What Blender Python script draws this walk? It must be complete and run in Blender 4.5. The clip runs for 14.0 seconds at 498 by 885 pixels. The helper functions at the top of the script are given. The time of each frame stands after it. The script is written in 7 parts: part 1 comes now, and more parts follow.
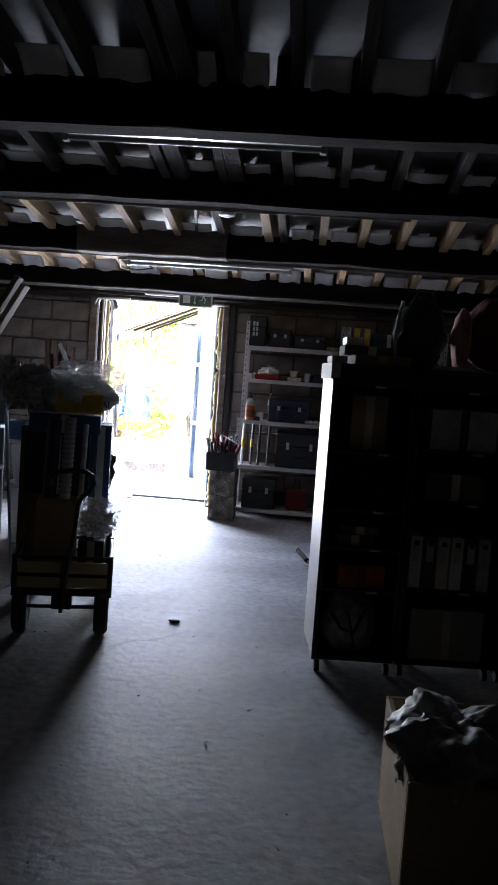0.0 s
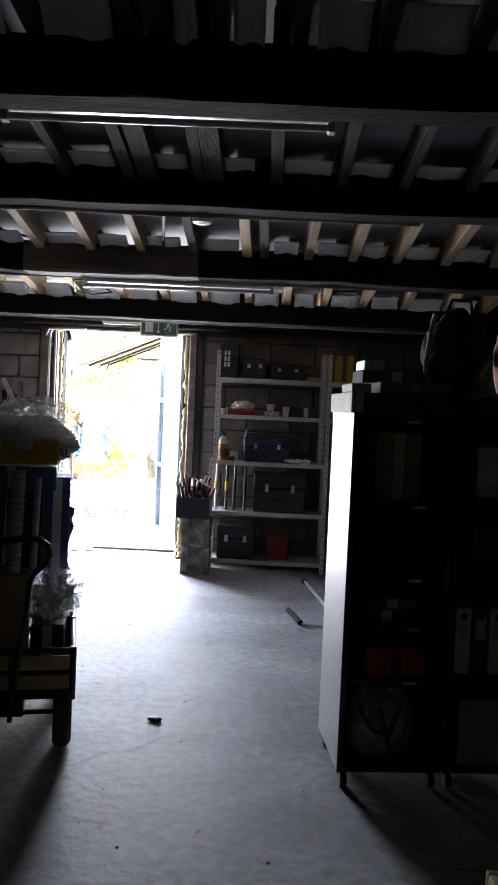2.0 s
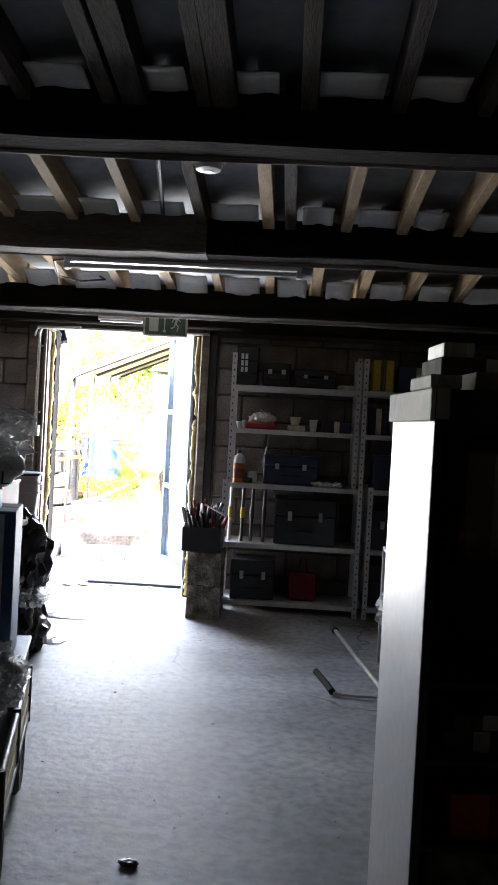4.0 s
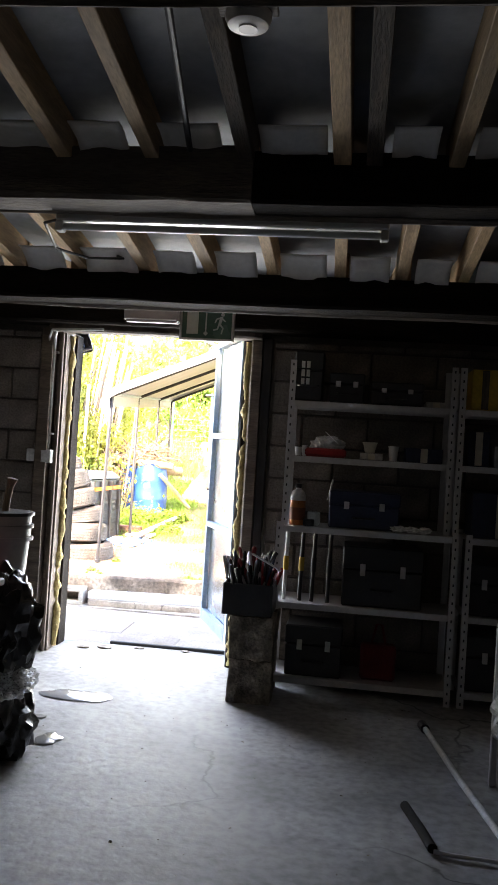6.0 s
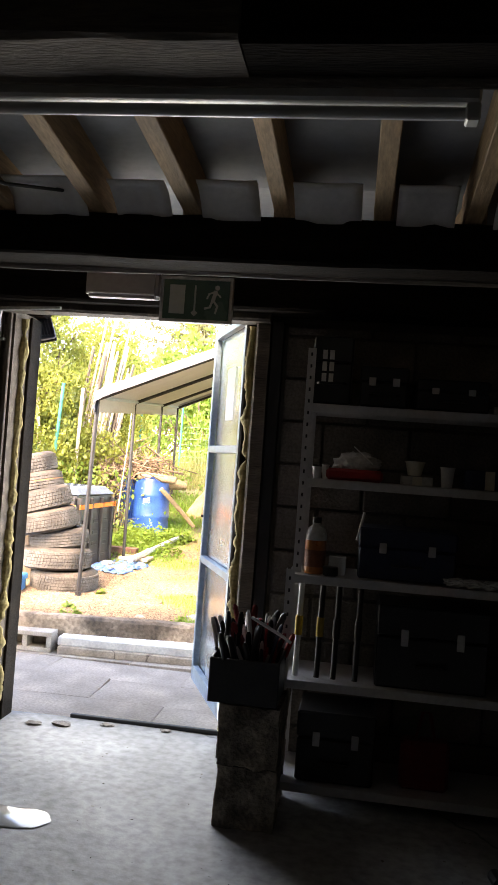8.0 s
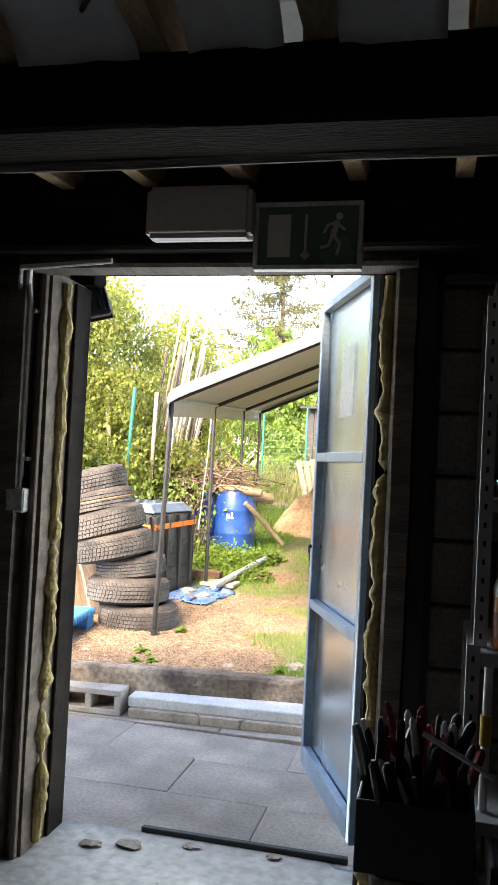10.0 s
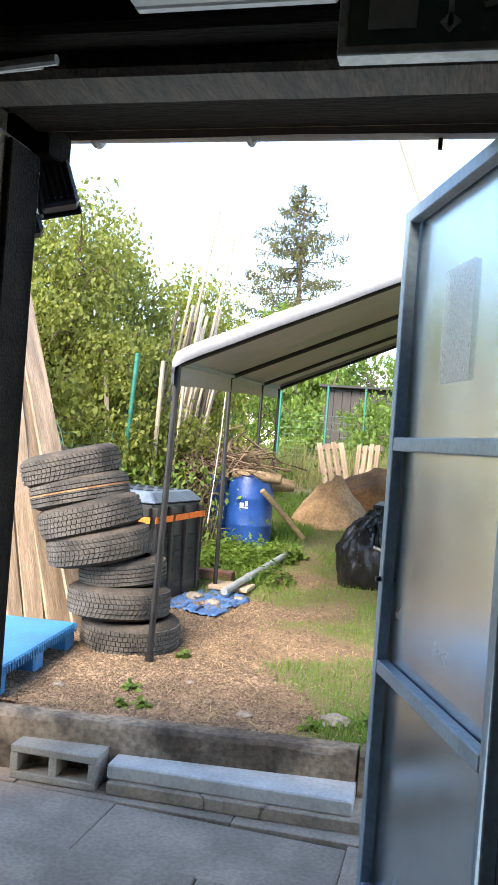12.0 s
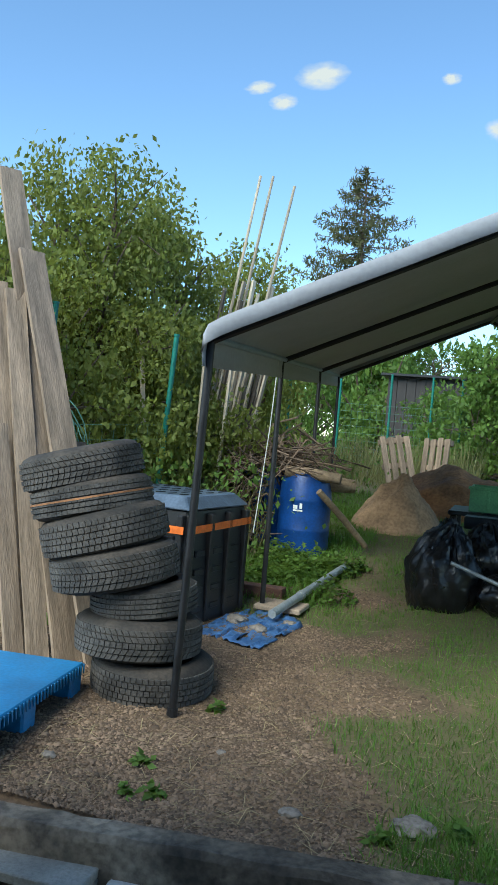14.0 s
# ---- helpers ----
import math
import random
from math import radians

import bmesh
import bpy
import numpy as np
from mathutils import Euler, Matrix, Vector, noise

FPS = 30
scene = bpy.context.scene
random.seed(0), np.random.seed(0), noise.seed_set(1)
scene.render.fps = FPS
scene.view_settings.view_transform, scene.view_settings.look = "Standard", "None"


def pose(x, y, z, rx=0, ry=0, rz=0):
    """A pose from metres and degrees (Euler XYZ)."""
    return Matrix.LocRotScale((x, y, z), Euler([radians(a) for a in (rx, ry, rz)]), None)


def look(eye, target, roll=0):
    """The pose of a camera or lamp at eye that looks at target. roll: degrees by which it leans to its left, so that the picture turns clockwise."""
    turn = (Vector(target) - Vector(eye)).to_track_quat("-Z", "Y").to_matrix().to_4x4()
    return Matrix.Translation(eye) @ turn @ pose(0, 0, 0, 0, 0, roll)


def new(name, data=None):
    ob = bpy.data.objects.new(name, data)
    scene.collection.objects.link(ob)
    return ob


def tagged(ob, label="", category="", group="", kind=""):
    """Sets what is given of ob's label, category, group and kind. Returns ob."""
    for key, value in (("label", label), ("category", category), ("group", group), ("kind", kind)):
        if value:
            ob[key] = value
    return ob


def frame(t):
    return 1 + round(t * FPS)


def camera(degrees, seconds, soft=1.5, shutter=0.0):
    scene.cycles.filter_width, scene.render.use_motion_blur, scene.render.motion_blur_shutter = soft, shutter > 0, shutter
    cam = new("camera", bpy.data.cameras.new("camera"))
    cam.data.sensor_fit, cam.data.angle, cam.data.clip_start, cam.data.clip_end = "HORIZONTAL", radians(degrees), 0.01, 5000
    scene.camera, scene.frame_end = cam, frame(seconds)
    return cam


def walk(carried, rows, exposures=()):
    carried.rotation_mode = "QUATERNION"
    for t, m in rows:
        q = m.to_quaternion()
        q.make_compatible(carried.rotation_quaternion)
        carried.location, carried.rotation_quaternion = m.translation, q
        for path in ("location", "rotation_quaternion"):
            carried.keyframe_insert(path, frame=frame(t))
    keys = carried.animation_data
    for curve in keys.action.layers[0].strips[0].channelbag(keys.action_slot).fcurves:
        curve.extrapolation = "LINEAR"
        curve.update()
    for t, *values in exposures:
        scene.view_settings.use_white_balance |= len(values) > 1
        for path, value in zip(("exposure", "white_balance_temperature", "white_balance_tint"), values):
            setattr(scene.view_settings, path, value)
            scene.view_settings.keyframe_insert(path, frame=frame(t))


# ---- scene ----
# ---- camera and walk ----
cam = camera(33.5, 14.0, soft=1.6)
PATH = [
    (0, (1.066, 0.176, 1.37), (0.934, 2.166, 1.21), 4.1),
    (0.5, (0.973, 0.352, 1.351), (0.754, 2.334, 1.206), 2.8),
    (1, (0.974, 0.558, 1.373), (0.724, 2.537, 1.231), 2.4),
    (1.5, (0.935, 0.759, 1.387), (0.813, 2.753, 1.284), 2.5),
    (2, (0.848, 1.002, 1.368), (0.818, 3.001, 1.296), 2.6),
    (2.5, (0.855, 1.295, 1.371), (0.785, 3.294, 1.321), 3.0),
    (2.7, (0.842, 1.405, 1.363), (0.749, 3.402, 1.316), 3.2),
    (4.8, (0.838, 2.606, 1.344), (0.758, 4.605, 1.341), 3.0),
    (5, (0.848, 2.748, 1.343), (0.742, 4.745, 1.356), 3.3),
    (5.5, (0.843, 3.074, 1.336), (0.595, 5.058, 1.361), 3.6),
    (6, (0.778, 3.408, 1.336), (0.544, 5.394, 1.364), 3.6),
    (6.5, (0.762, 3.75, 1.337), (0.521, 5.735, 1.368), 3.7),
    (7, (0.746, 4.078, 1.353), (0.452, 6.056, 1.382), 3.8),
    (7.5, (0.69, 4.365, 1.389), (0.473, 6.353, 1.423), 3.7),
    (8, (0.692, 4.68, 1.395), (0.417, 6.66, 1.442), 4.2),
    (8.2, (0.672, 4.808, 1.396), (0.29, 6.771, 1.436), 4.3),
    (10.3, (0.282, 6.043, 1.405), (-0.177, 7.988, 1.46), 2.9),
    (10.5, (0.254, 6.169, 1.399), (-0.188, 8.119, 1.455), 2.9),
    (11, (0.163, 6.504, 1.395), (-0.44, 8.411, 1.429), 3.4),
    (11.5, (0.04, 6.806, 1.41), (-0.468, 8.74, 1.417), 4.0),
    (12, (-0.055, 7.103, 1.424), (-0.535, 9.045, 1.427), 4.3),
    (12.5, (-0.127, 7.39, 1.438), (-0.653, 9.319, 1.429), 4.8),
    (13, (-0.227, 7.634, 1.452), (-0.599, 9.599, 1.441), 4.9),
    (13.5, (-0.275, 7.895, 1.436), (-0.701, 9.849, 1.423), 4.9),
    (14, (-0.28, 8.122, 1.463), (-0.893, 10.026, 1.431), 4.7),
]
EXPOSURES = [(0, 6.5, 7200, 28), (1, 6.75, 7400, 28), (2.7, 6.7, 7800, 25), (5, 5.7, 8100, 23), (6.5, 4.9, 8700, 23), (7.5, 4.3, 9100, 23), (8.2, 4.0, 9200, 23), (10.3, 3.25, 8100, 17), (11, 3.0, 7900, 16), (11.5, 2.65, 7550, 14), (12, 2.35, 7250, 12), (12.5, 1.9, 6950, 8), (13, 1.15, 6150, 3), (14, 0.75, 5850, -4)]
walk(cam, [(t, look(eye, target, roll)) for t, eye, target, roll in PATH], EXPOSURES)

# ---- world and sun ----
SUN_ELEVATION, SUN_FROM = 43.0, (-0.35, -1.0)
world = bpy.data.worlds.new("world")
scene.world = world
world.use_nodes = True
wn = world.node_tree
sky = wn.nodes.new("ShaderNodeTexSky")
sky.sky_type = "NISHITA"
sky.sun_disc = False
sky.sun_elevation = radians(SUN_ELEVATION)
sky.sun_rotation = math.atan2(SUN_FROM[0], SUN_FROM[1])
sky.air_density, sky.dust_density, sky.ozone_density = 1.0, 0.0, 2.5
sky.altitude = 1000
wn.links.new(sky.outputs[0], wn.nodes["Background"].inputs[0])
wn.nodes["Background"].inputs[1].default_value = 0.15
sun = new("sun", bpy.data.lights.new("sun", "SUN"))
sun.data.energy, sun.data.angle, sun.data.color = 3.6, radians(42), (1.0, 0.93, 0.83)
_h = Vector((*SUN_FROM, 0)).normalized() * math.cos(radians(SUN_ELEVATION))
sun.matrix_world = look((_h.x * 40, _h.y * 40, 40 * math.sin(radians(SUN_ELEVATION))), (0, 0, 0))

# area lamp added in the open doorway to boost the sky's light coming in
doorlight = new("doorway_fill_lamp", bpy.data.lights.new("doorway_fill_lamp", "AREA"))
doorlight.data.shape, doorlight.data.size, doorlight.data.size_y = "RECTANGLE", 1.06, 1.98
doorlight.data.energy, doorlight.data.color = 2.4, (0.66, 0.85, 1.0)
doorlight.matrix_world = look((-0.46, 8.86, 1.05), (-0.46, 4.0, 0.9))

# ---- materials ----
def mat(name, color, rough=0.7, metal=0.0, var=0.25, scale=6.0, fine=60.0, bump=0.15, dark=None, stain=0.0, stretch=(1, 1, 1), spec=0.5, island=0.0, coat=0.0):
    """A surface with two scales of variation in colour, roughness and relief."""
    m = bpy.data.materials.new(name)
    m.use_nodes = True
    t = m.node_tree
    N, L = t.nodes, t.links
    b = N["Principled BSDF"]
    tc = N.new("ShaderNodeTexCoord")
    mp = N.new("ShaderNodeMapping")
    mp.inputs["Scale"].default_value = stretch
    L.new(tc.outputs["Object"], mp.inputs["Vector"])
    big, small = N.new("ShaderNodeTexNoise"), N.new("ShaderNodeTexNoise")
    big.inputs["Scale"].default_value, small.inputs["Scale"].default_value = scale, fine
    big.inputs["Detail"].default_value, small.inputs["Detail"].default_value = 5, 4
    L.new(mp.outputs[0], big.inputs["Vector"])
    L.new(mp.outputs[0], small.inputs["Vector"])
    c0 = Vector(color)
    lo = Vector(dark) if dark else c0 * (1 - var)
    ramp = N.new("ShaderNodeValToRGB")
    ramp.color_ramp.elements[0].position, ramp.color_ramp.elements[1].position = 0.32, 0.68
    ramp.color_ramp.elements[0].color = (*lo, 1)
    ramp.color_ramp.elements[1].color = (*[min(1, c * (1 + var * 0.35)) for c in c0], 1)
    L.new(big.outputs["Fac"], ramp.inputs[0])
    fr = N.new("ShaderNodeValToRGB")
    fr.color_ramp.elements[0].color = (*[1 - var * 0.9] * 3, 1)
    fr.color_ramp.elements[1].color = (1, 1, 1, 1)
    fr.color_ramp.elements[0].position, fr.color_ramp.elements[1].position = 0.3, 0.62
    L.new(small.outputs["Fac"], fr.inputs[0])
    mul = N.new("ShaderNodeMixRGB")
    mul.blend_type = "MULTIPLY"
    mul.inputs[0].default_value = 1
    L.new(ramp.outputs[0], mul.inputs[1])
    L.new(fr.outputs[0], mul.inputs[2])
    out = mul
    if stain:
        st = N.new("ShaderNodeTexNoise")
        st.inputs["Scale"].default_value, st.inputs["Detail"].default_value = scale * 0.35, 8
        st.inputs["Distortion"].default_value = 1.2
        L.new(mp.outputs[0], st.inputs["Vector"])
        sr = N.new("ShaderNodeValToRGB")
        sr.color_ramp.elements[0].color = (*[1 - stain] * 3, 1)
        sr.color_ramp.elements[1].color = (1, 1, 1, 1)
        sr.color_ramp.elements[0].position, sr.color_ramp.elements[1].position = 0.38, 0.56
        L.new(st.outputs["Fac"], sr.inputs[0])
        m2 = N.new("ShaderNodeMixRGB")
        m2.blend_type = "MULTIPLY"
        m2.inputs[0].default_value = 1
        L.new(out.outputs[0], m2.inputs[1])
        L.new(sr.outputs[0], m2.inputs[2])
        out = m2
    if island:
        rnd = N.new("ShaderNodeObjectInfo") if island < 0 else N.new("ShaderNodeNewGeometry")
        hs = N.new("ShaderNodeHueSaturation")
        mr = N.new("ShaderNodeMapRange")
        mr.inputs["To Min"].default_value, mr.inputs["To Max"].default_value = 1 - abs(island), 1 + abs(island)
        L.new(rnd.outputs["Random" if island < 0 else "Random Per Island"], mr.inputs["Value"])
        L.new(mr.outputs[0], hs.inputs["Value"])
        L.new(out.outputs[0], hs.inputs["Color"])
        out = hs
    L.new(out.outputs[0], b.inputs["Base Color"])
    rr = N.new("ShaderNodeMapRange")
    rr.inputs["To Min"].default_value, rr.inputs["To Max"].default_value = max(0.02, rough - 0.1), min(1, rough + 0.1)
    L.new(big.outputs["Fac"], rr.inputs["Value"])
    L.new(rr.outputs[0], b.inputs["Roughness"])
    b.inputs["Metallic"].default_value = metal
    b.inputs["Specular IOR Level"].default_value = spec
    b.inputs["Coat Weight"].default_value = coat
    if bump:
        bp = N.new("ShaderNodeBump")
        bp.inputs["Strength"].default_value, bp.inputs["Distance"].default_value = bump, 0.01
        add = N.new("ShaderNodeMath")
        add.operation = "ADD"
        L.new(big.outputs["Fac"], add.inputs[0])
        L.new(small.outputs["Fac"], add.inputs[1])
        L.new(add.outputs[0], bp.inputs["Height"])
        L.new(bp.outputs[0], b.inputs["Normal"])
    return m


def leaf_mat(name, color, yellow, through_light=0.35):
    m = mat(name, color, 0.55, var=0.3, scale=1.2, fine=30, bump=0, island=0.35, spec=0.3)
    t = m.node_tree
    b = t.nodes["Principled BSDF"]
    tr = t.nodes.new("ShaderNodeBsdfTranslucent")
    tr.inputs[0].default_value = (*yellow, 1)
    mx = t.nodes.new("ShaderNodeMixShader")
    mx.inputs[0].default_value = through_light
    t.links.new(b.outputs[0], mx.inputs[1])
    t.links.new(tr.outputs[0], mx.inputs[2])
    t.links.new(mx.outputs[0], t.nodes["Material Output"].inputs[0])
    return m


def clear_mat(name, color, rough=0.15, alpha_mix=0.5):
    """Thin clear plastic or film."""
    m = bpy.data.materials.new(name)
    m.use_nodes = True
    t = m.node_tree
    b = t.nodes["Principled BSDF"]
    b.inputs["Base Color"].default_value = (*color, 1)
    b.inputs["Roughness"].default_value = rough
    tr = t.nodes.new("ShaderNodeBsdfTransparent")
    tr.inputs[0].default_value = (*[0.5 + c / 2 for c in color], 1)
    nz = t.nodes.new("ShaderNodeTexNoise")
    nz.inputs["Scale"].default_value = 25
    mr = t.nodes.new("ShaderNodeMapRange")
    mr.inputs["To Min"].default_value, mr.inputs["To Max"].default_value = max(0, alpha_mix - 0.25), min(1, alpha_mix + 0.25)
    t.links.new(nz.outputs["Fac"], mr.inputs["Value"])
    mx = t.nodes.new("ShaderNodeMixShader")
    t.links.new(mr.outputs[0], mx.inputs[0])
    t.links.new(b.outputs[0], mx.inputs[1])
    t.links.new(tr.outputs[0], mx.inputs[2])
    t.links.new(mx.outputs[0], t.nodes["Material Output"].inputs[0])
    return m


WOODGRAIN = (6, 0.6, 6)
M = dict(
    concrete=mat("concrete floor", (0.42, 0.42, 0.42), 0.66, var=0.4, scale=1.6, fine=22, bump=0.3, stain=0.35, spec=0.3),
    # block and mortar colours lowered so that the indoor shade comes out deeper
    block=mat("shade-darkened concrete block", (0.26, 0.225, 0.20), 0.9, var=0.4, scale=5, fine=80, bump=0.6, stain=0.3, island=-0.15),
    mortar=mat("shade-darkened mortar", (0.13, 0.115, 0.10), 0.95, var=0.3, scale=8, fine=90, bump=0.4),
    render_out=mat("old render", (0.42, 0.39, 0.35), 0.9, var=0.3, scale=2, fine=50, stain=0.3, bump=0.4),
    darkbeam=mat("tarred old beam", (0.022, 0.017, 0.014), 0.9, var=0.45, scale=3, fine=30, bump=0.5, stretch=(0.8, 5, 5), stain=0.4, spec=0.1),
    greybeam=mat("weathered beam", (0.20, 0.165, 0.14), 0.8, var=0.4, scale=3, fine=30, bump=0.5, stretch=(0.8, 5, 5), stain=0.35),
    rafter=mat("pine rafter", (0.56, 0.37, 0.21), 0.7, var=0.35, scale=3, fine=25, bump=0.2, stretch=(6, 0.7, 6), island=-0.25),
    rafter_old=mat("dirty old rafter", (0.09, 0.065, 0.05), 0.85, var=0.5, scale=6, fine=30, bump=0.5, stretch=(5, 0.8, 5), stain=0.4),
    sheet=mat("roof underlay", (0.27, 0.28, 0.30), 0.6, var=0.2, scale=2, fine=20, bump=0.2, spec=0.4, stain=0.15),
    foil=mat("insulation foil", (0.82, 0.80, 0.78), 0.38, var=0.10, scale=6, fine=40, bump=0.2, metal=0.0),
    jambwood=mat("jamb wood", (0.22, 0.17, 0.135), 0.8, var=0.45, scale=4, fine=40, bump=0.4, stretch=(5, 5, 0.6), stain=0.4),
    foam=mat("expanding foam", (0.52, 0.40, 0.17), 0.85, var=0.4, scale=14, fine=70, bump=0.6, stain=0.3),
    steel=mat("galvanised steel", (0.62, 0.61, 0.62), 0.42, metal=0.25, var=0.12, scale=10, fine=50, bump=0.05),
    # blue in these two door metals is coloured in for reflected sky
    angle=mat("zinc angle iron", (0.30, 0.40, 0.48), 0.42, metal=0.35, var=0.2, scale=12, fine=60, bump=0.1),
    sheetsteel=mat("galvanised door sheet", (0.60, 0.68, 0.72), 0.24, metal=1.0, var=0.08, scale=3, fine=25, bump=0.03),
    floodpaint=mat("floodlight paint", (0.085, 0.095, 0.12), 0.34, var=0.2, scale=9, fine=60, bump=0.05),
    rubbergrip=mat("matt black rubber", (0.015, 0.015, 0.016), 0.9, var=0.3, scale=9, fine=60, bump=0.1, spec=0.15),
    black=mat("black paint", (0.018, 0.018, 0.02), 0.45, var=0.4, scale=9, fine=60, bump=0.1),
    blackplastic=mat("black plastic", (0.02, 0.02, 0.022), 0.38, var=0.3, scale=12, fine=80, bump=0.08),
    darkmetal=mat("dark cabinet steel", (0.022, 0.022, 0.026), 0.5, var=0.3, scale=6, fine=70, bump=0.08),
    greypaint=mat("pale cabinet side", (0.44, 0.43, 0.41), 0.45, var=0.12, scale=2.5, fine=30, bump=0.04, metal=0.25),
    cream=mat("cream card", (0.70, 0.66, 0.54), 0.7, var=0.15, scale=6, fine=40, bump=0.08),
    white=mat("white plastic", (0.78, 0.78, 0.77), 0.45, var=0.12, scale=8, fine=40, bump=0.06),
    offwhite=mat("worn white", (0.62, 0.62, 0.60), 0.55, var=0.3, scale=12, fine=60, bump=0.15),
    rubber=mat("dusty tyre rubber", (0.075, 0.060, 0.048), 0.8, var=0.5, scale=5, fine=60, bump=0.3, dark=(0.028, 0.025, 0.022), stain=0.4),
    dusty=mat("dusty tyre rubber", (0.11, 0.10, 0.09), 0.85, var=0.45, scale=6, fine=80, bump=0.4, dark=(0.04, 0.038, 0.036)),
    cardboard=mat("cardboard", (0.42, 0.29, 0.16), 0.85, var=0.2, scale=4, fine=50, bump=0.1),
    plywood=mat("pale slat wood", (0.62, 0.46, 0.26), 0.65, var=0.2, scale=3, fine=30, bump=0.1, stretch=(0.7, 6, 6)),
    board=mat("weathered board", (0.37, 0.275, 0.195), 0.8, var=0.4, scale=3, fine=28, bump=0.35, stretch=(7, 7, 0.7), stain=0.25, island=-0.25),
    boarddark=mat("dark old board", (0.17, 0.135, 0.10), 0.85, var=0.4, scale=3, fine=28, bump=0.35, stretch=(7, 7, 0.7), stain=0.3),
    palewood=mat("bleached stake wood", (0.55, 0.46, 0.34), 0.75, var=0.35, scale=3, fine=28, bump=0.3, stretch=(7, 7, 0.8), island=-0.25),
    red=mat("red plastic", (0.42, 0.02, 0.02), 0.5, var=0.25, scale=8, fine=50, bump=0.1),
    redfab=mat("dark red cloth", (0.22, 0.02, 0.025), 0.9, var=0.3, scale=6, fine=120, bump=0.3),
    pink=mat("pink cloth", (0.75, 0.34, 0.30), 0.9, var=0.25, scale=6, fine=120, bump=0.3),
    green=mat("green cloth", (0.028, 0.075, 0.04), 0.9, var=0.35, scale=5, fine=120, bump=0.4),
    greenplastic=mat("green plastic", (0.03, 0.22, 0.10), 0.45, var=0.25, scale=8, fine=60, bump=0.06),
    palegreen=mat("pale green crate plastic", (0.22, 0.48, 0.20), 0.5, var=0.3, scale=6, fine=60, bump=0.1, stain=0.25),
    blue=mat("blue pallet plastic", (0.04, 0.24, 0.52), 0.42, var=0.25, scale=5, fine=60, bump=0.08, stain=0.15),
    barrel=mat("blue drum plastic", (0.012, 0.07, 0.30), 0.4, var=0.3, scale=5, fine=50, bump=0.1, stain=0.2),
    navy=mat("navy box", (0.02, 0.03, 0.07), 0.5, var=0.3, scale=6, fine=50, bump=0.1),
    bluecard=mat("blue printed box", (0.06, 0.14, 0.32), 0.6, var=0.3, scale=6, fine=50, bump=0.05),
    tarp=mat("blue tarpaulin", (0.10, 0.22, 0.48), 0.45, var=0.4, scale=7, fine=40, bump=0.4, stain=0.2),
    yellow=mat("yellow print", (0.65, 0.42, 0.05), 0.6, var=0.2, scale=6, fine=50, bump=0.05),
    orange=mat("orange liquid", (0.55, 0.16, 0.03), 0.3, var=0.25, scale=8, fine=50, bump=0.02),
    strap=mat("orange strap", (0.85, 0.19, 0.02), 0.6, var=0.2, scale=20, fine=200, bump=0.1),
    bag=mat("black bin bag", (0.014, 0.014, 0.016), 0.3, var=0.3, scale=9, fine=30, bump=0.5),
    greybag=mat("grey bag", (0.42, 0.42, 0.40), 0.6, var=0.35, scale=7, fine=30, bump=0.5),
    pocketfilm=clear_mat("pocket film", (0.95, 0.96, 0.97), 0.3, 0.62),
    clearbag=clear_mat("clear film", (0.95, 0.96, 0.97), 0.4, 0.68),
    tote=clear_mat("cloudy tote plastic", (0.72, 0.76, 0.8), 0.3, 0.12),
    glassy=clear_mat("clear jar", (0.8, 0.82, 0.82), 0.08, 0.5),
    canvas=mat("grey tarpaulin cover", (0.36, 0.37, 0.40), 0.55, var=0.12, scale=3, fine=40, bump=0.12),
    pipe=mat("zinc pipe", (0.42, 0.45, 0.46), 0.4, var=0.25, scale=9, fine=50, bump=0.08, metal=0.3),
    pvc=mat("grey plastic gutter", (0.58, 0.57, 0.56), 0.5, var=0.2, scale=5, fine=50, bump=0.06),
    pvcpale=mat("pale rusty steel", (0.52, 0.46, 0.39), 0.5, var=0.16, scale=9, fine=60, bump=0.1, stain=0.1),
    fencegreen=mat("green post", (0.012, 0.16, 0.12), 0.5, var=0.25, scale=8, fine=60, bump=0.08),
    wire=mat("green wire", (0.10, 0.22, 0.16), 0.5, var=0.2, scale=8, fine=60, bump=0),
    kerb=mat("mossy kerb concrete", (0.45, 0.345, 0.24), 0.9, var=0.55, scale=7, fine=38, bump=1.0, stain=0.6),
    paving=mat("paving slab", (0.62, 0.475, 0.35), 0.85, var=0.3, scale=3, fine=60, bump=0.4, stain=0.25, island=-0.12),
    slab=mat("white step slab", (0.86, 0.79, 0.70), 0.75, var=0.2, scale=6, fine=60, bump=0.25, stain=0.12),
    pierstone=mat("stained old render", (0.40, 0.34, 0.27), 0.92, var=0.55, scale=9, fine=70, bump=0.8, stain=0.6, dark=(0.12, 0.10, 0.08)),
    hollow=mat("hollow block", (0.50, 0.44, 0.36), 0.9, var=0.25, scale=6, fine=90, bump=0.5),
    soil=mat("heaped soil", (0.52, 0.34, 0.20), 0.95, var=0.4, scale=4, fine=30, bump=0.9, stain=0.2),
    clay=mat("orange clay", (0.46, 0.21, 0.08), 0.95, var=0.4, scale=4, fine=30, bump=0.9),
    twig=mat("dry twig", (0.16, 0.11, 0.075), 0.85, var=0.4, scale=8, fine=40, bump=0.3, island=0.4),
    bark=mat("bark", (0.15, 0.11, 0.08), 0.9, var=0.4, scale=8, fine=40, bump=0.8),
    log=mat("cut log", (0.33, 0.24, 0.15), 0.85, var=0.4, scale=6, fine=40, bump=0.5),
    stone=mat("stone", (0.30, 0.26, 0.22), 0.9, var=0.4, scale=8, fine=60, bump=0.5),
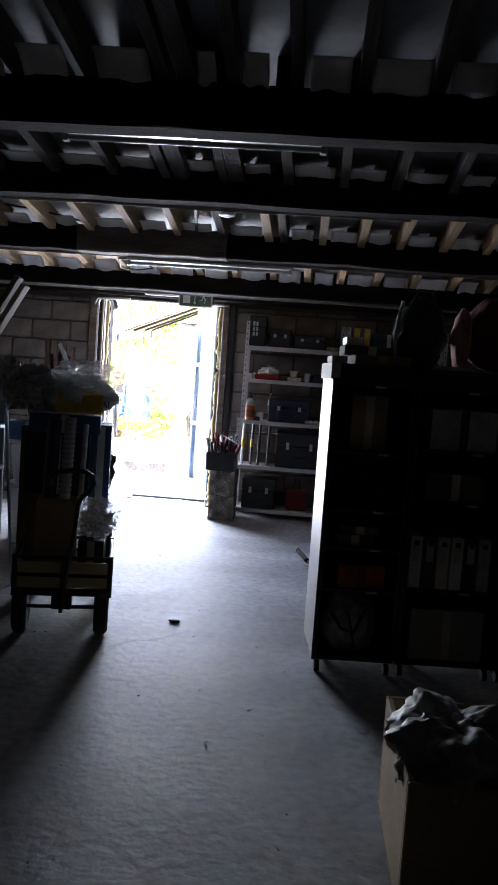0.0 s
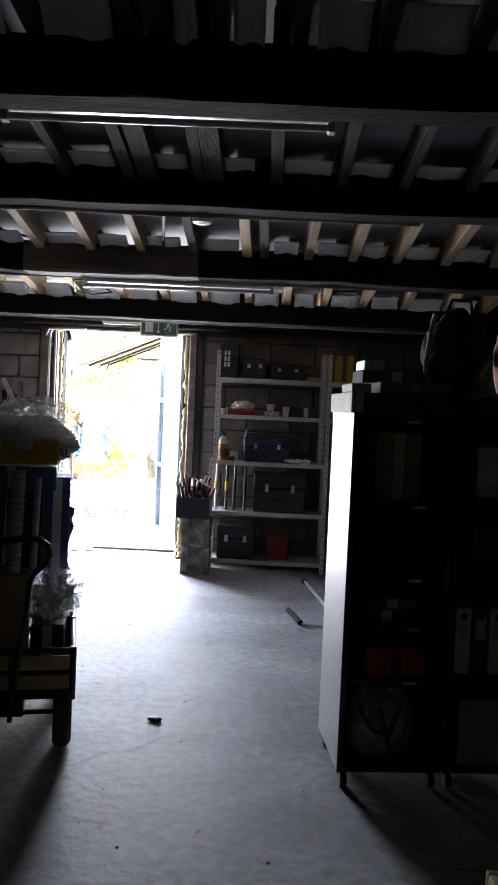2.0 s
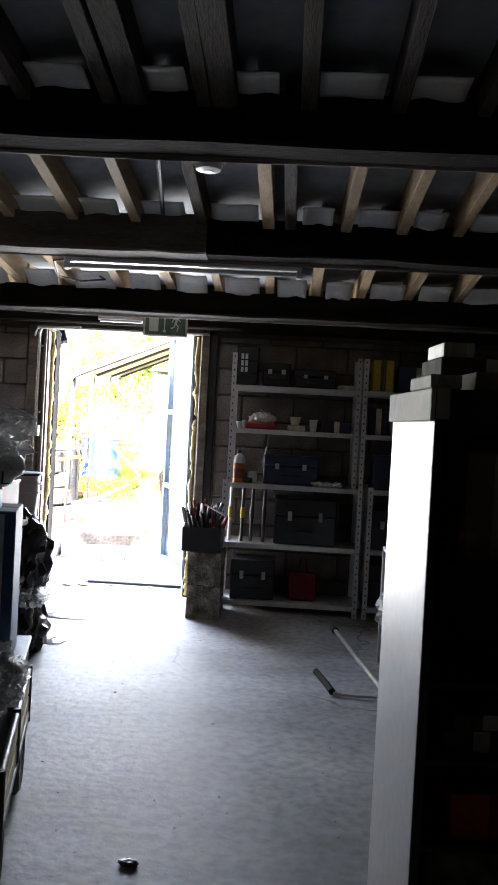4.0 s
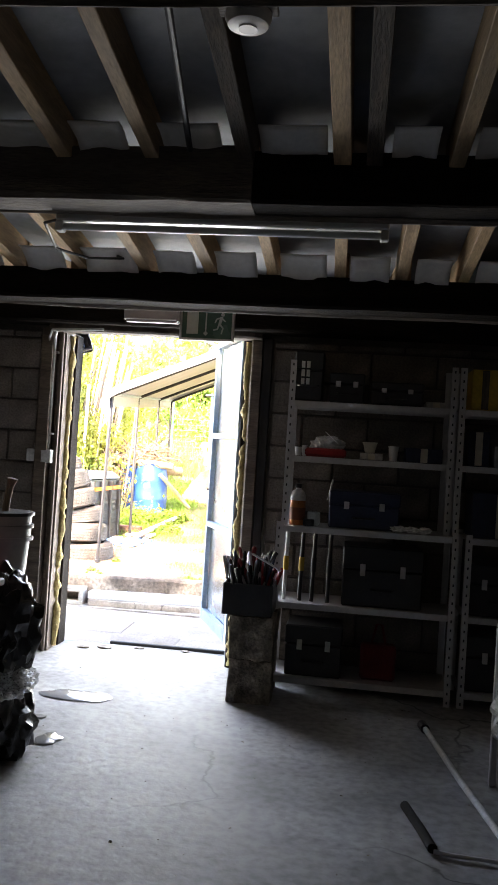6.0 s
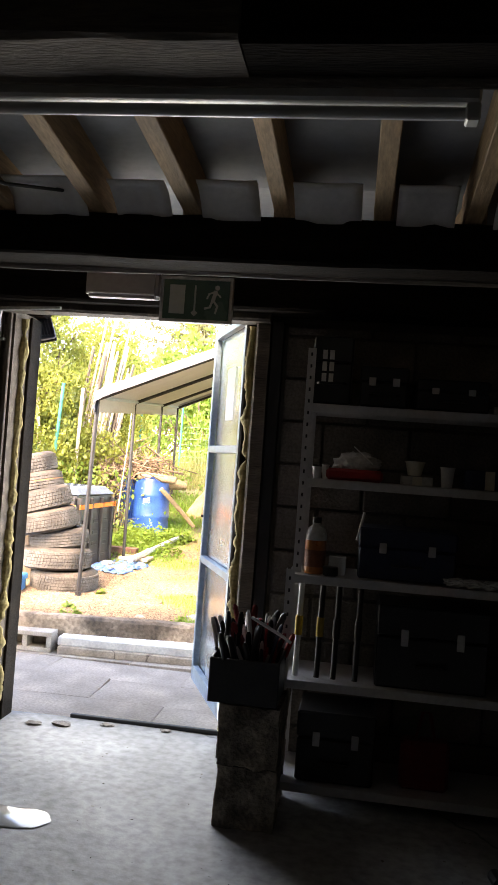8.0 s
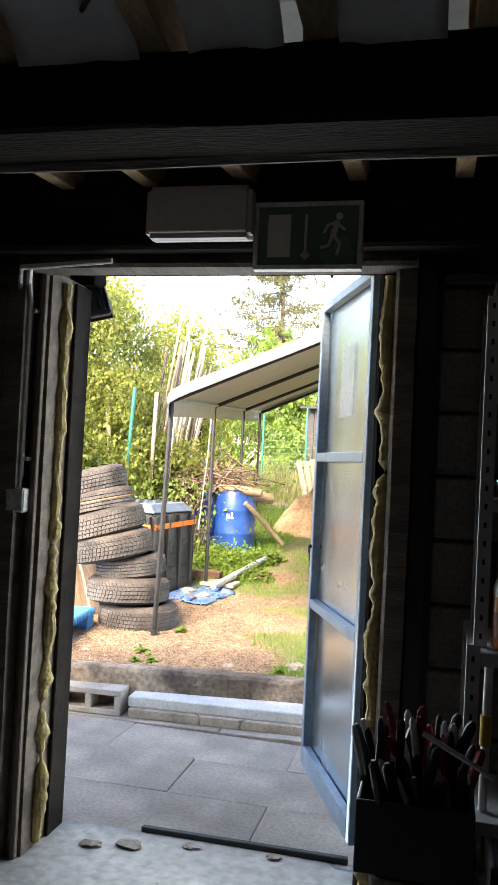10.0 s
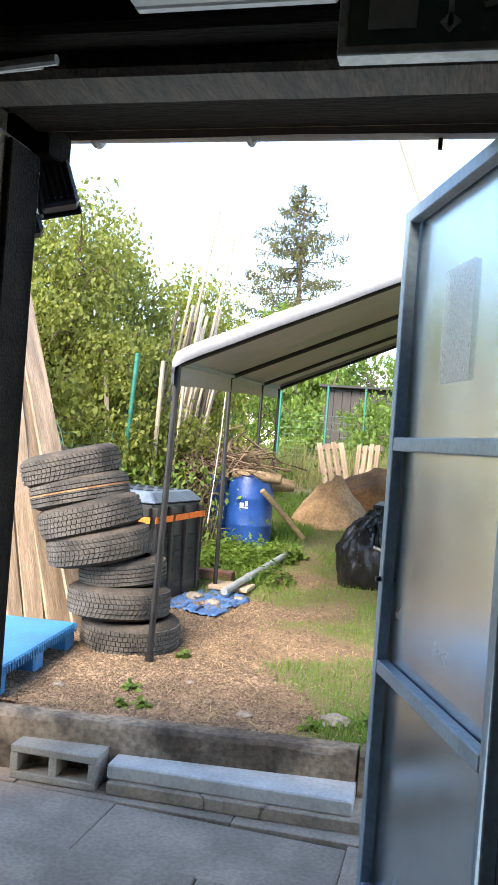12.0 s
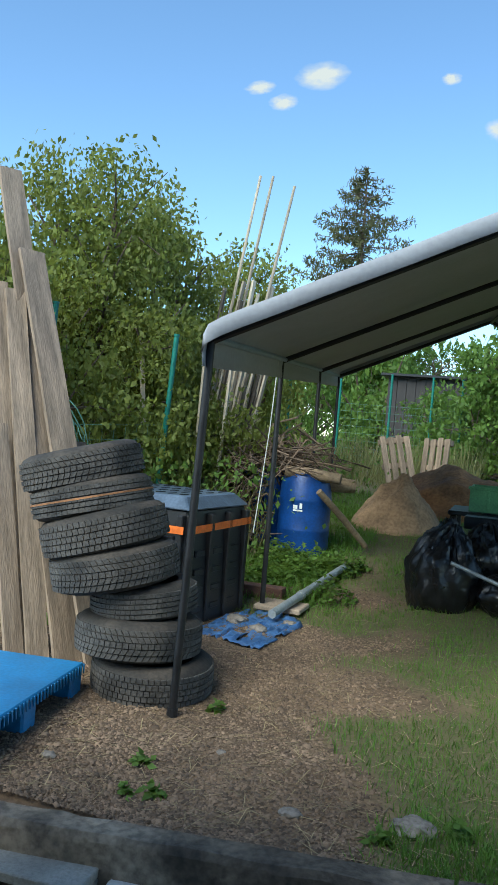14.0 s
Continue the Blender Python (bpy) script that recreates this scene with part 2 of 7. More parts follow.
    darkshed=mat("dark shed boards", (0.05, 0.045, 0.045), 0.85, var=0.3, scale=3, fine=30, bump=0.2, stretch=(6, 6, 0.6)),
    water=mat("water film", (0.30, 0.31, 0.32), 0.06, var=0.1, scale=3, fine=20, bump=0.02, spec=0.8),
    fluo=mat("unlit tube diffuser", (0.80, 0.80, 0.78), 0.25, var=0.1, scale=4, fine=30, bump=0.02),
    tubeglass=mat("tube", (0.75, 0.76, 0.76), 0.12, var=0.05, scale=4, fine=30, bump=0),
    signgreen=mat("dull sign green", (0.05, 0.12, 0.09), 0.25, var=0.15, scale=6, fine=40, bump=0.02),
    signwhite=mat("sign white", (0.50, 0.55, 0.52), 0.3, var=0.1, scale=6, fine=40, bump=0.02),
    greyplastic=mat("mauve grey lamp cover", (0.40, 0.37, 0.38), 0.4, var=0.12, scale=6, fine=40, bump=0.04),
    leaf=leaf_mat("willow leaf", (0.17, 0.20, 0.045), (0.32, 0.36, 0.06)),
    leafdark=leaf_mat("hedge leaf", (0.12, 0.20, 0.04), (0.25, 0.37, 0.06)),
    needle=leaf_mat("spruce needle", (0.11, 0.12, 0.05), (0.16, 0.15, 0.05), 0.25),
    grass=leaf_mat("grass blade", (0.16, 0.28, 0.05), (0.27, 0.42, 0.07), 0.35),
    straw=mat("dry straw", (0.42, 0.32, 0.17), 0.85, var=0.3, scale=3, fine=20, bump=0, island=0.3),
    chips=mat("gravel chips", (0.25, 0.17, 0.11), 0.9, var=0.35, scale=3, fine=30, bump=0.2, island=0.55),
)


# ---- mesh helpers ----
def to_mesh(name, bm, material, smooth=False):
    me = bpy.data.meshes.new(name)
    bmesh.ops.recalc_face_normals(bm, faces=bm.faces)
    bm.to_mesh(me)
    bm.free()
    me.materials.append(material)
    if smooth:
        me.shade_smooth()
        me.set_sharp_from_angle(angle=radians(38))
    return me


def part(name, bm, material, parent=None, label="", smooth=False, m=None):
    """One mesh object from a bmesh, under a thing or a part."""
    ob = new(name, to_mesh(name, bm, material, smooth))
    if m is not None:
        ob.matrix_basis = m
    if parent is not None:
        ob.parent = parent
    if label:
        ob["label"] = label
    return ob


def thing(name, label, category, m=None, group="", kind=""):
    e = new(name)
    e.empty_display_size = 0.1
    if m is not None:
        e.matrix_basis = m
    return tagged(e, label, category, group, kind)


def solo(name, bm, material, label, category, m=None, smooth=False, group="", kind=""):
    return tagged(part(name, bm, material, None, "", smooth, m), label, category, group, kind)


def B():
    return bmesh.new()


def bev(bm, w=0.004, seg=1):
    bmesh.ops.bevel(bm, geom=list(bm.edges), offset=w, segments=seg, affect="EDGES", clamp_overlap=True)
    return bm


def box(bm, lo, hi, m=None):
    lo, hi = Vector(lo), Vector(hi)
    r = bmesh.ops.create_cube(bm, size=1)["verts"]
    t = Matrix.Translation((lo + hi) / 2) @ Matrix.Diagonal((*(hi - lo), 1))
    bmesh.ops.transform(bm, matrix=(m @ t) if m is not None else t, verts=r)
    return bm


def bbox(lo, hi, w=0.004, m=None, seg=1):
    return bev(box(B(), lo, hi, m), w, seg)


def rod(bm, p, q, r, r2=None, seg=10):
    p, q = Vector(p), Vector(q)
    d = q - p
    v = bmesh.ops.create_cone(bm, cap_ends=True, segments=seg, radius1=r, radius2=r if r2 is None else r2, depth=d.length)["verts"]
    bmesh.ops.transform(bm, matrix=Matrix.Translation((p + q) / 2) @ d.to_track_quat("Z", "Y").to_matrix().to_4x4(), verts=v)
    return bm


def tube(bm, pts, r, seg=8, closed=False):
    """A round bar through points, with a joint at each."""
    pts = [Vector(p) for p in pts]
    rings = []
    n = len(pts)
    up = Vector((0.13, 0.21, 0.97)).normalized()
    for i, p in enumerate(pts):
        a = pts[i - 1] if (i or closed) else p
        b = pts[(i + 1) % n] if (i < n - 1 or closed) else p
        d = (b - a).normalized()
        u = d.cross(up)
        if u.length < 0.05:
            u = d.cross(Vector((1, 0, 0)))
        u.normalize()
        w = d.cross(u)
        rad = r[i] if isinstance(r, (list, tuple)) else r
        rings.append([bm.verts.new(p + (u * math.cos(k * math.tau / seg) + w * math.sin(k * math.tau / seg)) * rad) for k in range(seg)])
    for i in range(n if closed else n - 1):
        s, t = rings[i], rings[(i + 1) % n]
        for k in range(seg):
            bm.faces.new((s[k], s[(k + 1) % seg], t[(k + 1) % seg], t[k]))
    if not closed:
        bm.faces.new(rings[0])
        bm.faces.new(rings[-1])
    return bm


def lathe(bm, prof, seg=24, m=None):
    """Turns (radius, height) pairs about z."""
    rings = []
    for r, z in prof:
        rings.append([bm.verts.new((r * math.cos(k * math.tau / seg), r * math.sin(k * math.tau / seg), z)) for k in range(seg)])
    for a, b in zip(rings, rings[1:]):
        for k in range(seg):
            bm.faces.new((a[k], a[(k + 1) % seg], b[(k + 1) % seg], b[k]))
    if prof[0][0] > 0.001:
        bm.faces.new(rings[0])
    if prof[-1][0] > 0.001:
        bm.faces.new(rings[-1])
    bmesh.ops.remove_doubles(bm, verts=bm.verts, dist=0.0002)
    if m is not None:
        bmesh.ops.transform(bm, matrix=m, verts=bm.verts)
    return bm


def lump(size, seed, rough=0.25, sub=3, freq=2.2, flat=0.0):
    """A soft uneven body: a bag, a heap, a stone."""
    bm = B()
    bmesh.ops.create_icosphere(bm, subdivisions=sub, radius=1)
    off = Vector((seed * 7.3, seed * 3.1, seed * 1.7))
    for v in bm.verts:
        n = v.co.normalized()
        k = 1 + rough * noise.noise(n * freq + off) + rough * 0.5 * noise.noise(n * freq * 2.7 + off)
        v.co = Vector((n.x * size[0], n.y * size[1], n.z * size[2])) * k
        if flat and v.co.z < -size[2] * flat:
            v.co.z = -size[2] * flat
    return bm


def crumple(size, seed, folds=0.12, sub=4):
    """A plastic bag: a lump with sharp folds."""
    bm = lump(size, seed, 0.22, sub, 1.7, 0.75)
    off = Vector((seed * 2.3, 5.1, seed))
    for v in bm.verts:
        n = v.co.normalized()
        f = abs(noise.noise(Vector((n.x * 4, n.y * 4, n.z * 2.0)) + off)) + 0.5 * abs(noise.noise(n * 9 + off))
        if v.co.z > -size[2] * 0.7:
            v.co += n * (f - 0.2) * folds
    return bm


def raw_mesh(name, verts, faces, material, smooth=False):
    """A mesh out of numpy arrays: verts (n, 3), faces (m, 3 or 4)."""
    me = bpy.data.meshes.new(name)
    verts, faces = np.asarray(verts, np.float32), np.asarray(faces, np.int32)
    k = faces.shape[1]
    me.vertices.add(len(verts))
    me.vertices.foreach_set("co", verts.ravel())
    me.loops.add(faces.size)
    me.loops.foreach_set("vertex_index", faces.ravel())
    me.polygons.add(len(faces))
    me.polygons.foreach_set("loop_start", np.arange(0, faces.size, k, dtype=np.int32))
    me.update(calc_edges=True)
    me.validate()
    me.materials.append(material)
    if smooth:
        me.shade_smooth()
    return me


def strew(name, shape, faces, pos, size, material, rng, flat=False, lean=1.0, spin=None):
    """Many small copies of one shape joined into one mesh. pos (n, 3), size (n,)."""
    shape, pos = np.asarray(shape, float), np.asarray(pos, float)
    n = len(pos)
    a, b, c = (rng.uniform(0, math.tau, n) for _ in range(3))
    if flat:
        b, c = rng.normal(0, 0.25 * lean, n), rng.normal(0, 0.25 * lean, n)
    ca, sa, cb, sb, cc, sc = np.cos(a), np.sin(a), np.cos(b), np.sin(b), np.cos(c), np.sin(c)
    R = np.stack([np.stack([ca * cb, ca * sb * sc - sa * cc, ca * sb * cc + sa * sc], -1),
                  np.stack([sa * cb, sa * sb * sc + ca * cc, sa * sb * cc - ca * sc], -1),
                  np.stack([-sb, cb * sc, cb * cc], -1)], 1)
    v = np.einsum("nij,kj->nki", R, shape) * np.asarray(size, float)[:, None, None] + pos[:, None, :]
    f = np.asarray(faces)[None] + (np.arange(n) * len(shape))[:, None, None]
    return raw_mesh(name, v.reshape(-1, 3), f.reshape(-1, len(faces[0])), material)


LEAF = ([(0, 0, 0), (0.5, 0.28, 0.08), (1, 0, 0.0), (0.5, -0.28, 0.08)], [(0, 1, 2, 3)])


def text_mesh(words, height, material, name="lettering"):
    cu = bpy.data.curves.new(name, "FONT")
    cu.body, cu.size, cu.extrude = words, height, 0.0005
    ob = bpy.data.objects.new(name, cu)
    me = bpy.data.meshes.new_from_object(ob)
    bpy.data.objects.remove(ob)
    me.materials.append(material)
    return me

# ---- the shed: floor, walls, roof ----
WEST, EAST, SOUTH, WALL, OUT = -2.6, 3.3, -3.5, 8.55, 8.85
DOOR_L, DOOR_R, HEAD = -1.02, 0.10, 2.06


def roof_z(y):
    """Height of the rafters' underside."""
    return 2.62 - 0.125 * (y - 4.0) if y < 7.45 else 2.189 + 0.10 * (y - 7.45)


def grid_mesh(x0, x1, y0, y1, nx, ny, zf, material, name, thick=0.0):
    xs, ys = np.linspace(x0, x1, nx), np.linspace(y0, y1, ny)
    verts = [(x, y, zf(x, y)) for y in ys for x in xs]
    faces = [(j * nx + i, j * nx + i + 1, (j + 1) * nx + i + 1, (j + 1) * nx + i) for j in range(ny - 1) for i in range(nx - 1)]
    return raw_mesh(name, verts, faces, material, True)


def floor_z(x, y):
    return 0.006 * noise.noise(Vector((x * 0.9, y * 0.9, 0))) + 0.0025 * noise.noise(Vector((x * 4, y * 4, 3)))


def with_cracks(m, size):
    t = m.node_tree
    N, L = t.nodes, t.links
    b = N["Principled BSDF"]
    vo = N.new("ShaderNodeTexVoronoi")
    vo.feature = "DISTANCE_TO_EDGE"
    vo.inputs["Scale"].default_value = size
    tc = N.new("ShaderNodeTexCoord")
    nz = N.new("ShaderNodeTexNoise")
    nz.inputs["Scale"].default_value, nz.inputs["Detail"].default_value = 3.5, 6
    mx = N.new("ShaderNodeMixRGB")
    mx.blend_type = "ADD"
    mx.inputs[0].default_value = 0.35
    L.new(tc.outputs["Object"], nz.inputs["Vector"])
    L.new(tc.outputs["Object"], mx.inputs[1])
    L.new(nz.outputs["Color"], mx.inputs[2])
    L.new(mx.outputs[0], vo.inputs["Vector"])
    r = N.new("ShaderNodeValToRGB")
    r.color_ramp.elements[0].color, r.color_ramp.elements[1].color = (0.35, 0.35, 0.36, 1), (1, 1, 1, 1)
    r.color_ramp.elements[0].position, r.color_ramp.elements[1].position = 0.002, 0.009
    L.new(vo.outputs["Distance"], r.inputs[0])
    old = b.inputs["Base Color"].links[0].from_socket
    mul = N.new("ShaderNodeMixRGB")
    mul.blend_type = "MULTIPLY"
    sel = N.new("ShaderNodeTexNoise")
    sel.inputs["Scale"].default_value = 0.7
    sr = N.new("ShaderNodeValToRGB")
    sr.color_ramp.elements[0].position, sr.color_ramp.elements[1].position = 0.47, 0.56
    L.new(tc.outputs["Object"], sel.inputs["Vector"])
    L.new(sel.outputs["Fac"], sr.inputs[0])
    L.new(sr.outputs[0], mul.inputs[0])
    L.new(old, mul.inputs[1])
    L.new(r.outputs[0], mul.inputs[2])
    L.new(mul.outputs[0], b.inputs["Base Color"])


with_cracks(M["concrete"], 0.75)
with_cracks(M["paving"], 1.5)
floor = tagged(new("floor", grid_mesh(WEST - 0.3, EAST + 0.3, SOUTH - 0.3, OUT + 0.02, 60, 120, floor_z, M["concrete"], "floor")),
               "worn grey concrete floor with cracks and stains", "floor", kind="structure")

# side and rear walls, coloured dark to hold back bounced light
solo("wall_west", box(B(), (WEST - 0.25, SOUTH, -0.1), (WEST, OUT, 3.7)), M["mortar"], "unplastered concrete block wall, colour darkened for shade", "wall", kind="structure")
solo("wall_south", box(B(), (WEST - 0.25, SOUTH - 0.25, -0.1), (EAST + 0.25, SOUTH, 3.9)), M["mortar"], "unplastered concrete block wall, colour darkened for shade", "wall", kind="structure")
solo("wall_east", box(B(), (EAST, SOUTH, -0.1), (EAST + 0.25, OUT, 3.7)), M["mortar"], "unplastered concrete block wall, colour darkened for shade", "wall", kind="structure")

# door wall: three pieces round the opening, joined in one mesh
bm = B()
box(bm, (WEST, WALL, -0.1), (DOOR_L - 0.112, OUT, 2.5))
box(bm, (DOOR_R + 0.074, WALL, -0.1), (EAST, OUT, 2.5))
box(bm, (DOOR_L - 0.112, WALL + 0.1, HEAD + 0.1), (DOOR_R + 0.074, OUT, 2.5))
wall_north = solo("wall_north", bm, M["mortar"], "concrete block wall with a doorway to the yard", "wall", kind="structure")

# roof: deck, beams, rafters
bm = B()
ys = (SOUTH - 0.2, 7.45, 8.84)
low = [[bm.verts.new((x, y, roof_z(y) + 0.14)) for x in (WEST - 0.4, EAST + 0.4)] for y in ys]
top = [[bm.verts.new(v.co + Vector((0, 0, 0.06))) for v in row] for row in low]
for i in range(2):
    for g in (low, top):
        bm.faces.new((g[i][0], g[i][1], g[i + 1][1], g[i + 1][0]))
    for k in (0, 1):
        bm.faces.new((low[i][k], low[i + 1][k], top[i + 1][k], top[i][k]))
for i in (0, 2):
    bm.faces.new((low[i][0], low[i][1], top[i][1], top[i][0]))
solo("ceiling", bm, M["sheet"], "grey roof underlay between rafters", "ceiling", kind="structure")

roof_frame = thing("roof_frame", "dark old timber beams carrying pale pine rafters", "roof frame", kind="structure")


def wavy_beam(x0, x1, y0, y1, z0, z1, seed, amp=0.012):
    """A hewn beam whose faces and arrises wander a little."""
    bm = B()
    n = 26
    rings = []
    for i in range(n + 1):
        x = x0 + (x1 - x0) * i / n
        d = [amp * noise.noise(Vector((x * 1.3, seed * 9 + k, 0))) + amp * 0.5 * noise.noise(Vector((x * 5, seed * 9 + k, 4))) for k in range(8)]
        c = 0.012
        rings.append([bm.verts.new(p) for p in ((x, y0 + c + d[0], z0 + d[1]), (x, y1 - c + d[2], z0 + d[1]), (x, y1 + d[2], z0 + c + d[3]), (x, y1 + d[4], z1 + d[5]),
                                               (x, y0 + d[6], z1 + d[5]), (x, y0 + d[0], z0 + c + d[7]))])
    for a, b in zip(rings, rings[1:]):
        for k in range(6):
            bm.faces.new((a[k], a[(k + 1) % 6], b[(k + 1) % 6], b[k]))
    bm.faces.new(rings[0]), bm.faces.new(rings[-1])
    return bm


BEAMS = [(-1.0, 3.07, 0.2), (0.4, 2.90, 0.2), (2.7, 2.60, 0.2), (3.95, 2.43, 0.2), (5.15, 2.362, 0.19), (6.3, 2.205, 0.18), (7.45, 2.055, 0.15)]
for i, (y, z, h) in enumerate(BEAMS):
    if i == 5:
        part("beam", wavy_beam(WEST, -0.70, y - 0.07, y + 0.09, z, z + h, i), M["darkbeam"], roof_frame)
        part("beam", wavy_beam(-0.70, 0.40, y - 0.09, y + 0.09, z - 0.005, z + h, i + 20), M["greybeam"], roof_frame, "weathered grey length of beam", smooth=False)
        part("beam", wavy_beam(0.40, EAST, y - 0.07, y + 0.09, z, z + h, i + 30), M["darkbeam"], roof_frame)
    else:
        part("beam", wavy_beam(WEST, EAST, y - 0.08, y + 0.09, z, z + h, i), M["darkbeam"], roof_frame)
    # paler strip along some beams' lower arris, standing in for floor-bounced light
    if i >= 4:
        part("batten", wavy_beam(WEST if i > 4 else -1.6, EAST if i > 4 else 1.6, y + 0.085, y + 0.115, z - 0.012, z + 0.03, i + 50, 0.006), M["greybeam"], roof_frame)

# rafters bay by bay; each bay has its own set-out
BAYS = [(-1.0, 2.7, [-1.9, -1.45, -1.0, -0.65, -0.33, 0.0, 0.33, 0.64, 0.92, 1.21, 1.52, 1.85, 2.2, 2.6], 0),
        (2.7, 3.95, [-1.6, -1.3, -1.0, -0.65, -0.33, 0.0, 0.33, 0.43, 0.65, 0.92, 1.21, 1.52, 1.8, 2.15, 2.5, 2.85], 0),
        (3.95, 5.15, [-1.9, -1.55, -1.2, -0.86, -0.52, -0.17, 0.15, 0.24, 0.49, 0.56, 0.86, 1.18, 1.49, 1.80, 2.1, 2.4, 2.75], 0),
        (5.15, 6.3, [-2.3, -1.95, -1.6, -1.25, -0.9, -0.59, -0.265, 0.05, 0.375, 0.70, 0.81, 1.095, 1.37, 1.65, 1.95, 2.25, 2.6], 1),
        (6.3, 7.45, [-2.2, -1.9, -1.55, -1.22, -0.90, -0.58, -0.25, 0.065, 0.375, 0.705, 0.99, 1.28, 1.58, 1.88, 2.2, 2.5], 1),
        (7.45, 8.36, [-2.2, -1.9, -1.55, -1.22, -0.90, -0.62, -0.31, 0.05, 0.36, 0.70, 1.0, 1.28, 1.58, 1.88, 2.2, 2.5], 1)]
rng = np.random.default_rng(5)
for y0, y1, xs, fresh in BAYS:
    for k, x in enumerate(xs):
        w = rng.uniform(0.048, 0.062)
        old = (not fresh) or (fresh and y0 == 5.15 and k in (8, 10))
        if x in (0.43, 0.24, 0.56):
            w = 0.09
        a, b = y0 - 0.05, y1 + 0.05
        za, zb = roof_z(a), roof_z(b)
        bm = B()
        s = rng.uniform(-0.012, 0.012)
        c = [(x - w / 2 + s, a, za), (x + w / 2 + s, a, za), (x + w / 2 - s, b, zb), (x - w / 2 - s, b, zb)]
        lo = [bm.verts.new(p) for p in c]
        hi = [bm.verts.new((p[0], p[1], p[2] + 0.137)) for p in c]
        bm.faces.new(lo), bm.faces.new(hi)
        for i in range(4):
            bm.faces.new((lo[i], lo[(i + 1) % 4], hi[(i + 1) % 4], hi[i]))
        bev(bm, 0.003)
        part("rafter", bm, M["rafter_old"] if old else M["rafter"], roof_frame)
    # foil-faced insulation turned down onto each beam between the rafters
    xs = sorted(xs)
    if y1 > 8:
        continue
    for xa, xb in zip(xs, xs[1:]):
        if xb - xa < 0.14:
            continue
        g0, g1 = xa + 0.034 + rng.uniform(0, 0.03), xb - 0.034 - rng.uniform(0, 0.05)
        if rng.random() < 0.3:
            g1 -= rng.uniform(0.0, 0.35) * (g1 - g0)
        n, rows = 7, 6
        ztop = roof_z(y1) + 0.085
        beam_top = [bz + bh for by, bz, bh in BEAMS if abs(by - y1) < 0.02][0]
        verts = []
        drop = rng.uniform(-0.02, 0.02)
        for j in range(rows):
            v = j / (rows - 1)
            for i in range(n):
                u = i / (n - 1)
                x = g0 + (g1 - g0) * u
                wob = 0.010 * noise.noise(Vector((x * 9, v * 2 + y1, 7))) + 0.006 * math.sin(u * 7 + xa * 5)
                y = y1 - 0.225 + drop * 0.5 + 0.155 * v ** 0.8 + wob
                z = ztop - (ztop - beam_top + 0.01) * v ** 1.5 + wob * 0.5
                verts.append((x, y, z))
        faces = [(j * n + i, j * n + i + 1, (j + 1) * n + i + 1, (j + 1) * n + i) for j in range(rows - 1) for i in range(n - 1)]
        fl = new("insulation_flap", raw_mesh("insulation_flap", verts, faces, M["foil"], True))
        fl.parent = roof_frame
        sm = fl.modifiers.new("thick", "SOLIDIFY")
        sm.thickness = 0.006

# lintel, jamb posts and linings of the doorway
frame_ = thing("door_frame", "rough dark timber door frame with expanding foam", "door frame", kind="structure")
part("lintel", wavy_beam(WEST, EAST, WALL - 0.21, WALL - 0.012, HEAD + 0.02, 2.3, 71, 0.004), M["darkbeam"], frame_)
part("lintel_board", wavy_beam(DOOR_L - 0.1, DOOR_R + 0.13, WALL - 0.135, WALL - 0.005, HEAD - 0.02, HEAD + 0.02, 72, 0.003), M["rafter_old"], frame_)
part("head_lining", bbox((DOOR_L - 0.02, WALL + 0.0, HEAD + 0.045), (DOOR_R + 0.03, OUT - 0.02, HEAD + 0.095)), M["darkbeam"], frame_)
part("head_strip", bbox((DOOR_L - 0.02, OUT - 0.0195, HEAD + 0.06), (DOOR_R + 0.03, OUT + 0.02, HEAD + 0.1)), M["board"], frame_)
part("outer_head", wavy_beam(-1.9, 1.2, OUT + 0.14, OUT + 0.24, HEAD + 0.122, HEAD + 0.3, 75, 0.006), M["darkbeam"], frame_)
part("eave_deck", bbox((WEST, OUT - 0.02, HEAD + 0.302), (EAST, OUT + 0.42, HEAD + 0.34), 0.004), M["darkbeam"], frame_)
part("jamb_post", wavy_beam(0, 2.06, -0.05, 0.05, -0.05, 0.03, 81, 0.005), M["jambwood"], frame_, m=Matrix.Translation((DOOR_L - 0.12, WALL - 0.03, 0)) @ Matrix(((0, 0, 1, 0), (0, 1, 0, 0), (1, 0, 0, 0), (0, 0, 0, 1))))
part("jamb_lining", wavy_beam(0, 2.06, -0.14, 0.14, -0.035, 0.03, 82, 0.004), M["jambwood"], frame_, m=Matrix.Translation((DOOR_L - 0.055, WALL + 0.13, 0)) @ Matrix(((0, 0, 1, 0), (0, 1, 0, 0), (1, 0, 0, 0), (0, 0, 0, 1))))
part("jamb_strip", bbox((DOOR_L - 0.055, WALL - 0.04, 0), (DOOR_L - 0.035, WALL - 0.016, 2.05), 0.003), M["jambwood"], frame_)
part("steel_jamb", bbox((DOOR_L - 0.09, OUT - 0.005, 0.0), (DOOR_L - 0.05, OUT + 0.06, 2.05), 0.003), M["darkmetal"], frame_)
part("jamb_lining", wavy_beam(0, 2.06, -0.14, 0.14, -0.03, 0.035, 83, 0.004), M["darkbeam"], frame_, m=Matrix.Translation((DOOR_R + 0.035, WALL + 0.13, 0)) @ Matrix(((0, 0, 1, 0), (0, 1, 0, 0), (1, 0, 0, 0), (0, 0, 0, 1))))
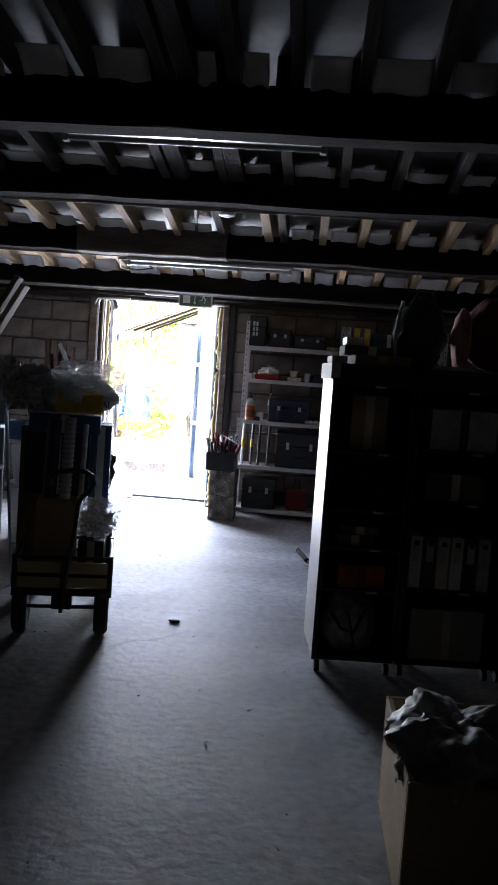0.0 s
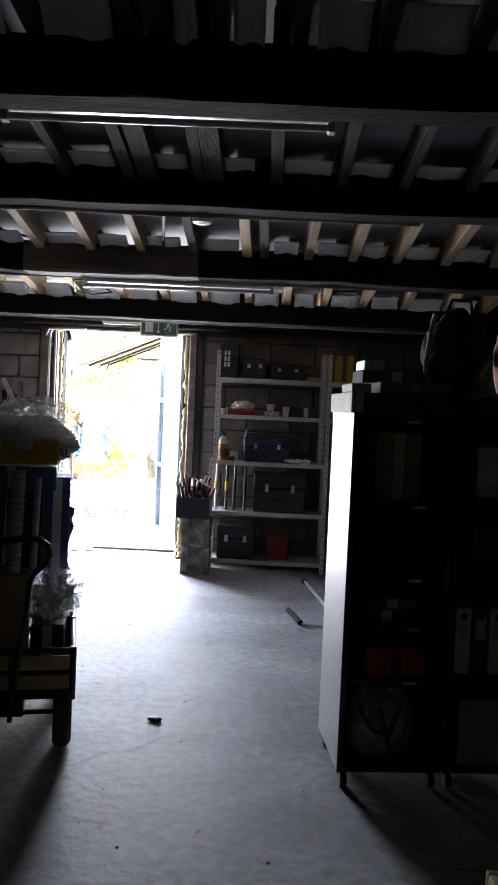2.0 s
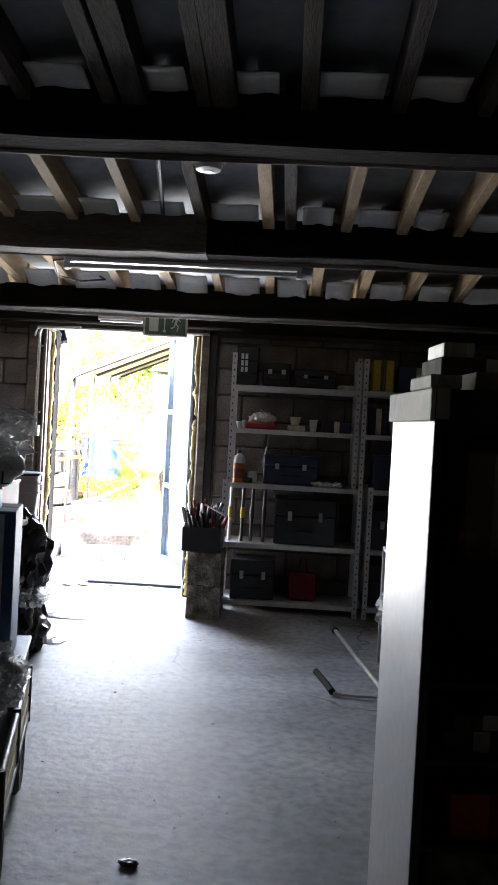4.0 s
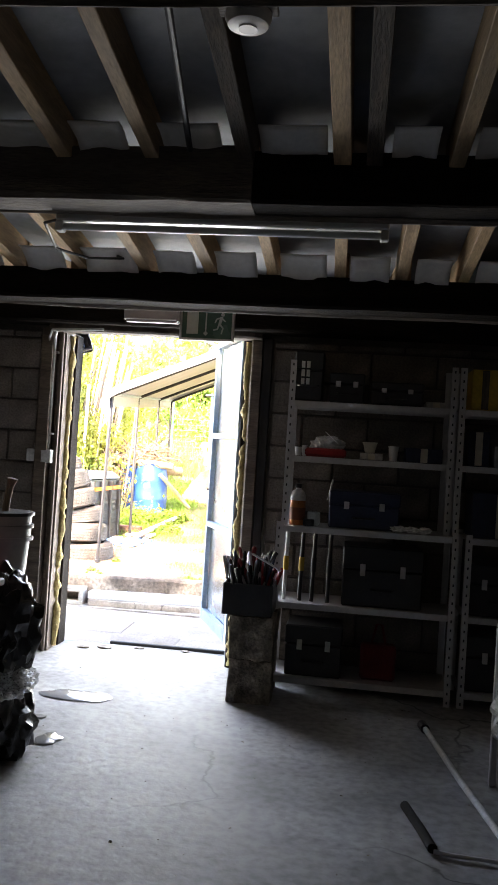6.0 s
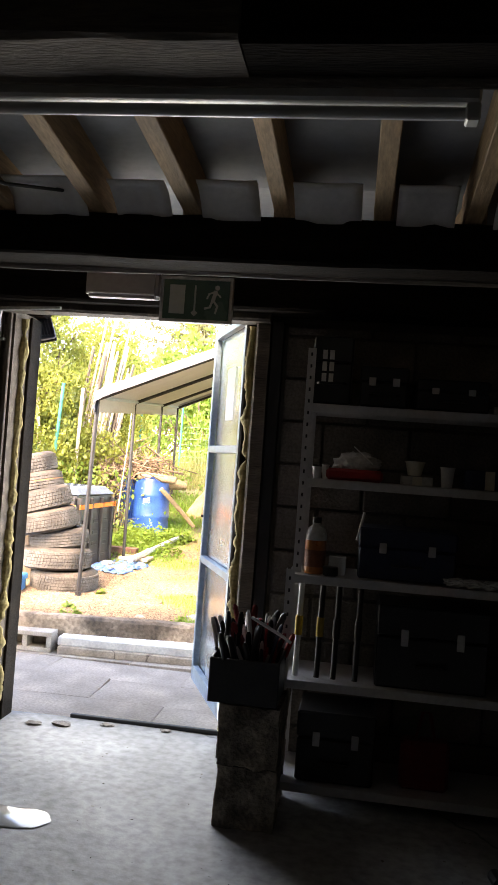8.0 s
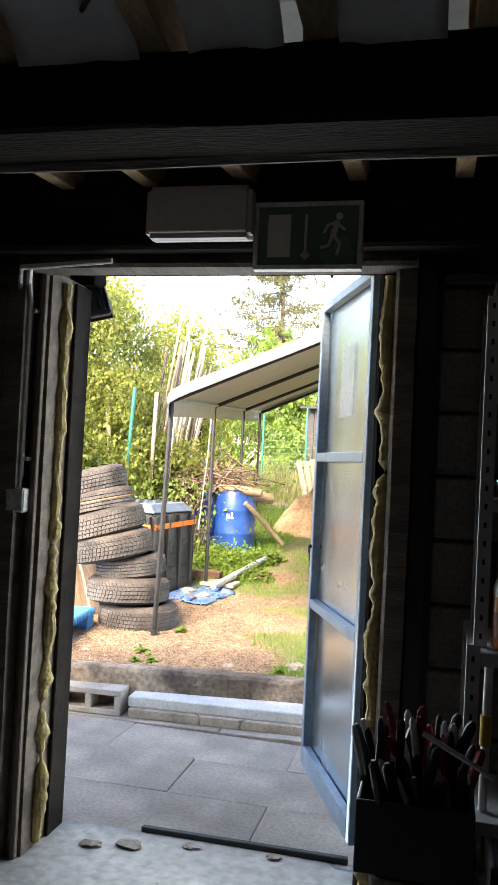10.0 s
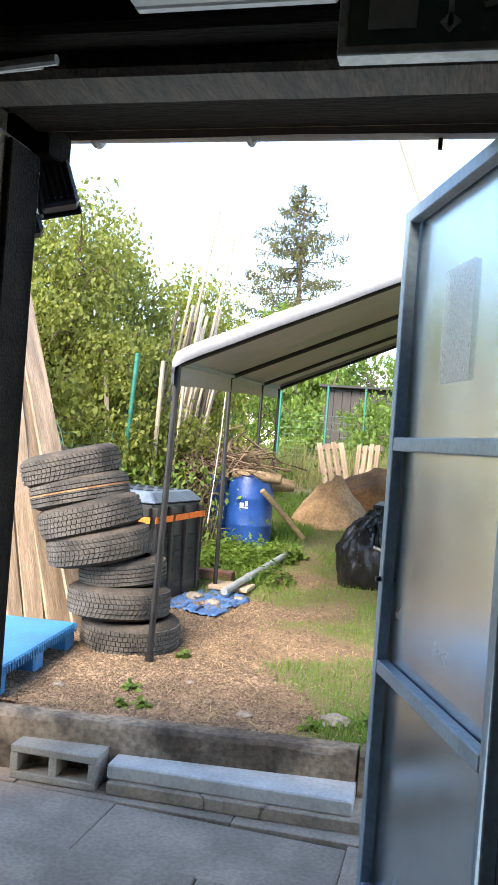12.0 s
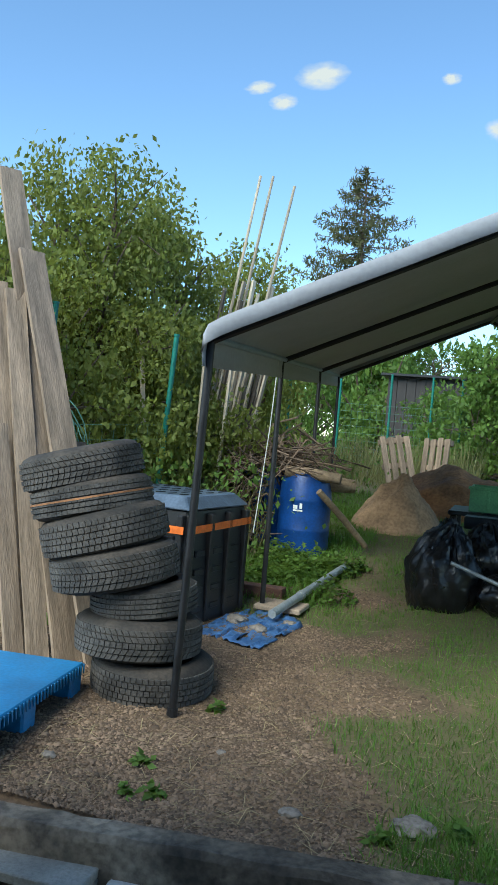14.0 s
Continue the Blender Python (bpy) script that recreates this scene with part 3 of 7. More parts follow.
part("jamb_post", wavy_beam(0, 2.06, -0.05, 0.05, -0.035, 0.035, 84, 0.005), M["jambwood"], frame_, m=Matrix.Translation((DOOR_R + 0.095, WALL - 0.03, 0)) @ Matrix(((0, 0, 1, 0), (0, 1, 0, 0), (1, 0, 0, 0), (0, 0, 0, 1))))
part("dark_post", bbox((DOOR_R + 0.135, WALL - 0.06, 0.45), (DOOR_R + 0.19, WALL - 0.005, 2.06), 0.003), M["black"], frame_)


def foam_strip(x, y, z0, z1, seed, r=0.016):
    bm = B()
    pts, rad = [], []
    n = 170
    for i in range(n + 1):
        z = z0 + (z1 - z0) * i / n
        pts.append((x + 0.02 * noise.noise(Vector((z * 3, seed, 0))), y + 0.01 * noise.noise(Vector((z * 5, seed, 9))), z))
        rad.append(r * (1 + 0.95 * noise.noise(Vector((z * 11, seed, 2))) + 0.6 * noise.noise(Vector((z * 31, seed, 5)))))
    return tube(bm, pts, rad, 9)


part("steel_profile", bbox((DOOR_L - 0.024, WALL + 0.16, 0.0), (DOOR_L - 0.01, OUT - 0.012, 2.05), 0.003), M["darkbeam"], frame_)
part("foam_bead", foam_strip(DOOR_L - 0.018, WALL + 0.085, 0.02, 2.03, 1, 0.021), M["foam"], frame_, "yellow hardened foam bead", True)
part("foam_bead", foam_strip(DOOR_R + 0.045, WALL - 0.022, 0.02, 2.03, 2, 0.024), M["foam"], frame_, "yellow hardened foam bead", True)
solo("threshold", bbox((-0.72, OUT + 0.01, 0.0), (0.06, OUT + 0.035, 0.022), 0.003), M["black"], "dark metal threshold strip on concrete", "threshold", kind="structure")

# steel-clad door leaf, hinged on the right jamb, standing open outwards
hx, hy = 0.09, OUT + 0.02
leaf_dir = math.atan2(9.64 - hy, -0.213 - hx)
LW, LH = math.hypot(9.64 - hy, -0.213 - hx), 2.085
door = thing("door_1", "open galvanised steel door with a zinc angle frame", "door", Matrix.Translation((hx, hy, 0.07)) @ Matrix.Rotation(leaf_dir, 4, "Z"), kind="structure")
# leaf runs along +x, its inner face looks to +y
part("door_sheet", bbox((0.0, -0.012, 0), (LW, -0.004, LH), 0.001), M["sheetsteel"], door, "brushed galvanised sheet, softly mirroring")
for nm, lo, hi in (("stile", (0, 0, 0), (0.04, 0.035, LH)), ("stile", (LW - 0.04, 0, 0), (LW, 0.035, LH)), ("rail", (0.043, 0, LH - 0.04), (LW - 0.043, 0.035, LH)),
                   ("rail", (0.043, 0, 1.365), (LW - 0.043, 0.035, 1.405)), ("rail", (0.043, 0, 0.705), (LW - 0.043, 0.035, 0.745)), ("rail", (0.043, 0, 0.0), (LW - 0.043, 0.035, 0.085))):
    part(nm, bbox(lo, hi, 0.003), M["angle"], door)
bm = B()
rod(bm, (LW - 0.02, -0.055, 0.98), (LW - 0.02, 0.05, 0.98), 0.008)
tube(bm, [(LW - 0.02, -0.055, 0.98), (LW - 0.05, -0.06, 0.98), (LW - 0.13, -0.06, 0.975)], 0.009)
handle = part("door_handle", bm, M["black"], door, "black lever handle")
part("lock_case", bbox((LW - 0.001, 0.004, 0.86), (LW + 0.004, 0.03, 1.02), 0.001), M["black"], door)
# clear document pocket stuck on the sheet
bm = B()
n = 10
vv = [[bm.verts.new((0.33 + 0.2 * i / n, 0.003 + 0.006 * abs(noise.noise(Vector((i * 0.5, j * 0.4, 1)))), 1.55 + 0.30 * j / n)) for i in range(n + 1)] for j in range(n + 1)]
for j in range(n):
    for i in range(n):
        bm.faces.new((vv[j][i], vv[j][i + 1], vv[j + 1][i + 1], vv[j + 1][i]))
part("document_pocket", bm, M["pocketfilm"], door, "crinkled clear plastic pocket", True)

# block pier beside the door
pier = thing("block_pier", "rough rendered concrete stub pier beside the door", "pier", kind="structure")
for i in range(2):
    bm = lump((0.13, 0.2, 0.13), 31 + i, 0.10, 5, 3)
    for v in bm.verts:
        for ax, h in ((0, 0.115), (1, 0.19), (2, 0.115)):
            k = v.co[ax] / h
            v.co[ax] = h * max(-1, min(1, k * 1.7)) + 0.010 * noise.noise(v.co * 11 + Vector((i, ax, 0))) + 0.006 * noise.noise(v.co * 34 + Vector((ax, i, 5)))
    part("pier_block", bm, M["pierstone"], pier, m=Matrix.Translation((0.335, 8.02, 0.118 + 0.232 * i)), smooth=True)

# ---- things in the shed ----
# block facing on the door wall, laid in half bond
def block_facing(x0, x1, z1, skip=()):
    bw, bh = 0.40, 0.2
    cache = {}
    row = 0
    z = 0.0
    while z < z1 - 0.02:
        x = x0 - (bw / 2 if row % 2 else 0)
        h = min(bh, z1 - z)
        while x < x1 - 0.02:
            a, b = max(x, x0), min(x + bw, x1)
            if b - a > 0.03:
                key = (round(b - a, 2), round(h, 2))
                if key not in cache:
                    bm = bbox((0.006, 0, 0.006), (b - a - 0.006, 0.026, h - 0.006), 0.006)
                    cache[key] = to_mesh("block", bm, M["block"])
                ob = new("block", cache[key])
                ob.matrix_basis = Matrix.Translation((a, WALL - 0.022 + 0.004 * noise.noise(Vector((a * 5, z * 7, 1))), z))
                ob.parent = wall_north
            x += bw
        z += bh
        row += 1


block_facing(WEST + 0.01, DOOR_L - 0.18, 2.05)
block_facing(DOOR_R + 0.20, EAST - 0.01, 2.05)

# tube lights on the beams
def tube_light(x0, x1, y, z):
    t = thing("tube_light", "unlit fluorescent tube fitting under a roof beam", "lamp", Matrix.Translation((x0, y, z)), "tube lights")
    L_ = x1 - x0
    part("housing", bbox((0, -0.025, 0.012), (L_, 0.025, 0.05), 0.006), M["fluo"], t)
    part("tube", rod(B(), (0.03, 0, -0.006), (L_ - 0.03, 0, -0.006), 0.014, seg=14), M["tubeglass"], t, smooth=True)
    for a in (0.0, L_ - 0.03):
        part("end_cap", bbox((a, -0.022, -0.026), (a + 0.03, 0.022, 0.0115), 0.004), M["fluo"], t)
    for k in range(5):
        a = 0.2 + k * (L_ - 0.4) / 4
        part("clip", bbox((a, -0.035, 0.0505), (a + 0.02, 0.02, 0.066), 0.002), M["black"], t)


tube_light(-0.18, 1.07, 4.115, 2.44)
tube_light(-0.37, 0.885, 6.445, 2.165)
cab_ = thing("lamp_cable", "black cable looping from the tube light to the rafters", "cable")
part("cable_run", tube(B(), [(-0.37, 6.46, 2.19), (-0.46, 6.55, 2.20), (-0.50, 6.8, 2.16), (-0.42, 7.0, 2.17), (-0.32, 7.2, 2.22), (-0.42, 7.36, 2.28)], 0.006, 6), M["black"], cab_, smooth=True)
part("cable_run", tube(B(), [(-1.3, 6.2, 2.5), (-1.0, 6.0, 2.44), (-0.8, 6.1, 2.42), (-0.66, 6.24, 2.41)], 0.007, 6), M["black"], cab_, smooth=True)
sm = thing("smoke_detector", "round white smoke detector under a beam", "smoke detector", Matrix.Translation((0.49, 5.31, 2.352)))
part("detector_body", lathe(B(), [(0.03, -0.022), (0.048, -0.016), (0.055, 0.0), (0.055, 0.012), (0.02, 0.014)], 28), M["white"], sm, smooth=True)
part("grille", lathe(B(), [(0.012, -0.025), (0.022, -0.025), (0.022, -0.0225), (0.012, -0.0225)], 20), M["greyplastic"], sm)
part("mount_board", bbox((-0.07, -0.07, 0.0145), (0.07, 0.02, 0.03), 0.002), M["greybeam"], sm)
solo("roof_pipe", tube(B(), [(0.30, 5.2, 2.43), (0.165, 6.32, 2.37)], 0.011, 8), M["darkmetal"], "thin dark conduit running between rafters", "conduit", smooth=True)

# emergency lamp and exit sign on the lintel
em = thing("emergency_lamp", "grey plastic emergency lamp on the lintel", "lamp", Matrix.Translation((-0.60, 8.334, 2.09)))
part("lamp_cover", bbox((0, -0.085, 0), (0.335, -0.021, 0.16), 0.014, None, 2), M["greyplastic"], em)
part("lamp_base", bbox((0.006, -0.0205, 0.005), (0.329, 0.0, 0.155), 0.004), M["white"], em)
part("light_slit", bbox((0.012, -0.0885, 0.014), (0.323, -0.0855, 0.020), 0.001), M["white"], em)
ex = thing("exit_sign", "dull green emergency exit sign over the door", "sign", Matrix.Translation((-0.255, 8.334, 2.008)))
part("sign_plate", bbox((0, -0.03, 0), (0.315, -0.006, 0.19), 0.003), M["signgreen"], ex)
for lo, hi in (((-0.008, -0.036, -0.008), (0.323, -0.0, 0.006)), ((-0.008, -0.036, 0.184), (0.323, -0.0, 0.198)), ((-0.008, -0.036, 0.0065), (0.006, -0.0, 0.1835)), ((0.309, -0.036, 0.0065), (0.323, -0.0, 0.1835))):
    part("sign_frame", bbox(lo, hi, 0.002), M["offwhite"], ex)
part("door_symbol", bbox((0.035, -0.033, 0.03), (0.105, -0.0305, 0.16), 0.0005), M["signwhite"], ex)
part("arrow_bar", bbox((0.148, -0.033, 0.03), (0.156, -0.0305, 0.16), 0.0005), M["signwhite"], ex)
bm = B()
rod(bm, (0.252, -0.0305, 0.152), (0.252, -0.033, 0.152), 0.011, seg=14)
part("escape_symbol", bm, M["signwhite"], ex)
for (xa, za), (xb, zb), w in (((0.246, 0.136), (0.234, 0.092), 0.017), ((0.246, 0.132), (0.268, 0.112), 0.008), ((0.242, 0.134), (0.216, 0.124), 0.008), ((0.216, 0.124), (0.208, 0.104), 0.008),
                              ((0.236, 0.094), (0.256, 0.070), 0.010), ((0.256, 0.070), (0.248, 0.038), 0.009), ((0.232, 0.092), (0.222, 0.064), 0.010), ((0.222, 0.064), (0.200, 0.058), 0.009)):
    d = Vector((xb - xa, 0, zb - za))
    part("escape_symbol", bbox((-w / 2, 0, -0.003), (w / 2, 0.0025, d.length + 0.003), 0.0005), M["signwhite"], ex, m=Matrix.Translation((xa, -0.033, za)) @ Matrix.Rotation(math.atan2(d.x, d.z), 4, "Y"))
part("arrow_head", bbox((-0.011, 0, -0.011), (0.011, 0.0025, 0.011), 0.0005), M["signwhite"], ex, m=Matrix.Translation((0.152, -0.033, 0.036)) @ Matrix.Rotation(math.pi / 4, 4, "Y"))

# switch boxes and conduits by the left jamb
sw = thing("switch_box", "grey switch boxes with conduits beside the door", "switch", Matrix.Translation((-1.24, WALL - 0.026, 1.2)))
part("box_cover", bbox((0, -0.05, 0.005), (0.075, -0.001, 0.085), 0.006), M["offwhite"], sw)
part("box_cover", bbox((0.08, -0.055, 0), (0.165, -0.001, 0.085), 0.006), M["offwhite"], sw)
for x in (0.05, 0.10, 0.13):
    part("gland", rod(B(), (x, -0.025, 0.0855), (x, -0.025, 0.12), 0.010), M["offwhite"], sw)
for i, x in enumerate((0.10, 0.135)):
    part("conduit", tube(B(), [(x, -0.025, 0.12), (x, -0.025, 0.45), (x, -0.025, 0.74), (x + 0.01, -0.06, 0.80), (x + 0.05, -0.13, 0.835), (x + 0.35, -0.135 - 0.013 * i, 0.85)], 0.009, 8), M["offwhite"], sw, smooth=True)
for z in (0.18, 0.70):
    part("pipe_clip", bbox((0.06, -0.03, z), (0.16, -0.001, z + 0.014), 0.002), M["offwhite"], sw)

# water on the floor
def puddle(x, y, rx, ry, seed):
    bm = B()
    n = 40
    c = bm.verts.new((0, 0, 0.004))
    ring = []
    for i in range(n):
        a = i * math.tau / n
        k = 1 + 0.35 * noise.noise(Vector((math.cos(a) * 1.5, math.sin(a) * 1.5, seed)))
        ring.append(bm.verts.new((rx * k * math.cos(a), ry * k * math.sin(a), 0.0)))
    inner = [bm.verts.new(v.co * 0.9 + Vector((0, 0, 0.004))) for v in ring]
    for i in range(n):
        bm.faces.new((ring[i], ring[(i + 1) % n], inner[(i + 1) % n], inner[i]))
        bm.faces.new((inner[i], inner[(i + 1) % n], c))
    solo("puddle", bm, M["water"], "shallow puddle shining on the concrete", "puddle", Matrix.Translation((x, y, 0.004)), True, "puddles")


puddle(-0.55, 7.68, 0.2, 0.09, 1)
puddle(-0.47, 7.02, 0.055, 0.075, 2)
puddle(-0.62, 7.3, 0.04, 0.025, 3)
solo("clod", lump((0.03, 0.018, 0.010), 3, 0.4, 3), M["black"], "small dark clod of dirt on the floor", "dirt", Matrix.Translation((0.435, 4.58, 0.008)), True)
rng = np.random.default_rng(9)
P = np.stack([rng.uniform(-1.0, 1.6, 420), rng.uniform(1.5, 8.7, 420), np.full(420, 0.006)], -1)
tagged(new("floor_litter", strew("floor_litter", *([(-0.5, -0.3, 0), (0.5, -0.3, 0), (0.4, 0.35, 0.2), (-0.4, 0.3, 0.2)], [(0, 1, 2, 3)]), P, rng.gamma(2, 0.0024, 420) + 0.002, M["boarddark"], rng, flat=True)), "crumbs and chips of dirt on the concrete", "litter", kind="stuff")
for i, (x, y, s) in enumerate(((-0.72, 8.74, 0.05), (-0.5, 8.8, 0.035), (-0.85, 8.7, 0.04), (-0.2, 8.82, 0.03))):
    solo("concrete_chip", lump((s, s * 0.7, s * 0.2), i + 60, 0.4, 2), M["block"], "broken concrete chip at the threshold", "rubble", Matrix.Translation((x, y, 0.008)), False, "rubble at the threshold")


# ---- shelving ----
def shelf_unit(x0, x1, y0, y1, z0, z1, shelves, label):
    t = thing("shelf_unit", label, "shelf", Matrix.Translation((x0, y0, z0)), "metal shelving")
    W_, D_, H_ = x1 - x0, y1 - y0, z1 - z0
    for x in (0, W_):
        for y in (0, D_):
            s, u = (1 if x == 0 else -1), (1 if y == 0 else -1)
            bm = B()
            box(bm, (min(x, x + s * 0.035), min(y, y + u * 0.002), 0), (max(x, x + s * 0.035), max(y, y + u * 0.002), H_))
            box(bm, (min(x, x + s * 0.002), min(y + u * 0.0021, y + u * 0.035), 0), (max(x, x + s * 0.002), max(y + u * 0.0021, y + u * 0.035), H_))
            up = part("upright", bm, M["steel"], t)
            if y == 0:
                for k in range(int(H_ / 0.05)):
                    part("slot", bbox((x + s * 0.013, -0.0012, 0.02 + k * 0.05), (x + s * 0.021, -0.0003, 0.035 + k * 0.05), 0.0002) if s > 0 else bbox((x - 0.021, -0.0012, 0.02 + k * 0.05), (x - 0.013, -0.0003, 0.035 + k * 0.05), 0.0002), M["black"], up)
    for z in shelves:
        zz = z - z0
        sb = part("shelf_board", bbox((0.003, 0.003, zz - 0.003), (W_ - 0.003, D_ - 0.003, zz), 0.0008), M["steel"], t)
        part("front_lip", bbox((0.036, 0.003, zz - 0.035), (W_ - 0.036, 0.006, zz - 0.0032), 0.0008), M["steel"], sb)
        part("back_lip", bbox((0.036, D_ - 0.006, zz - 0.035), (W_ - 0.036, D_ - 0.003, zz - 0.0032), 0.0008), M["steel"], sb)
    return t


shelf_unit(0.41, 1.43, 8.12, 8.50, 0.0, 0.965, (0.09, 0.51, 0.945), "galvanised steel shelf unit with tools and boxes")
shelf_unit(0.43, 1.385, 8.20, 8.50, 0.946, 1.90, (1.345, 1.665), "narrow galvanised steel shelf unit standing on another")
shelf_unit(1.47, 2.45, 8.12, 8.50, 0.0, 0.965, (0.09, 0.51, 0.945), "galvanised steel shelf unit in the dark corner")
shelf_unit(1.40, 2.36, 8.20, 8.50, 0.946, 1.90, (1.345, 1.665), "galvanised steel shelf unit with assorted boxes")


def case(lo, hi, material, label, category="case", latch=True, name="tool_case"):
    lo, hi = Vector(lo), Vector(hi)
    c = Vector(((lo.x + hi.x) / 2, (lo.y + hi.y) / 2, lo.z))
    a, b = lo - c, hi - c
    t = thing(name, label, category, Matrix.Translation(c))
    h = b.z
    part("case_body", bbox(a, (b.x, b.y, h * 0.62), 0.008), M[material], t)
    part("lid", bbox((a.x - 0.003, a.y - 0.003, h * 0.62 + 0.001), (b.x + 0.003, b.y + 0.003, h), 0.008), M[material], t)
    if latch:
        for x in (a.x * 0.5, b.x * 0.5):
            part("latch", bbox((x - 0.015, a.y - 0.012, h * 0.52), (x + 0.015, a.y - 0.0035, h * 0.72), 0.002), M["steel"], t)
    part("handle", tube(B(), [(-0.06, a.y - 0.004, h * 0.3), (-0.05, a.y - 0.025, h * 0.3), (0.05, a.y - 0.025, h * 0.3), (0.06, a.y - 0.004, h * 0.3)], 0.006, 6), M["black"], t)
    return t


def carton(lo, hi, material, label, category="box", name="carton", rot=0.0, stripe=None):
    lo, hi = Vector(lo), Vector(hi)
    c = Vector(((lo.x + hi.x) / 2, (lo.y + hi.y) / 2, lo.z))
    a, b = lo - c, hi - c
    t = thing(name, label, category, Matrix.Translation(c) @ Matrix.Rotation(rot, 4, "Z"))
    part("carton_body", bbox(a, b, 0.003), M[material], t)
    part("tape", bbox((-0.02, a.y - 0.0012, b.z * 0.02), (0.02, a.y - 0.0003, b.z * 0.98), 0.0003), M[stripe or "cream"], t)
    part("lid_seam", bbox((a.x + 0.004, -0.002, b.z + 0.0003), (b.x - 0.004, 0.002, b.z + 0.0015), 0.0003), M["boarddark"], t)
    return t


# top of the upper unit
bk = case((0.455, 8.22, 1.668), (0.62, 8.46, 1.955), "blackplastic", "black case with white bars standing on the shelf", latch=False)
for i in range(2):
    for k in range(3):
        part("printed_bar", bbox((-0.045 + i * 0.03, -0.1235, 0.09 + k * 0.05), (-0.025 + i * 0.03, -0.1215, 0.13 + k * 0.05), 0.0005), M["white"], bk)
case((0.66, 8.23, 1.668), (0.86, 8.46, 1.84), "blackplastic", "black tool case on the top shelf")
case((0.90, 8.23, 1.668), (1.20, 8.46, 1.80), "darkmetal", "dark machine case on the top shelf")
carton((1.22, 8.24, 1.668), (1.33, 8.4, 1.70), "offwhite", "small pale flat carton on the shelf")
carton((1.47, 8.24, 1.668), (1.62, 8.44, 1.90), "yellow", "yellow cardboard box on the shelf", stripe="boarddark")
carton((1.66, 8.24, 1.668), (1.95, 8.44, 1.86), "navy", "dark box on the shelf")
# second shelf: red tray with papers, cups
tr = thing("red_tray", "red plastic tray with crumpled papers", "tray", Matrix.Translation((0.66, 8.31, 1.347)))
part("tray_body", bbox((-0.12, -0.08, 0), (0.12, 0.08, 0.05), 0.012), M["red"], tr)
part("paper", lump((0.10, 0.06, 0.05), 8, 0.5, 3, 2.5), M["offwhite"], tr, "crumpled white paper", False, Matrix.Translation((0.01, 0, 0.075)))
part("paper_sheet", bbox((-0.05, -0.05, -0.002), (0.06, 0.04, 0.002), 0.0005), M["white"], tr, "", False, Matrix.Translation((0.03, -0.02, 0.115)) @ Matrix.Rotation(0.7, 4, "Y"))
for i, (x, z, r, h) in enumerate(((0.50, 1.347, 0.022, 0.05), (0.535, 1.347, 0.015, 0.06), (1.05, 1.347, 0.03, 0.085))):
    c = thing("plastic_cup", "small white plastic cup on the shelf", "cup", Matrix.Translation((x, 8.27, z)), "white cups")
    part("cup_wall", lathe(B(), [(r * 0.75, 0), (r, h), (r * 0.93, h), (r * 0.7, 0.004), (0.001, 0.004)], 20), M["white"], c, smooth=True)
    part("cup_rim", lathe(B(), [(r, h - 0.004), (r * 1.08, h - 0.004), (r * 1.08, h + 0.001), (r, h + 0.001)], 20), M["white"], c)
carton((0.86, 8.25, 1.347), (0.99, 8.36, 1.385), "offwhite", "low pale tub on the shelf", "tub")
c = thing("plastic_cup", "white plastic cup standing on a low tub", "cup", Matrix.Translation((0.915, 8.30, 1.388)), "white cups")
part("cup_wall", lathe(B(), [(0.028, 0), (0.042, 0.06), (0.039, 0.06), (0.026, 0.004), (0.001, 0.004)], 20), M["cream"], c, smooth=True)
part("cup_rim", lathe(B(), [(0.042, 0.056), (0.045, 0.056), (0.045, 0.061), (0.042, 0.061)], 20), M["cream"], c)
carton((1.12, 8.26, 1.347), (1.33, 8.44, 1.43), "navy", "dark shallow box on the shelf")
for i, (x, w, h, mt) in enumerate(((1.47, 0.12, 0.2, "navy"), (1.62, 0.2, 0.12, "offwhite"), (1.86, 0.15, 0.22, "boarddark"), (2.05, 0.2, 0.16, "navy"))):
    carton((x, 8.26, 1.347), (x + w, 8.44, 1.347 + h), mt, "assorted dim box on the shelf")
# workbench-height shelf
bt = thing("bottle", "clear bottle of orange liquid with a black cap", "bottle", Matrix.Translation((0.52, 8.19, 0.948)))
part("liquid_body", lathe(B(), [(0.040, 0), (0.045, 0.008), (0.045, 0.13), (0.044, 0.14)], 26), M["orange"], bt, "orange liquid", True)
part("shoulder", lathe(B(), [(0.0445, 0.1405), (0.045, 0.16), (0.036, 0.19), (0.017, 0.205), (0.016, 0.212)], 26), M["offwhite"], bt, "cloudy clear shoulder", True)
part("cap", lathe(B(), [(0.018, 0.2125), (0.018, 0.236), (0.001, 0.238)], 20), M["black"], bt, "black screw cap", True)
part("label_band", lathe(B(), [(0.0453, 0.03), (0.0458, 0.03), (0.0458, 0.10), (0.0453, 0.10)], 26), mat("brown label", (0.25, 0.07, 0.03), 0.6), bt, "brown paper label", True)
jr = thing("glass_jar", "clear jar with bits beside the bottle", "jar", Matrix.Translation((0.615, 8.21, 0.948)))
part("jar_wall", lathe(B(), [(0.035, 0), (0.038, 0.01), (0.038, 0.075), (0.034, 0.08)], 22), M["glassy"], jr, smooth=True)
part("jar_fill", lump((0.028, 0.028, 0.025), 5, 0.3, 2), M["offwhite"], jr, m=Matrix.Translation((0, 0, 0.03)))
solo("black_tin", lathe(B(), [(0.03, 0), (0.032, 0.004), (0.032, 0.035), (0.028, 0.038)], 20), M["black"], "small black tin on the shelf", "tin", Matrix.Translation((0.59, 8.16, 0.948)), True)
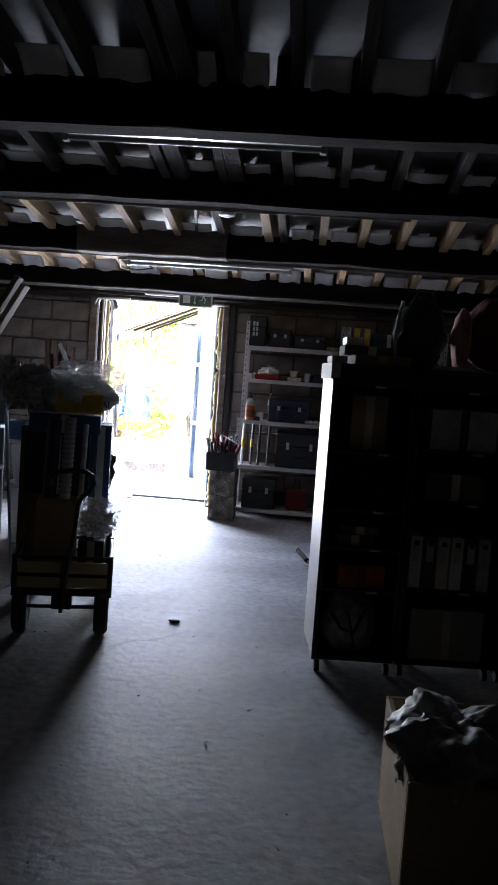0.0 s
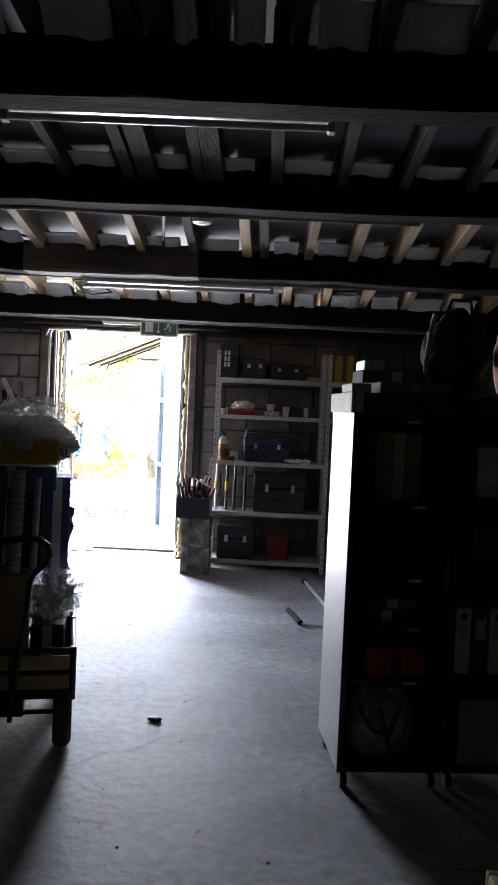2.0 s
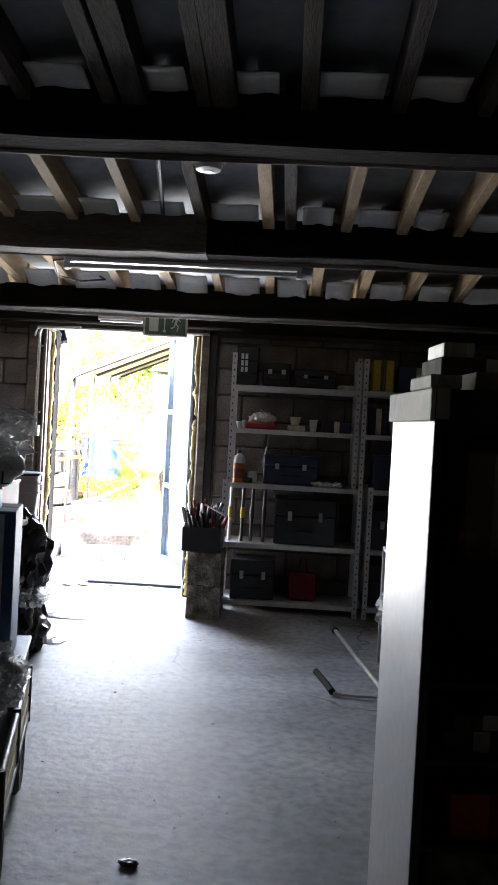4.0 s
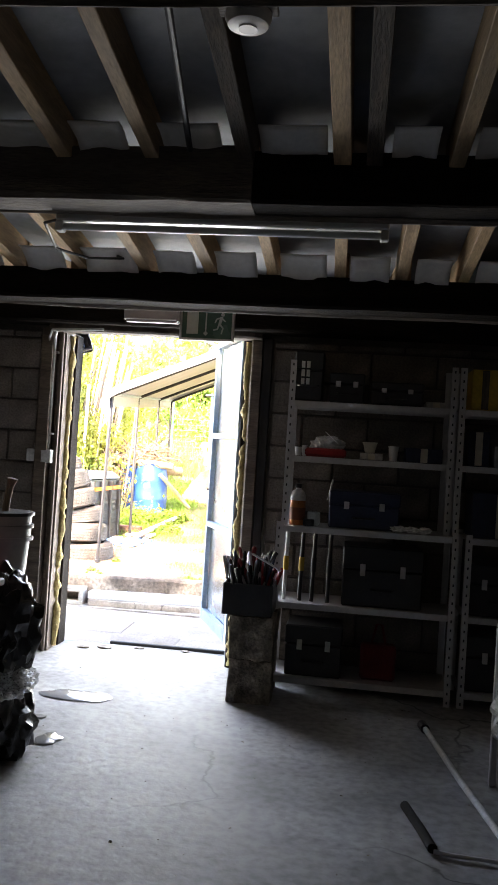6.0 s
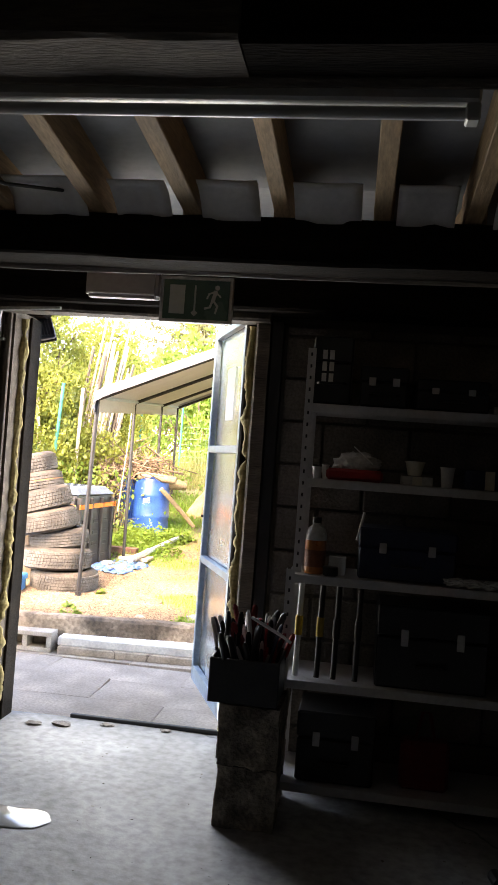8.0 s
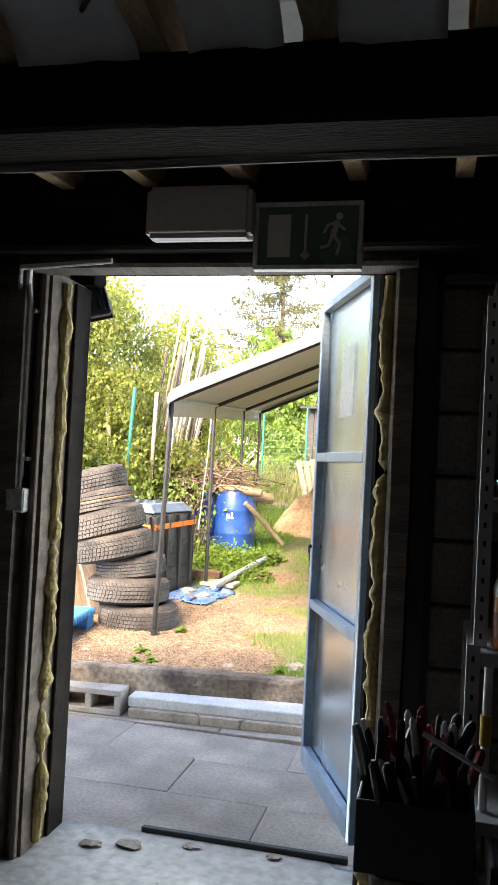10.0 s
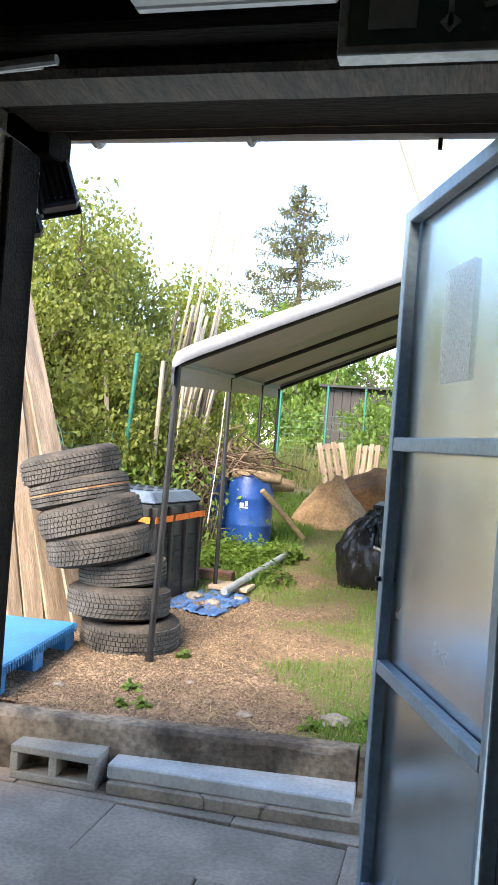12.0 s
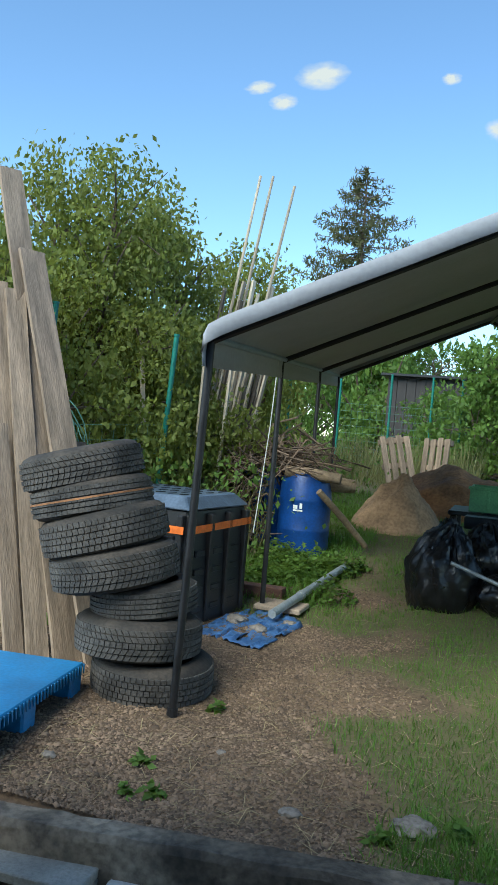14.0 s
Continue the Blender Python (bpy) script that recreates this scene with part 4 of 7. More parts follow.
case((0.70, 8.17, 0.948), (1.10, 8.45, 1.16), "navy", "large dark blue toolbox on the shelf", "toolbox", True, "toolbox")
solo("lever", rod(B(), (0.69, 8.20, 1.1), (0.715, 8.2, 1.22), 0.006), M["offwhite"], "thin metal lever leaning on the toolbox", "lever", smooth=True)
for i, (x, r) in enumerate(((1.10, 0.2), (1.17, -0.3), (1.24, 0.1))):
    solo("paper_scrap", lump((0.045, 0.03, 0.018), 40 + i, 0.5, 3, 3), M["white"], "crumpled white packaging on the shelf edge", "paper", Matrix.Translation((x, 8.16, 0.965)) @ Matrix.Rotation(r, 4, "Z"), False, "paper scraps")
carton((1.5, 8.16, 0.947), (1.8, 8.42, 1.2), "navy", "dark box in the corner")
solo("white_canister", lathe(B(), [(0.05, 0), (0.055, 0.01), (0.055, 0.2), (0.03, 0.23), (0.03, 0.25)], 24), M["offwhite"], "white plastic canister on the shelf", "canister", Matrix.Translation((1.9, 8.2, 0.947)), True)
# lower shelves
for i, (x, mt) in enumerate(((0.47, "white"), (0.56, "blackplastic"), (0.63, "blackplastic"), (0.72, "darkmetal"))):
    t = thing("long_handle_tool", "long tool with a yellow grip stored upright", "tool", Matrix.Translation((x, 8.2, 0.512)))
    part("shaft", rod(B(), (0, 0, 0), (0.004, 0.02, 0.40), 0.012, seg=10), M[mt], t, smooth=True)
    part("grip", rod(B(), (0.001, 0.008, 0.17), (0.002, 0.012, 0.25), 0.016, seg=10), M["yellow"] if i < 2 else M["black"], t, "yellow grip" if i < 2 else "", True)
case((0.80, 8.16, 0.512), (1.25, 8.45, 0.85), "blackplastic", "big black machine case on the lower shelf")
case((0.50, 8.16, 0.092), (0.82, 8.45, 0.38), "blackplastic", "black case with a chrome handle on the bottom shelf")
rb = thing("cloth_bag", "dark red cloth carrier bag on the bottom shelf", "bag", Matrix.Translation((1.03, 8.25, 0.092)))
part("bag_body", bbox((-0.1, -0.05, 0), (0.1, 0.05, 0.2), 0.015), M["redfab"], rb)
part("bag_handle", tube(B(), [(-0.04, 0, 0.198), (-0.015, 0, 0.31), (0.015, 0, 0.31), (0.04, 0, 0.198)], 0.007, 6), M["redfab"], rb)
case((1.5, 8.16, 0.512), (1.85, 8.45, 0.8), "darkmetal", "dark case in the corner")
case((1.5, 8.16, 0.092), (1.95, 8.45, 0.4), "blackplastic", "black case in the corner")

# bin of hand tools on the pier
bn = thing("tool_bin", "black plastic bin crammed with hand tools on the pier", "bin", Matrix.Translation((0.30, 7.98, 0.469)))
for lo, hi in (((-0.135, -0.15, 0), (0.135, -0.14, 0.17)), ((-0.135, 0.14, 0), (0.135, 0.15, 0.17)), ((-0.135, -0.1395, 0), (-0.125, 0.1395, 0.17)), ((0.125, -0.1395, 0), (0.135, 0.1395, 0.17)), ((-0.1245, -0.1395, 0.001), (0.1245, 0.1395, 0.01))):
    part("bin_wall", bbox(lo, hi, 0.003), M["blackplastic"], bn)
rng = np.random.default_rng(14)
grips = ["redfab", "rubbergrip", "black", "red", "steel", "offwhite", "navy", "rubbergrip", "black", "darkmetal"]
for i in range(60):
    x, y = rng.uniform(-0.10, 0.10), rng.uniform(-0.11, 0.11)
    h = rng.uniform(0.17, 0.34) * (1 - 0.9 * abs(x) - 0.5 * abs(y))
    dx, dy = rng.normal(0, 0.045), rng.normal(0, 0.045)
    t = thing("hand_tool", "hand tool with a coloured grip sticking out of a bin", "tool", Matrix.Translation((0.30 + x, 7.98 + y, 0.48)), "tools in the bin")
    part("shank", rod(B(), (0, 0, 0), (dx * 0.7, dy * 0.7, h * 0.7), 0.006, seg=8), M["darkmetal"], t)
    r = rng.uniform(0.007, 0.014)
    part("grip", tube(B(), [(dx * 0.6, dy * 0.6, h * 0.62), (dx * 0.75, dy * 0.75, h * 0.8), (dx, dy, h), (dx * 1.05, dy * 1.05, h + 0.012)], [r * 0.8, r * 1.1, r, r * 0.4], 8), M[grips[i % 10]], t, smooth=True)
solo("bar_clamp", tube(B(), [(0.31, 7.86, 0.80), (0.44, 7.84, 0.74), (0.47, 7.84, 0.72)], 0.007, 6), M["steel"], "steel bar lying on the hand tools", "bar", smooth=True)

# ---- metal table, wrapped box, rod with crank ----
tb = thing("metal_table", "low grey metal trolley table with a lower shelf", "table", Matrix.Translation((1.46, 6.25, 0)))
part("tabletop", bbox((0, 0, 0.665), (0.6, 0.80, 0.69), 0.004), M["steel"], tb)
part("lower_shelf", bbox((0.005, 0.005, 0.23), (0.595, 0.795, 0.25), 0.003), M["steel"], tb)
for x in (0.0, 0.57):
    for y in (0.0, 0.77):
        part("leg", bbox((x, y, 0), (x + 0.028, y + 0.028, 0.6645), 0.003), M["steel"], tb)
gb = thing("parts_box", "green plastic parts box on the metal table", "box", Matrix.Translation((1.54, 6.95, 0.6905)))
part("box_body", bbox((-0.06, -0.09, 0), (0.1, 0.09, 0.09), 0.006), M["greenplastic"], gb)
part("box_label", bbox((-0.04, -0.0925, 0.03), (0.02, -0.0905, 0.06), 0.0005), M["white"], gb)
for x in (-0.03, 0.03):
    part("white_cap", lathe(B(), [(0.012, 0.0905), (0.012, 0.13), (0.001, 0.133)], 14, Matrix.Translation((x, 0, 0))), M["white"], gb, smooth=True)
wr = thing("wrapped_package", "package loosely wrapped in clear plastic film", "package", Matrix.Translation((1.66, 6.72, 0.2505)))
part("contents", bbox((-0.16, -0.22, 0.0), (0.2, 0.22, 0.14), 0.01), M["greybag"], wr)
part("film", crumple((0.25, 0.30, 0.16), 22, 0.07), M["clearbag"], wr, "crinkled clear film", True, Matrix.Translation((0.02, 0, 0.12)))
cr = thing("crank_rod", "long pale rod with a bent black-gripped end on the floor", "rod")
part("rod_tube", tube(B(), [(1.25, 7.62, 0.03), (1.34, 6.97, 0.022), (1.44, 6.33, 0.018)], 0.014, 10), M["offwhite"], cr, smooth=True)
part("bent_end", tube(B(), [(1.44, 6.325, 0.018), (1.42, 6.30, 0.016), (1.22, 6.32, 0.013), (1.16, 6.335, 0.013)], 0.008, 8), M["steel"], cr, smooth=True)
part("grip", tube(B(), [(1.155, 6.34, 0.02), (1.13, 6.47, 0.022), (1.085, 6.68, 0.02)], 0.018, 10), M["rubbergrip"], cr, "black rubber grip", True)
part("coupling", rod(B(), (1.24, 7.68, 0.03), (1.25, 7.61, 0.03), 0.024), M["black"], cr)

# ---- open black cabinets with their contents ----
def open_cabinet(x0, x1, y0, y1, z0, z1, shelves, label, left_pale):
    t = thing("cabinet", label, "cabinet", Matrix.Translation((x0, y0, z0)), "open cabinets")
    W_, D_, H_ = x1 - x0, y1 - y0, z1 - z0
    part("side_panel", bbox((0, 0, 0), (0.018, D_, H_), 0.003), M["greypaint" if left_pale else "darkmetal"], t, "pale sheet-metal side" if left_pale else "")
    part("side_panel", bbox((W_ - 0.018, 0, 0), (W_, D_, H_), 0.003), M["darkmetal"], t)
    part("back_panel", bbox((0.0185, D_ - 0.012, 0), (W_ - 0.0185, D_, H_), 0.002), M["darkmetal"], t)
    part("front_edge", bbox((0.0, -0.006, 0), (0.022, -0.0005, H_), 0.001), M["darkmetal"], t)
    part("top_panel", bbox((0.0185, 0, H_ - 0.02), (W_ - 0.0185, D_ - 0.0125, H_), 0.002), M["darkmetal"], t)
    part("plinth", bbox((0.0185, 0.0, 0.0), (W_ - 0.0185, D_ - 0.0125, 0.02), 0.002), M["darkmetal"], t)
    part("drawer_front", bbox((0.0225, -0.012, H_ - 0.10), (W_ - 0.005, -0.0005, H_ - 0.003), 0.003), M["navy"], t, "dark blue drawer front")
    part("card_holder", bbox((W_ * 0.5, -0.016, H_ - 0.105), (W_ * 0.5 + 0.05, -0.0125, H_ - 0.095), 0.001), M["offwhite"], t)
    for z in shelves:
        s = part("shelf_board", bbox((0.0185, 0.006, z - z0 - 0.01), (W_ - 0.0185, D_ - 0.0125, z - z0 + 0.008), 0.002), M["darkmetal"], t)
        part("card_holder", bbox((W_ * 0.6, 0.0, z - z0 - 0.006), (W_ * 0.6 + 0.05, 0.0055, z - z0 + 0.004), 0.001), M["offwhite"], t)
    for x in (0.03, W_ - 0.03):
        for y in (0.03, D_ - 0.03):
            w = part("castor", rod(B(), (x - 0.012, y, -z0 + 0.028), (x + 0.012, y, -z0 + 0.028), 0.028, seg=16), M["black"], t, smooth=True)
            part("castor_fork", bbox((x - 0.018, y - 0.012, -z0 + 0.057), (x + 0.018, y + 0.012, -0.0005), 0.002), M["steel"], w)
    return t


_before = set(scene.objects)
open_cabinet(1.14, 1.53, 4.0, 4.43, 0.065, 1.46, (1.05, 0.78, 0.60, 0.40), "open black steel cabinet with pale sides full of odds and ends", True)
open_cabinet(1.535, 2.0, 4.0, 4.43, 0.065, 1.46, (1.08, 0.84, 0.42), "open black steel cabinet holding folders and boxes", False)
open_cabinet(2.005, 2.5, 4.0, 4.43, 0.065, 1.46, (1.08, 0.74, 0.42), "open black steel cabinet at the end of the row", False)
carton((1.25, 4.08, 1.059), (1.42, 4.3, 1.32), "cardboard", "brown cardboard box in the cabinet")
for i in range(4):
    solo("glass_jar", lathe(B(), [(0.025, 0), (0.027, 0.01), (0.027, 0.05), (0.02, 0.055)], 16), M["navy"], "small dark jar in the cabinet", "jar", Matrix.Translation((1.20, 4.07 + i * 0.07, 1.059)), True, "jars")
carton((1.22, 4.05, 0.609), (1.40, 4.3, 0.66), "navy", "dark flat box in the cabinet")
carton((1.24, 4.05, 0.662), (1.42, 4.3, 0.70), "boarddark", "flat brown box in the cabinet")
carton((1.24, 4.03, 0.41), (1.46, 4.3, 0.52), "red", "red box in the cabinet", stripe="redfab")
cbag = thing("carrier_bag", "stuffed pale carrier bag with dark print in the cabinet", "bag", Matrix.Translation((1.32, 4.15, 0.086)))
bm = lump((0.13, 0.12, 0.15), 33, 0.16, 5, 1.5, 0.85)
for v in bm.verts:
    v.co += v.co.normalized() * 0.016 * abs(noise.noise(Vector((v.co.x * 14, v.co.y * 14, v.co.z * 5))))
part("bag_body", bm, M["greybag"], cbag, "", True, Matrix.Translation((0, 0, 0.13)))
part("bag_handle", tube(B(), [(-0.10, -0.10, 0.20), (-0.05, -0.135, 0.13), (0.01, -0.14, 0.11), (0.06, -0.12, 0.22)], 0.008, 6), M["black"], cbag, "dark cloth handle", True)
part("bag_handle", tube(B(), [(-0.02, -0.125, 0.21), (0.0, -0.145, 0.12), (0.02, -0.14, 0.04)], 0.006, 6), M["black"], cbag, "dark cloth handle", True)
carton((1.62, 4.03, 1.09), (1.93, 4.3, 1.28), "offwhite", "pale printed carton in the cabinet", stripe="navy")
carton((1.62, 4.04, 0.85), (1.90, 4.3, 0.98), "boarddark", "dim brown box in the cabinet")
for i, (x, mt) in enumerate(((1.57, "white"), (1.635, "boarddark"), (1.70, "cream"), (1.765, "white"), (1.83, "navy"), (1.895, "offwhite"))):
    t = thing("lever_folder", "upright office folder with a spine label", "folder", Matrix.Translation((x, 4.03, 0.429)), "office folders")
    part("spine", bbox((0, 0, 0), (0.058, 0.27, 0.25), 0.003), M[mt], t)
    part("spine_label", bbox((0.012, -0.0022, 0.13), (0.046, -0.0004, 0.22), 0.0005), M["offwhite"], t)
    part("finger_ring", bbox((0.018, -0.004, 0.205), (0.04, -0.0025, 0.228), 0.0005), M["black"], t)
carton((1.60, 4.03, 0.086), (1.95, 4.34, 0.33), "greypaint", "grey plastic box at the cabinet's foot")
# on top
carton((1.128, 4.0, 1.4605), (1.20, 4.20, 1.492), "cream", "small cream carton on the cabinet", "box", stripe="offwhite")
t = thing("cream_cover", "folded cream card over the cabinet's edge", "card", Matrix.Translation((1.14, 4.0, 1.46)))

part("card_side", bbox((-0.012, -0.01, -0.075), (-0.001, 0.43, -0.0), 0.002), M["cream"], t)
part("card_front", bbox((-0.0005, -0.016, -0.07), (0.03, -0.0125, -0.0), 0.001), M["cream"], t)
carton((1.24, 4.03, 1.461), (1.50, 4.32, 1.505), "cardboard", "flat brown carton on the cabinet", stripe="yellow")
carton((1.21, 4.22, 1.506), (1.48, 4.42, 1.555), "boarddark", "flat dim carton in a stack on the cabinet")
carton((1.22, 4.24, 1.556), (1.30, 4.40, 1.595), "white", "small white carton on a stack of boxes")
gbag = thing("green_bag", "dark green cloth bag slumped on the cabinets", "bag", Matrix.Translation((1.56, 4.18, 1.462)))
bm = lump((0.125, 0.12, 0.17), 12, 0.18, 4, 1.8, 0.95)
part("bag_body", bm, M["green"], gbag, "", True, Matrix.Translation((0, 0, 0.16)))
part("bag_trim", tube(B(), [(-0.115, -0.06, 0.03), (-0.128, -0.05, 0.12), (-0.118, -0.05, 0.24), (-0.10, -0.04, 0.31)], 0.010, 6), M["offwhite"], gbag, "pale piping", True)
part("bag_handle", tube(B(), [(-0.05, -0.02, 0.31), (-0.03, -0.02, 0.37), (0.04, -0.02, 0.37), (0.06, -0.02, 0.30)], 0.008, 6), M["black"], gbag)
solo("red_blanket", lump((0.22, 0.16, 0.19), 17, 0.15, 4, 1.6, 0.95), M["redfab"], "dark red folded blanket on the cabinets", "blanket", Matrix.Translation((1.98, 4.2, 1.645)), True)
solo("pink_towel", lump((0.04, 0.10, 0.15), 19, 0.2, 3, 1.8, 0.95), M["pink"], "pink towel hanging by the red blanket", "towel", Matrix.Translation((1.745, 4.12, 1.61)), True)
carton((1.60, 4.03, 1.4605), (1.80, 4.07, 1.478), "offwhite", "flat pale carton on the cabinet")

# the row of cabinets stands a little askew
_turn = Matrix.Translation((1.14, 4.43, 0)) @ Matrix.Rotation(radians(5), 4, "Z") @ Matrix.Translation((-1.14, -4.43, 0))
for ob in scene.objects:
    if ob not in _before and ob.parent is None:
        ob.matrix_basis = _turn @ ob.matrix_basis

# box of rags near the start
rg = thing("crate_of_rags", "open brown wooden crate heaped with grey rags", "crate", Matrix.Translation((1.72, 2.55, 0)))
for lo, hi in (((-0.32, -0.30, 0), (0.42, -0.28, 0.36)), ((-0.32, 0.28, 0), (0.42, 0.30, 0.36)), ((-0.32, -0.2795, 0), (-0.30, 0.2795, 0.36)), ((0.40, -0.2795, 0), (0.42, 0.2795, 0.36)), ((-0.2995, -0.2795, 0.002), (0.3995, 0.2795, 0.02))):
    part("crate_wall", bbox(lo, hi, 0.004), M["cardboard"], rg)
part("rag", lump((0.16, 0.18, 0.13), 51, 0.45, 5, 1.9), M["greybag"], rg, "grey crumpled rag", True, Matrix.Translation((-0.17, -0.08, 0.36)))
part("rag", lump((0.18, 0.2, 0.12), 52, 0.45, 5, 1.9), M["cardboard"], rg, "brown cloth", True, Matrix.Translation((0.14, 0.05, 0.36)))
part("rag", lump((0.16, 0.2, 0.13), 53, 0.45, 5, 1.9), M["navy"], rg, "dark cloth", True, Matrix.Translation((-0.02, 0.0, 0.26)))

# ---- garden cart with its load ----
_before = set(scene.objects)
ct = thing("garden_cart", "black garden cart with slatted wooden sides", "cart", Matrix.Translation((-0.11, 4.22, 0)))
CWX, CLY = 0.235, 0.95
part("bed", bbox((-CWX, 0.0, 0.205), (CWX, CLY, 0.225), 0.003), M["black"], ct)
for y in (0.0, CLY):
    for z in (0.235, 0.31, 0.40):
        part("end_rail", rod(B(), (-CWX, y, z), (CWX, y, z), 0.011), M["black"], ct, smooth=True)
for x in (-CWX, CWX):
    for z in (0.235, 0.40):
        part("side_rail", rod(B(), (x, 0, z), (x, CLY, z), 0.011), M["black"], ct, smooth=True)
    for y in (0.0, CLY / 2, CLY):
        part("corner_post", rod(B(), (x, y, 0.205), (x, y, 0.415), 0.013), M["black"], ct, smooth=True)
for z in (0.247, 0.322):
    for x0, x1 in ((-CWX + 0.014, -0.012), (0.012, CWX - 0.014)):
        part("end_slat", bbox((x0, -0.010, z), (x1, 0.006, z + 0.058), 0.003), M["plywood"], ct, "pale varnished slat")
    for y0, y1 in ((0.015, CLY / 2 - 0.015), (CLY / 2 + 0.015, CLY - 0.015)):
        part("side_slat", bbox((CWX - 0.006, y0, z), (CWX + 0.006, y1, z + 0.058), 0.003), M["plywood"], ct, "pale varnished slat")
part("front_axle", rod(B(), (-0.20, 0.06, 0.135), (0.20, 0.06, 0.135), 0.010), M["black"], ct)
part("rear_axle", rod(B(), (-0.20, 0.80, 0.135), (0.20, 0.80, 0.135), 0.010), M["black"], ct)
part("turntable", bbox((-0.05, 0.0, 0.136), (0.05, 0.12, 0.2045), 0.005), M["black"], ct)
for x in (-0.20, 0.20):
    for y in (0.06, 0.80):
        w = part("wheel", lathe(B(), [(0.03, -0.02), (0.085, -0.025), (0.087, 0.0), (0.085, 0.025), (0.03, 0.02)], 28), M["black"], ct, m=Matrix.Translation((x, y, 0.135)) @ Matrix.Rotation(math.pi / 2, 4, "Y"), smooth=True)
        part("tyre", lathe(B(), [(0.086, -0.03), (0.115, -0.036), (0.132, -0.022), (0.135, 0.0), (0.132, 0.022), (0.115, 0.036), (0.086, 0.03)], 32), M["rubber"], w, smooth=True)
hd = [(0.0, -0.02, 0.13), (0.01, -0.06, 0.25), (0.03, -0.07, 0.40), (0.05, -0.07, 0.55), (0.06, -0.07, 0.68), (0.075, -0.07, 0.72), (0.11, -0.07, 0.75), (0.13, -0.07, 0.785), (0.125, -0.07, 0.825), (0.09, -0.07, 0.85),
      (0.03, -0.07, 0.852), (-0.04, -0.07, 0.84), (-0.075, -0.07, 0.815), (-0.085, -0.07, 0.775)]
part("draw_bar", tube(B(), hd[:6], 0.011, 8), M["black"], ct, smooth=True)
part("handle_loop", tube(B(), hd[5:], 0.013, 8), M["black"], ct, "black loop handle", True)
# load
carton((-0.27, 4.30, 0.226), (-0.06, 4.62, 0.66), "cardboard", "tall brown cardboard box in the cart", rot=0.05, stripe="cardboard")
carton((-0.045, 4.42, 0.226), (0.09, 4.7, 0.45), "navy", "dark open box in the cart", rot=-0.04)
t = thing("tote_tray", "dark plastic crate at the edge of the cart", "crate", Matrix.Translation((0.04, 4.95, 0.226)))
part("crate_body", bbox((-0.10, -0.17, 0), (0.085, 0.16, 0.30), 0.01), M["boarddark"], t)
part("crate_rim", bbox((-0.108, -0.178, 0.3005), (0.093, 0.168, 0.315), 0.004), M["black"], t)
solo("carrier_bag", crumple((0.12, 0.14, 0.10), 81, 0.06), M["clearbag"], "clear crinkled bag in the cart", "bag", Matrix.Translation((0.03, 4.60, 0.53)), True)
carton((-0.36, 4.55, 0.662), (-0.02, 4.9, 1.0), "navy", "dark box stacked in the cart load")
carton((-0.34, 4.50, 1.001), (0.03, 4.86, 1.10), "bluecard", "blue printed carton in the cart load", stripe="white")
carton((-0.02, 4.72, 0.546), (0.09, 4.98, 1.04), "bluecard", "upright blue carton in the cart load", stripe="white")
sk = thing("feed_sack", "white and yellow printed plastic sack on the load", "sack", Matrix.Translation((-0.10, 4.62, 1.101)))
part("sack_body", lump((0.21, 0.17, 0.11), 23, 0.16, 4, 1.8, 0.85), M["offwhite"], sk, "", True, Matrix.Translation((0, 0, 0.10)))
part("yellow_panel", bbox((-0.10, -0.17, 0.01), (0.14, -0.150, 0.12), 0.012), M["yellow"], sk, "yellow printed panel")
part("film_wrap", crumple((0.20, 0.17, 0.09), 27, 0.06), M["clearbag"], sk, "crinkled clear film", True, Matrix.Translation((0.03, 0, 0.185)))
me = text_mesh("AL", 0.055, M["navy"])
ob = new("lettering", me)
ob.parent = sk
ob.matrix_basis = Matrix.Translation((0.125, -0.158, 0.045)) @ Matrix.Rotation(math.pi / 2, 4, "X") @ Matrix.Rotation(0.25, 4, "Y")
solo("carrier_bag", crumple((0.15, 0.14, 0.12), 84, 0.07), M["greybag"], "pale printed carrier bag on the cart load", "bag", Matrix.Translation((-0.32, 4.62, 1.20)), True)
solo("carrier_bag", crumple((0.07, 0.07, 0.09), 86, 0.05), M["offwhite"], "white crumpled plastic bag on the cart load", "bag", Matrix.Translation((-0.46, 4.62, 1.28)), True)
for i, (x, z, mt, r) in enumerate(((-0.13, 1.09, "greypaint", 0.028), (-0.21, 1.08, "navy", 0.035), (-0.05, 1.06, "offwhite", 0.014))):
    tt = thing("cardboard_tube" if i else "flex_hose", ("ribbed grey hose" if not i else "dark rolled tube" if i == 1 else "pale thin tube") + " standing in the cart", "tube", Matrix.Translation((x, 4.40, 0.67)))
    part("tube_wall", rod(B(), (0, 0, 0), (0.01, 0.03, z - 0.67), r, seg=16), M[mt], tt, smooth=True)
    if not i:
        for k in range(16):
            f = 0.02 + k * 0.025
            part("rib", rod(B(), (0.01 * f / 0.42, 0.03 * f / 0.42, f), (0.01 * f / 0.42, 0.03 * f / 0.42, f + 0.008), r + 0.004, seg=16), M["offwhite"], tt)
for i in range(4):
    solo("wooden_peg", rod(B(), (-0.27 + i * 0.035, 5.0, 1.0), (-0.31 + i * 0.05, 5.0, 1.50 - 0.012 * i), 0.013, seg=8), mat("reddish stick", (0.34, 0.19, 0.15), 0.7), "reddish wooden stick standing in the load", "stick", smooth=True, group="sticks in the cart")
carton((-0.42, 4.92, 0.226), (-0.12, 5.14, 1.0), "boarddark", "tall dim carton at the back of the cart")
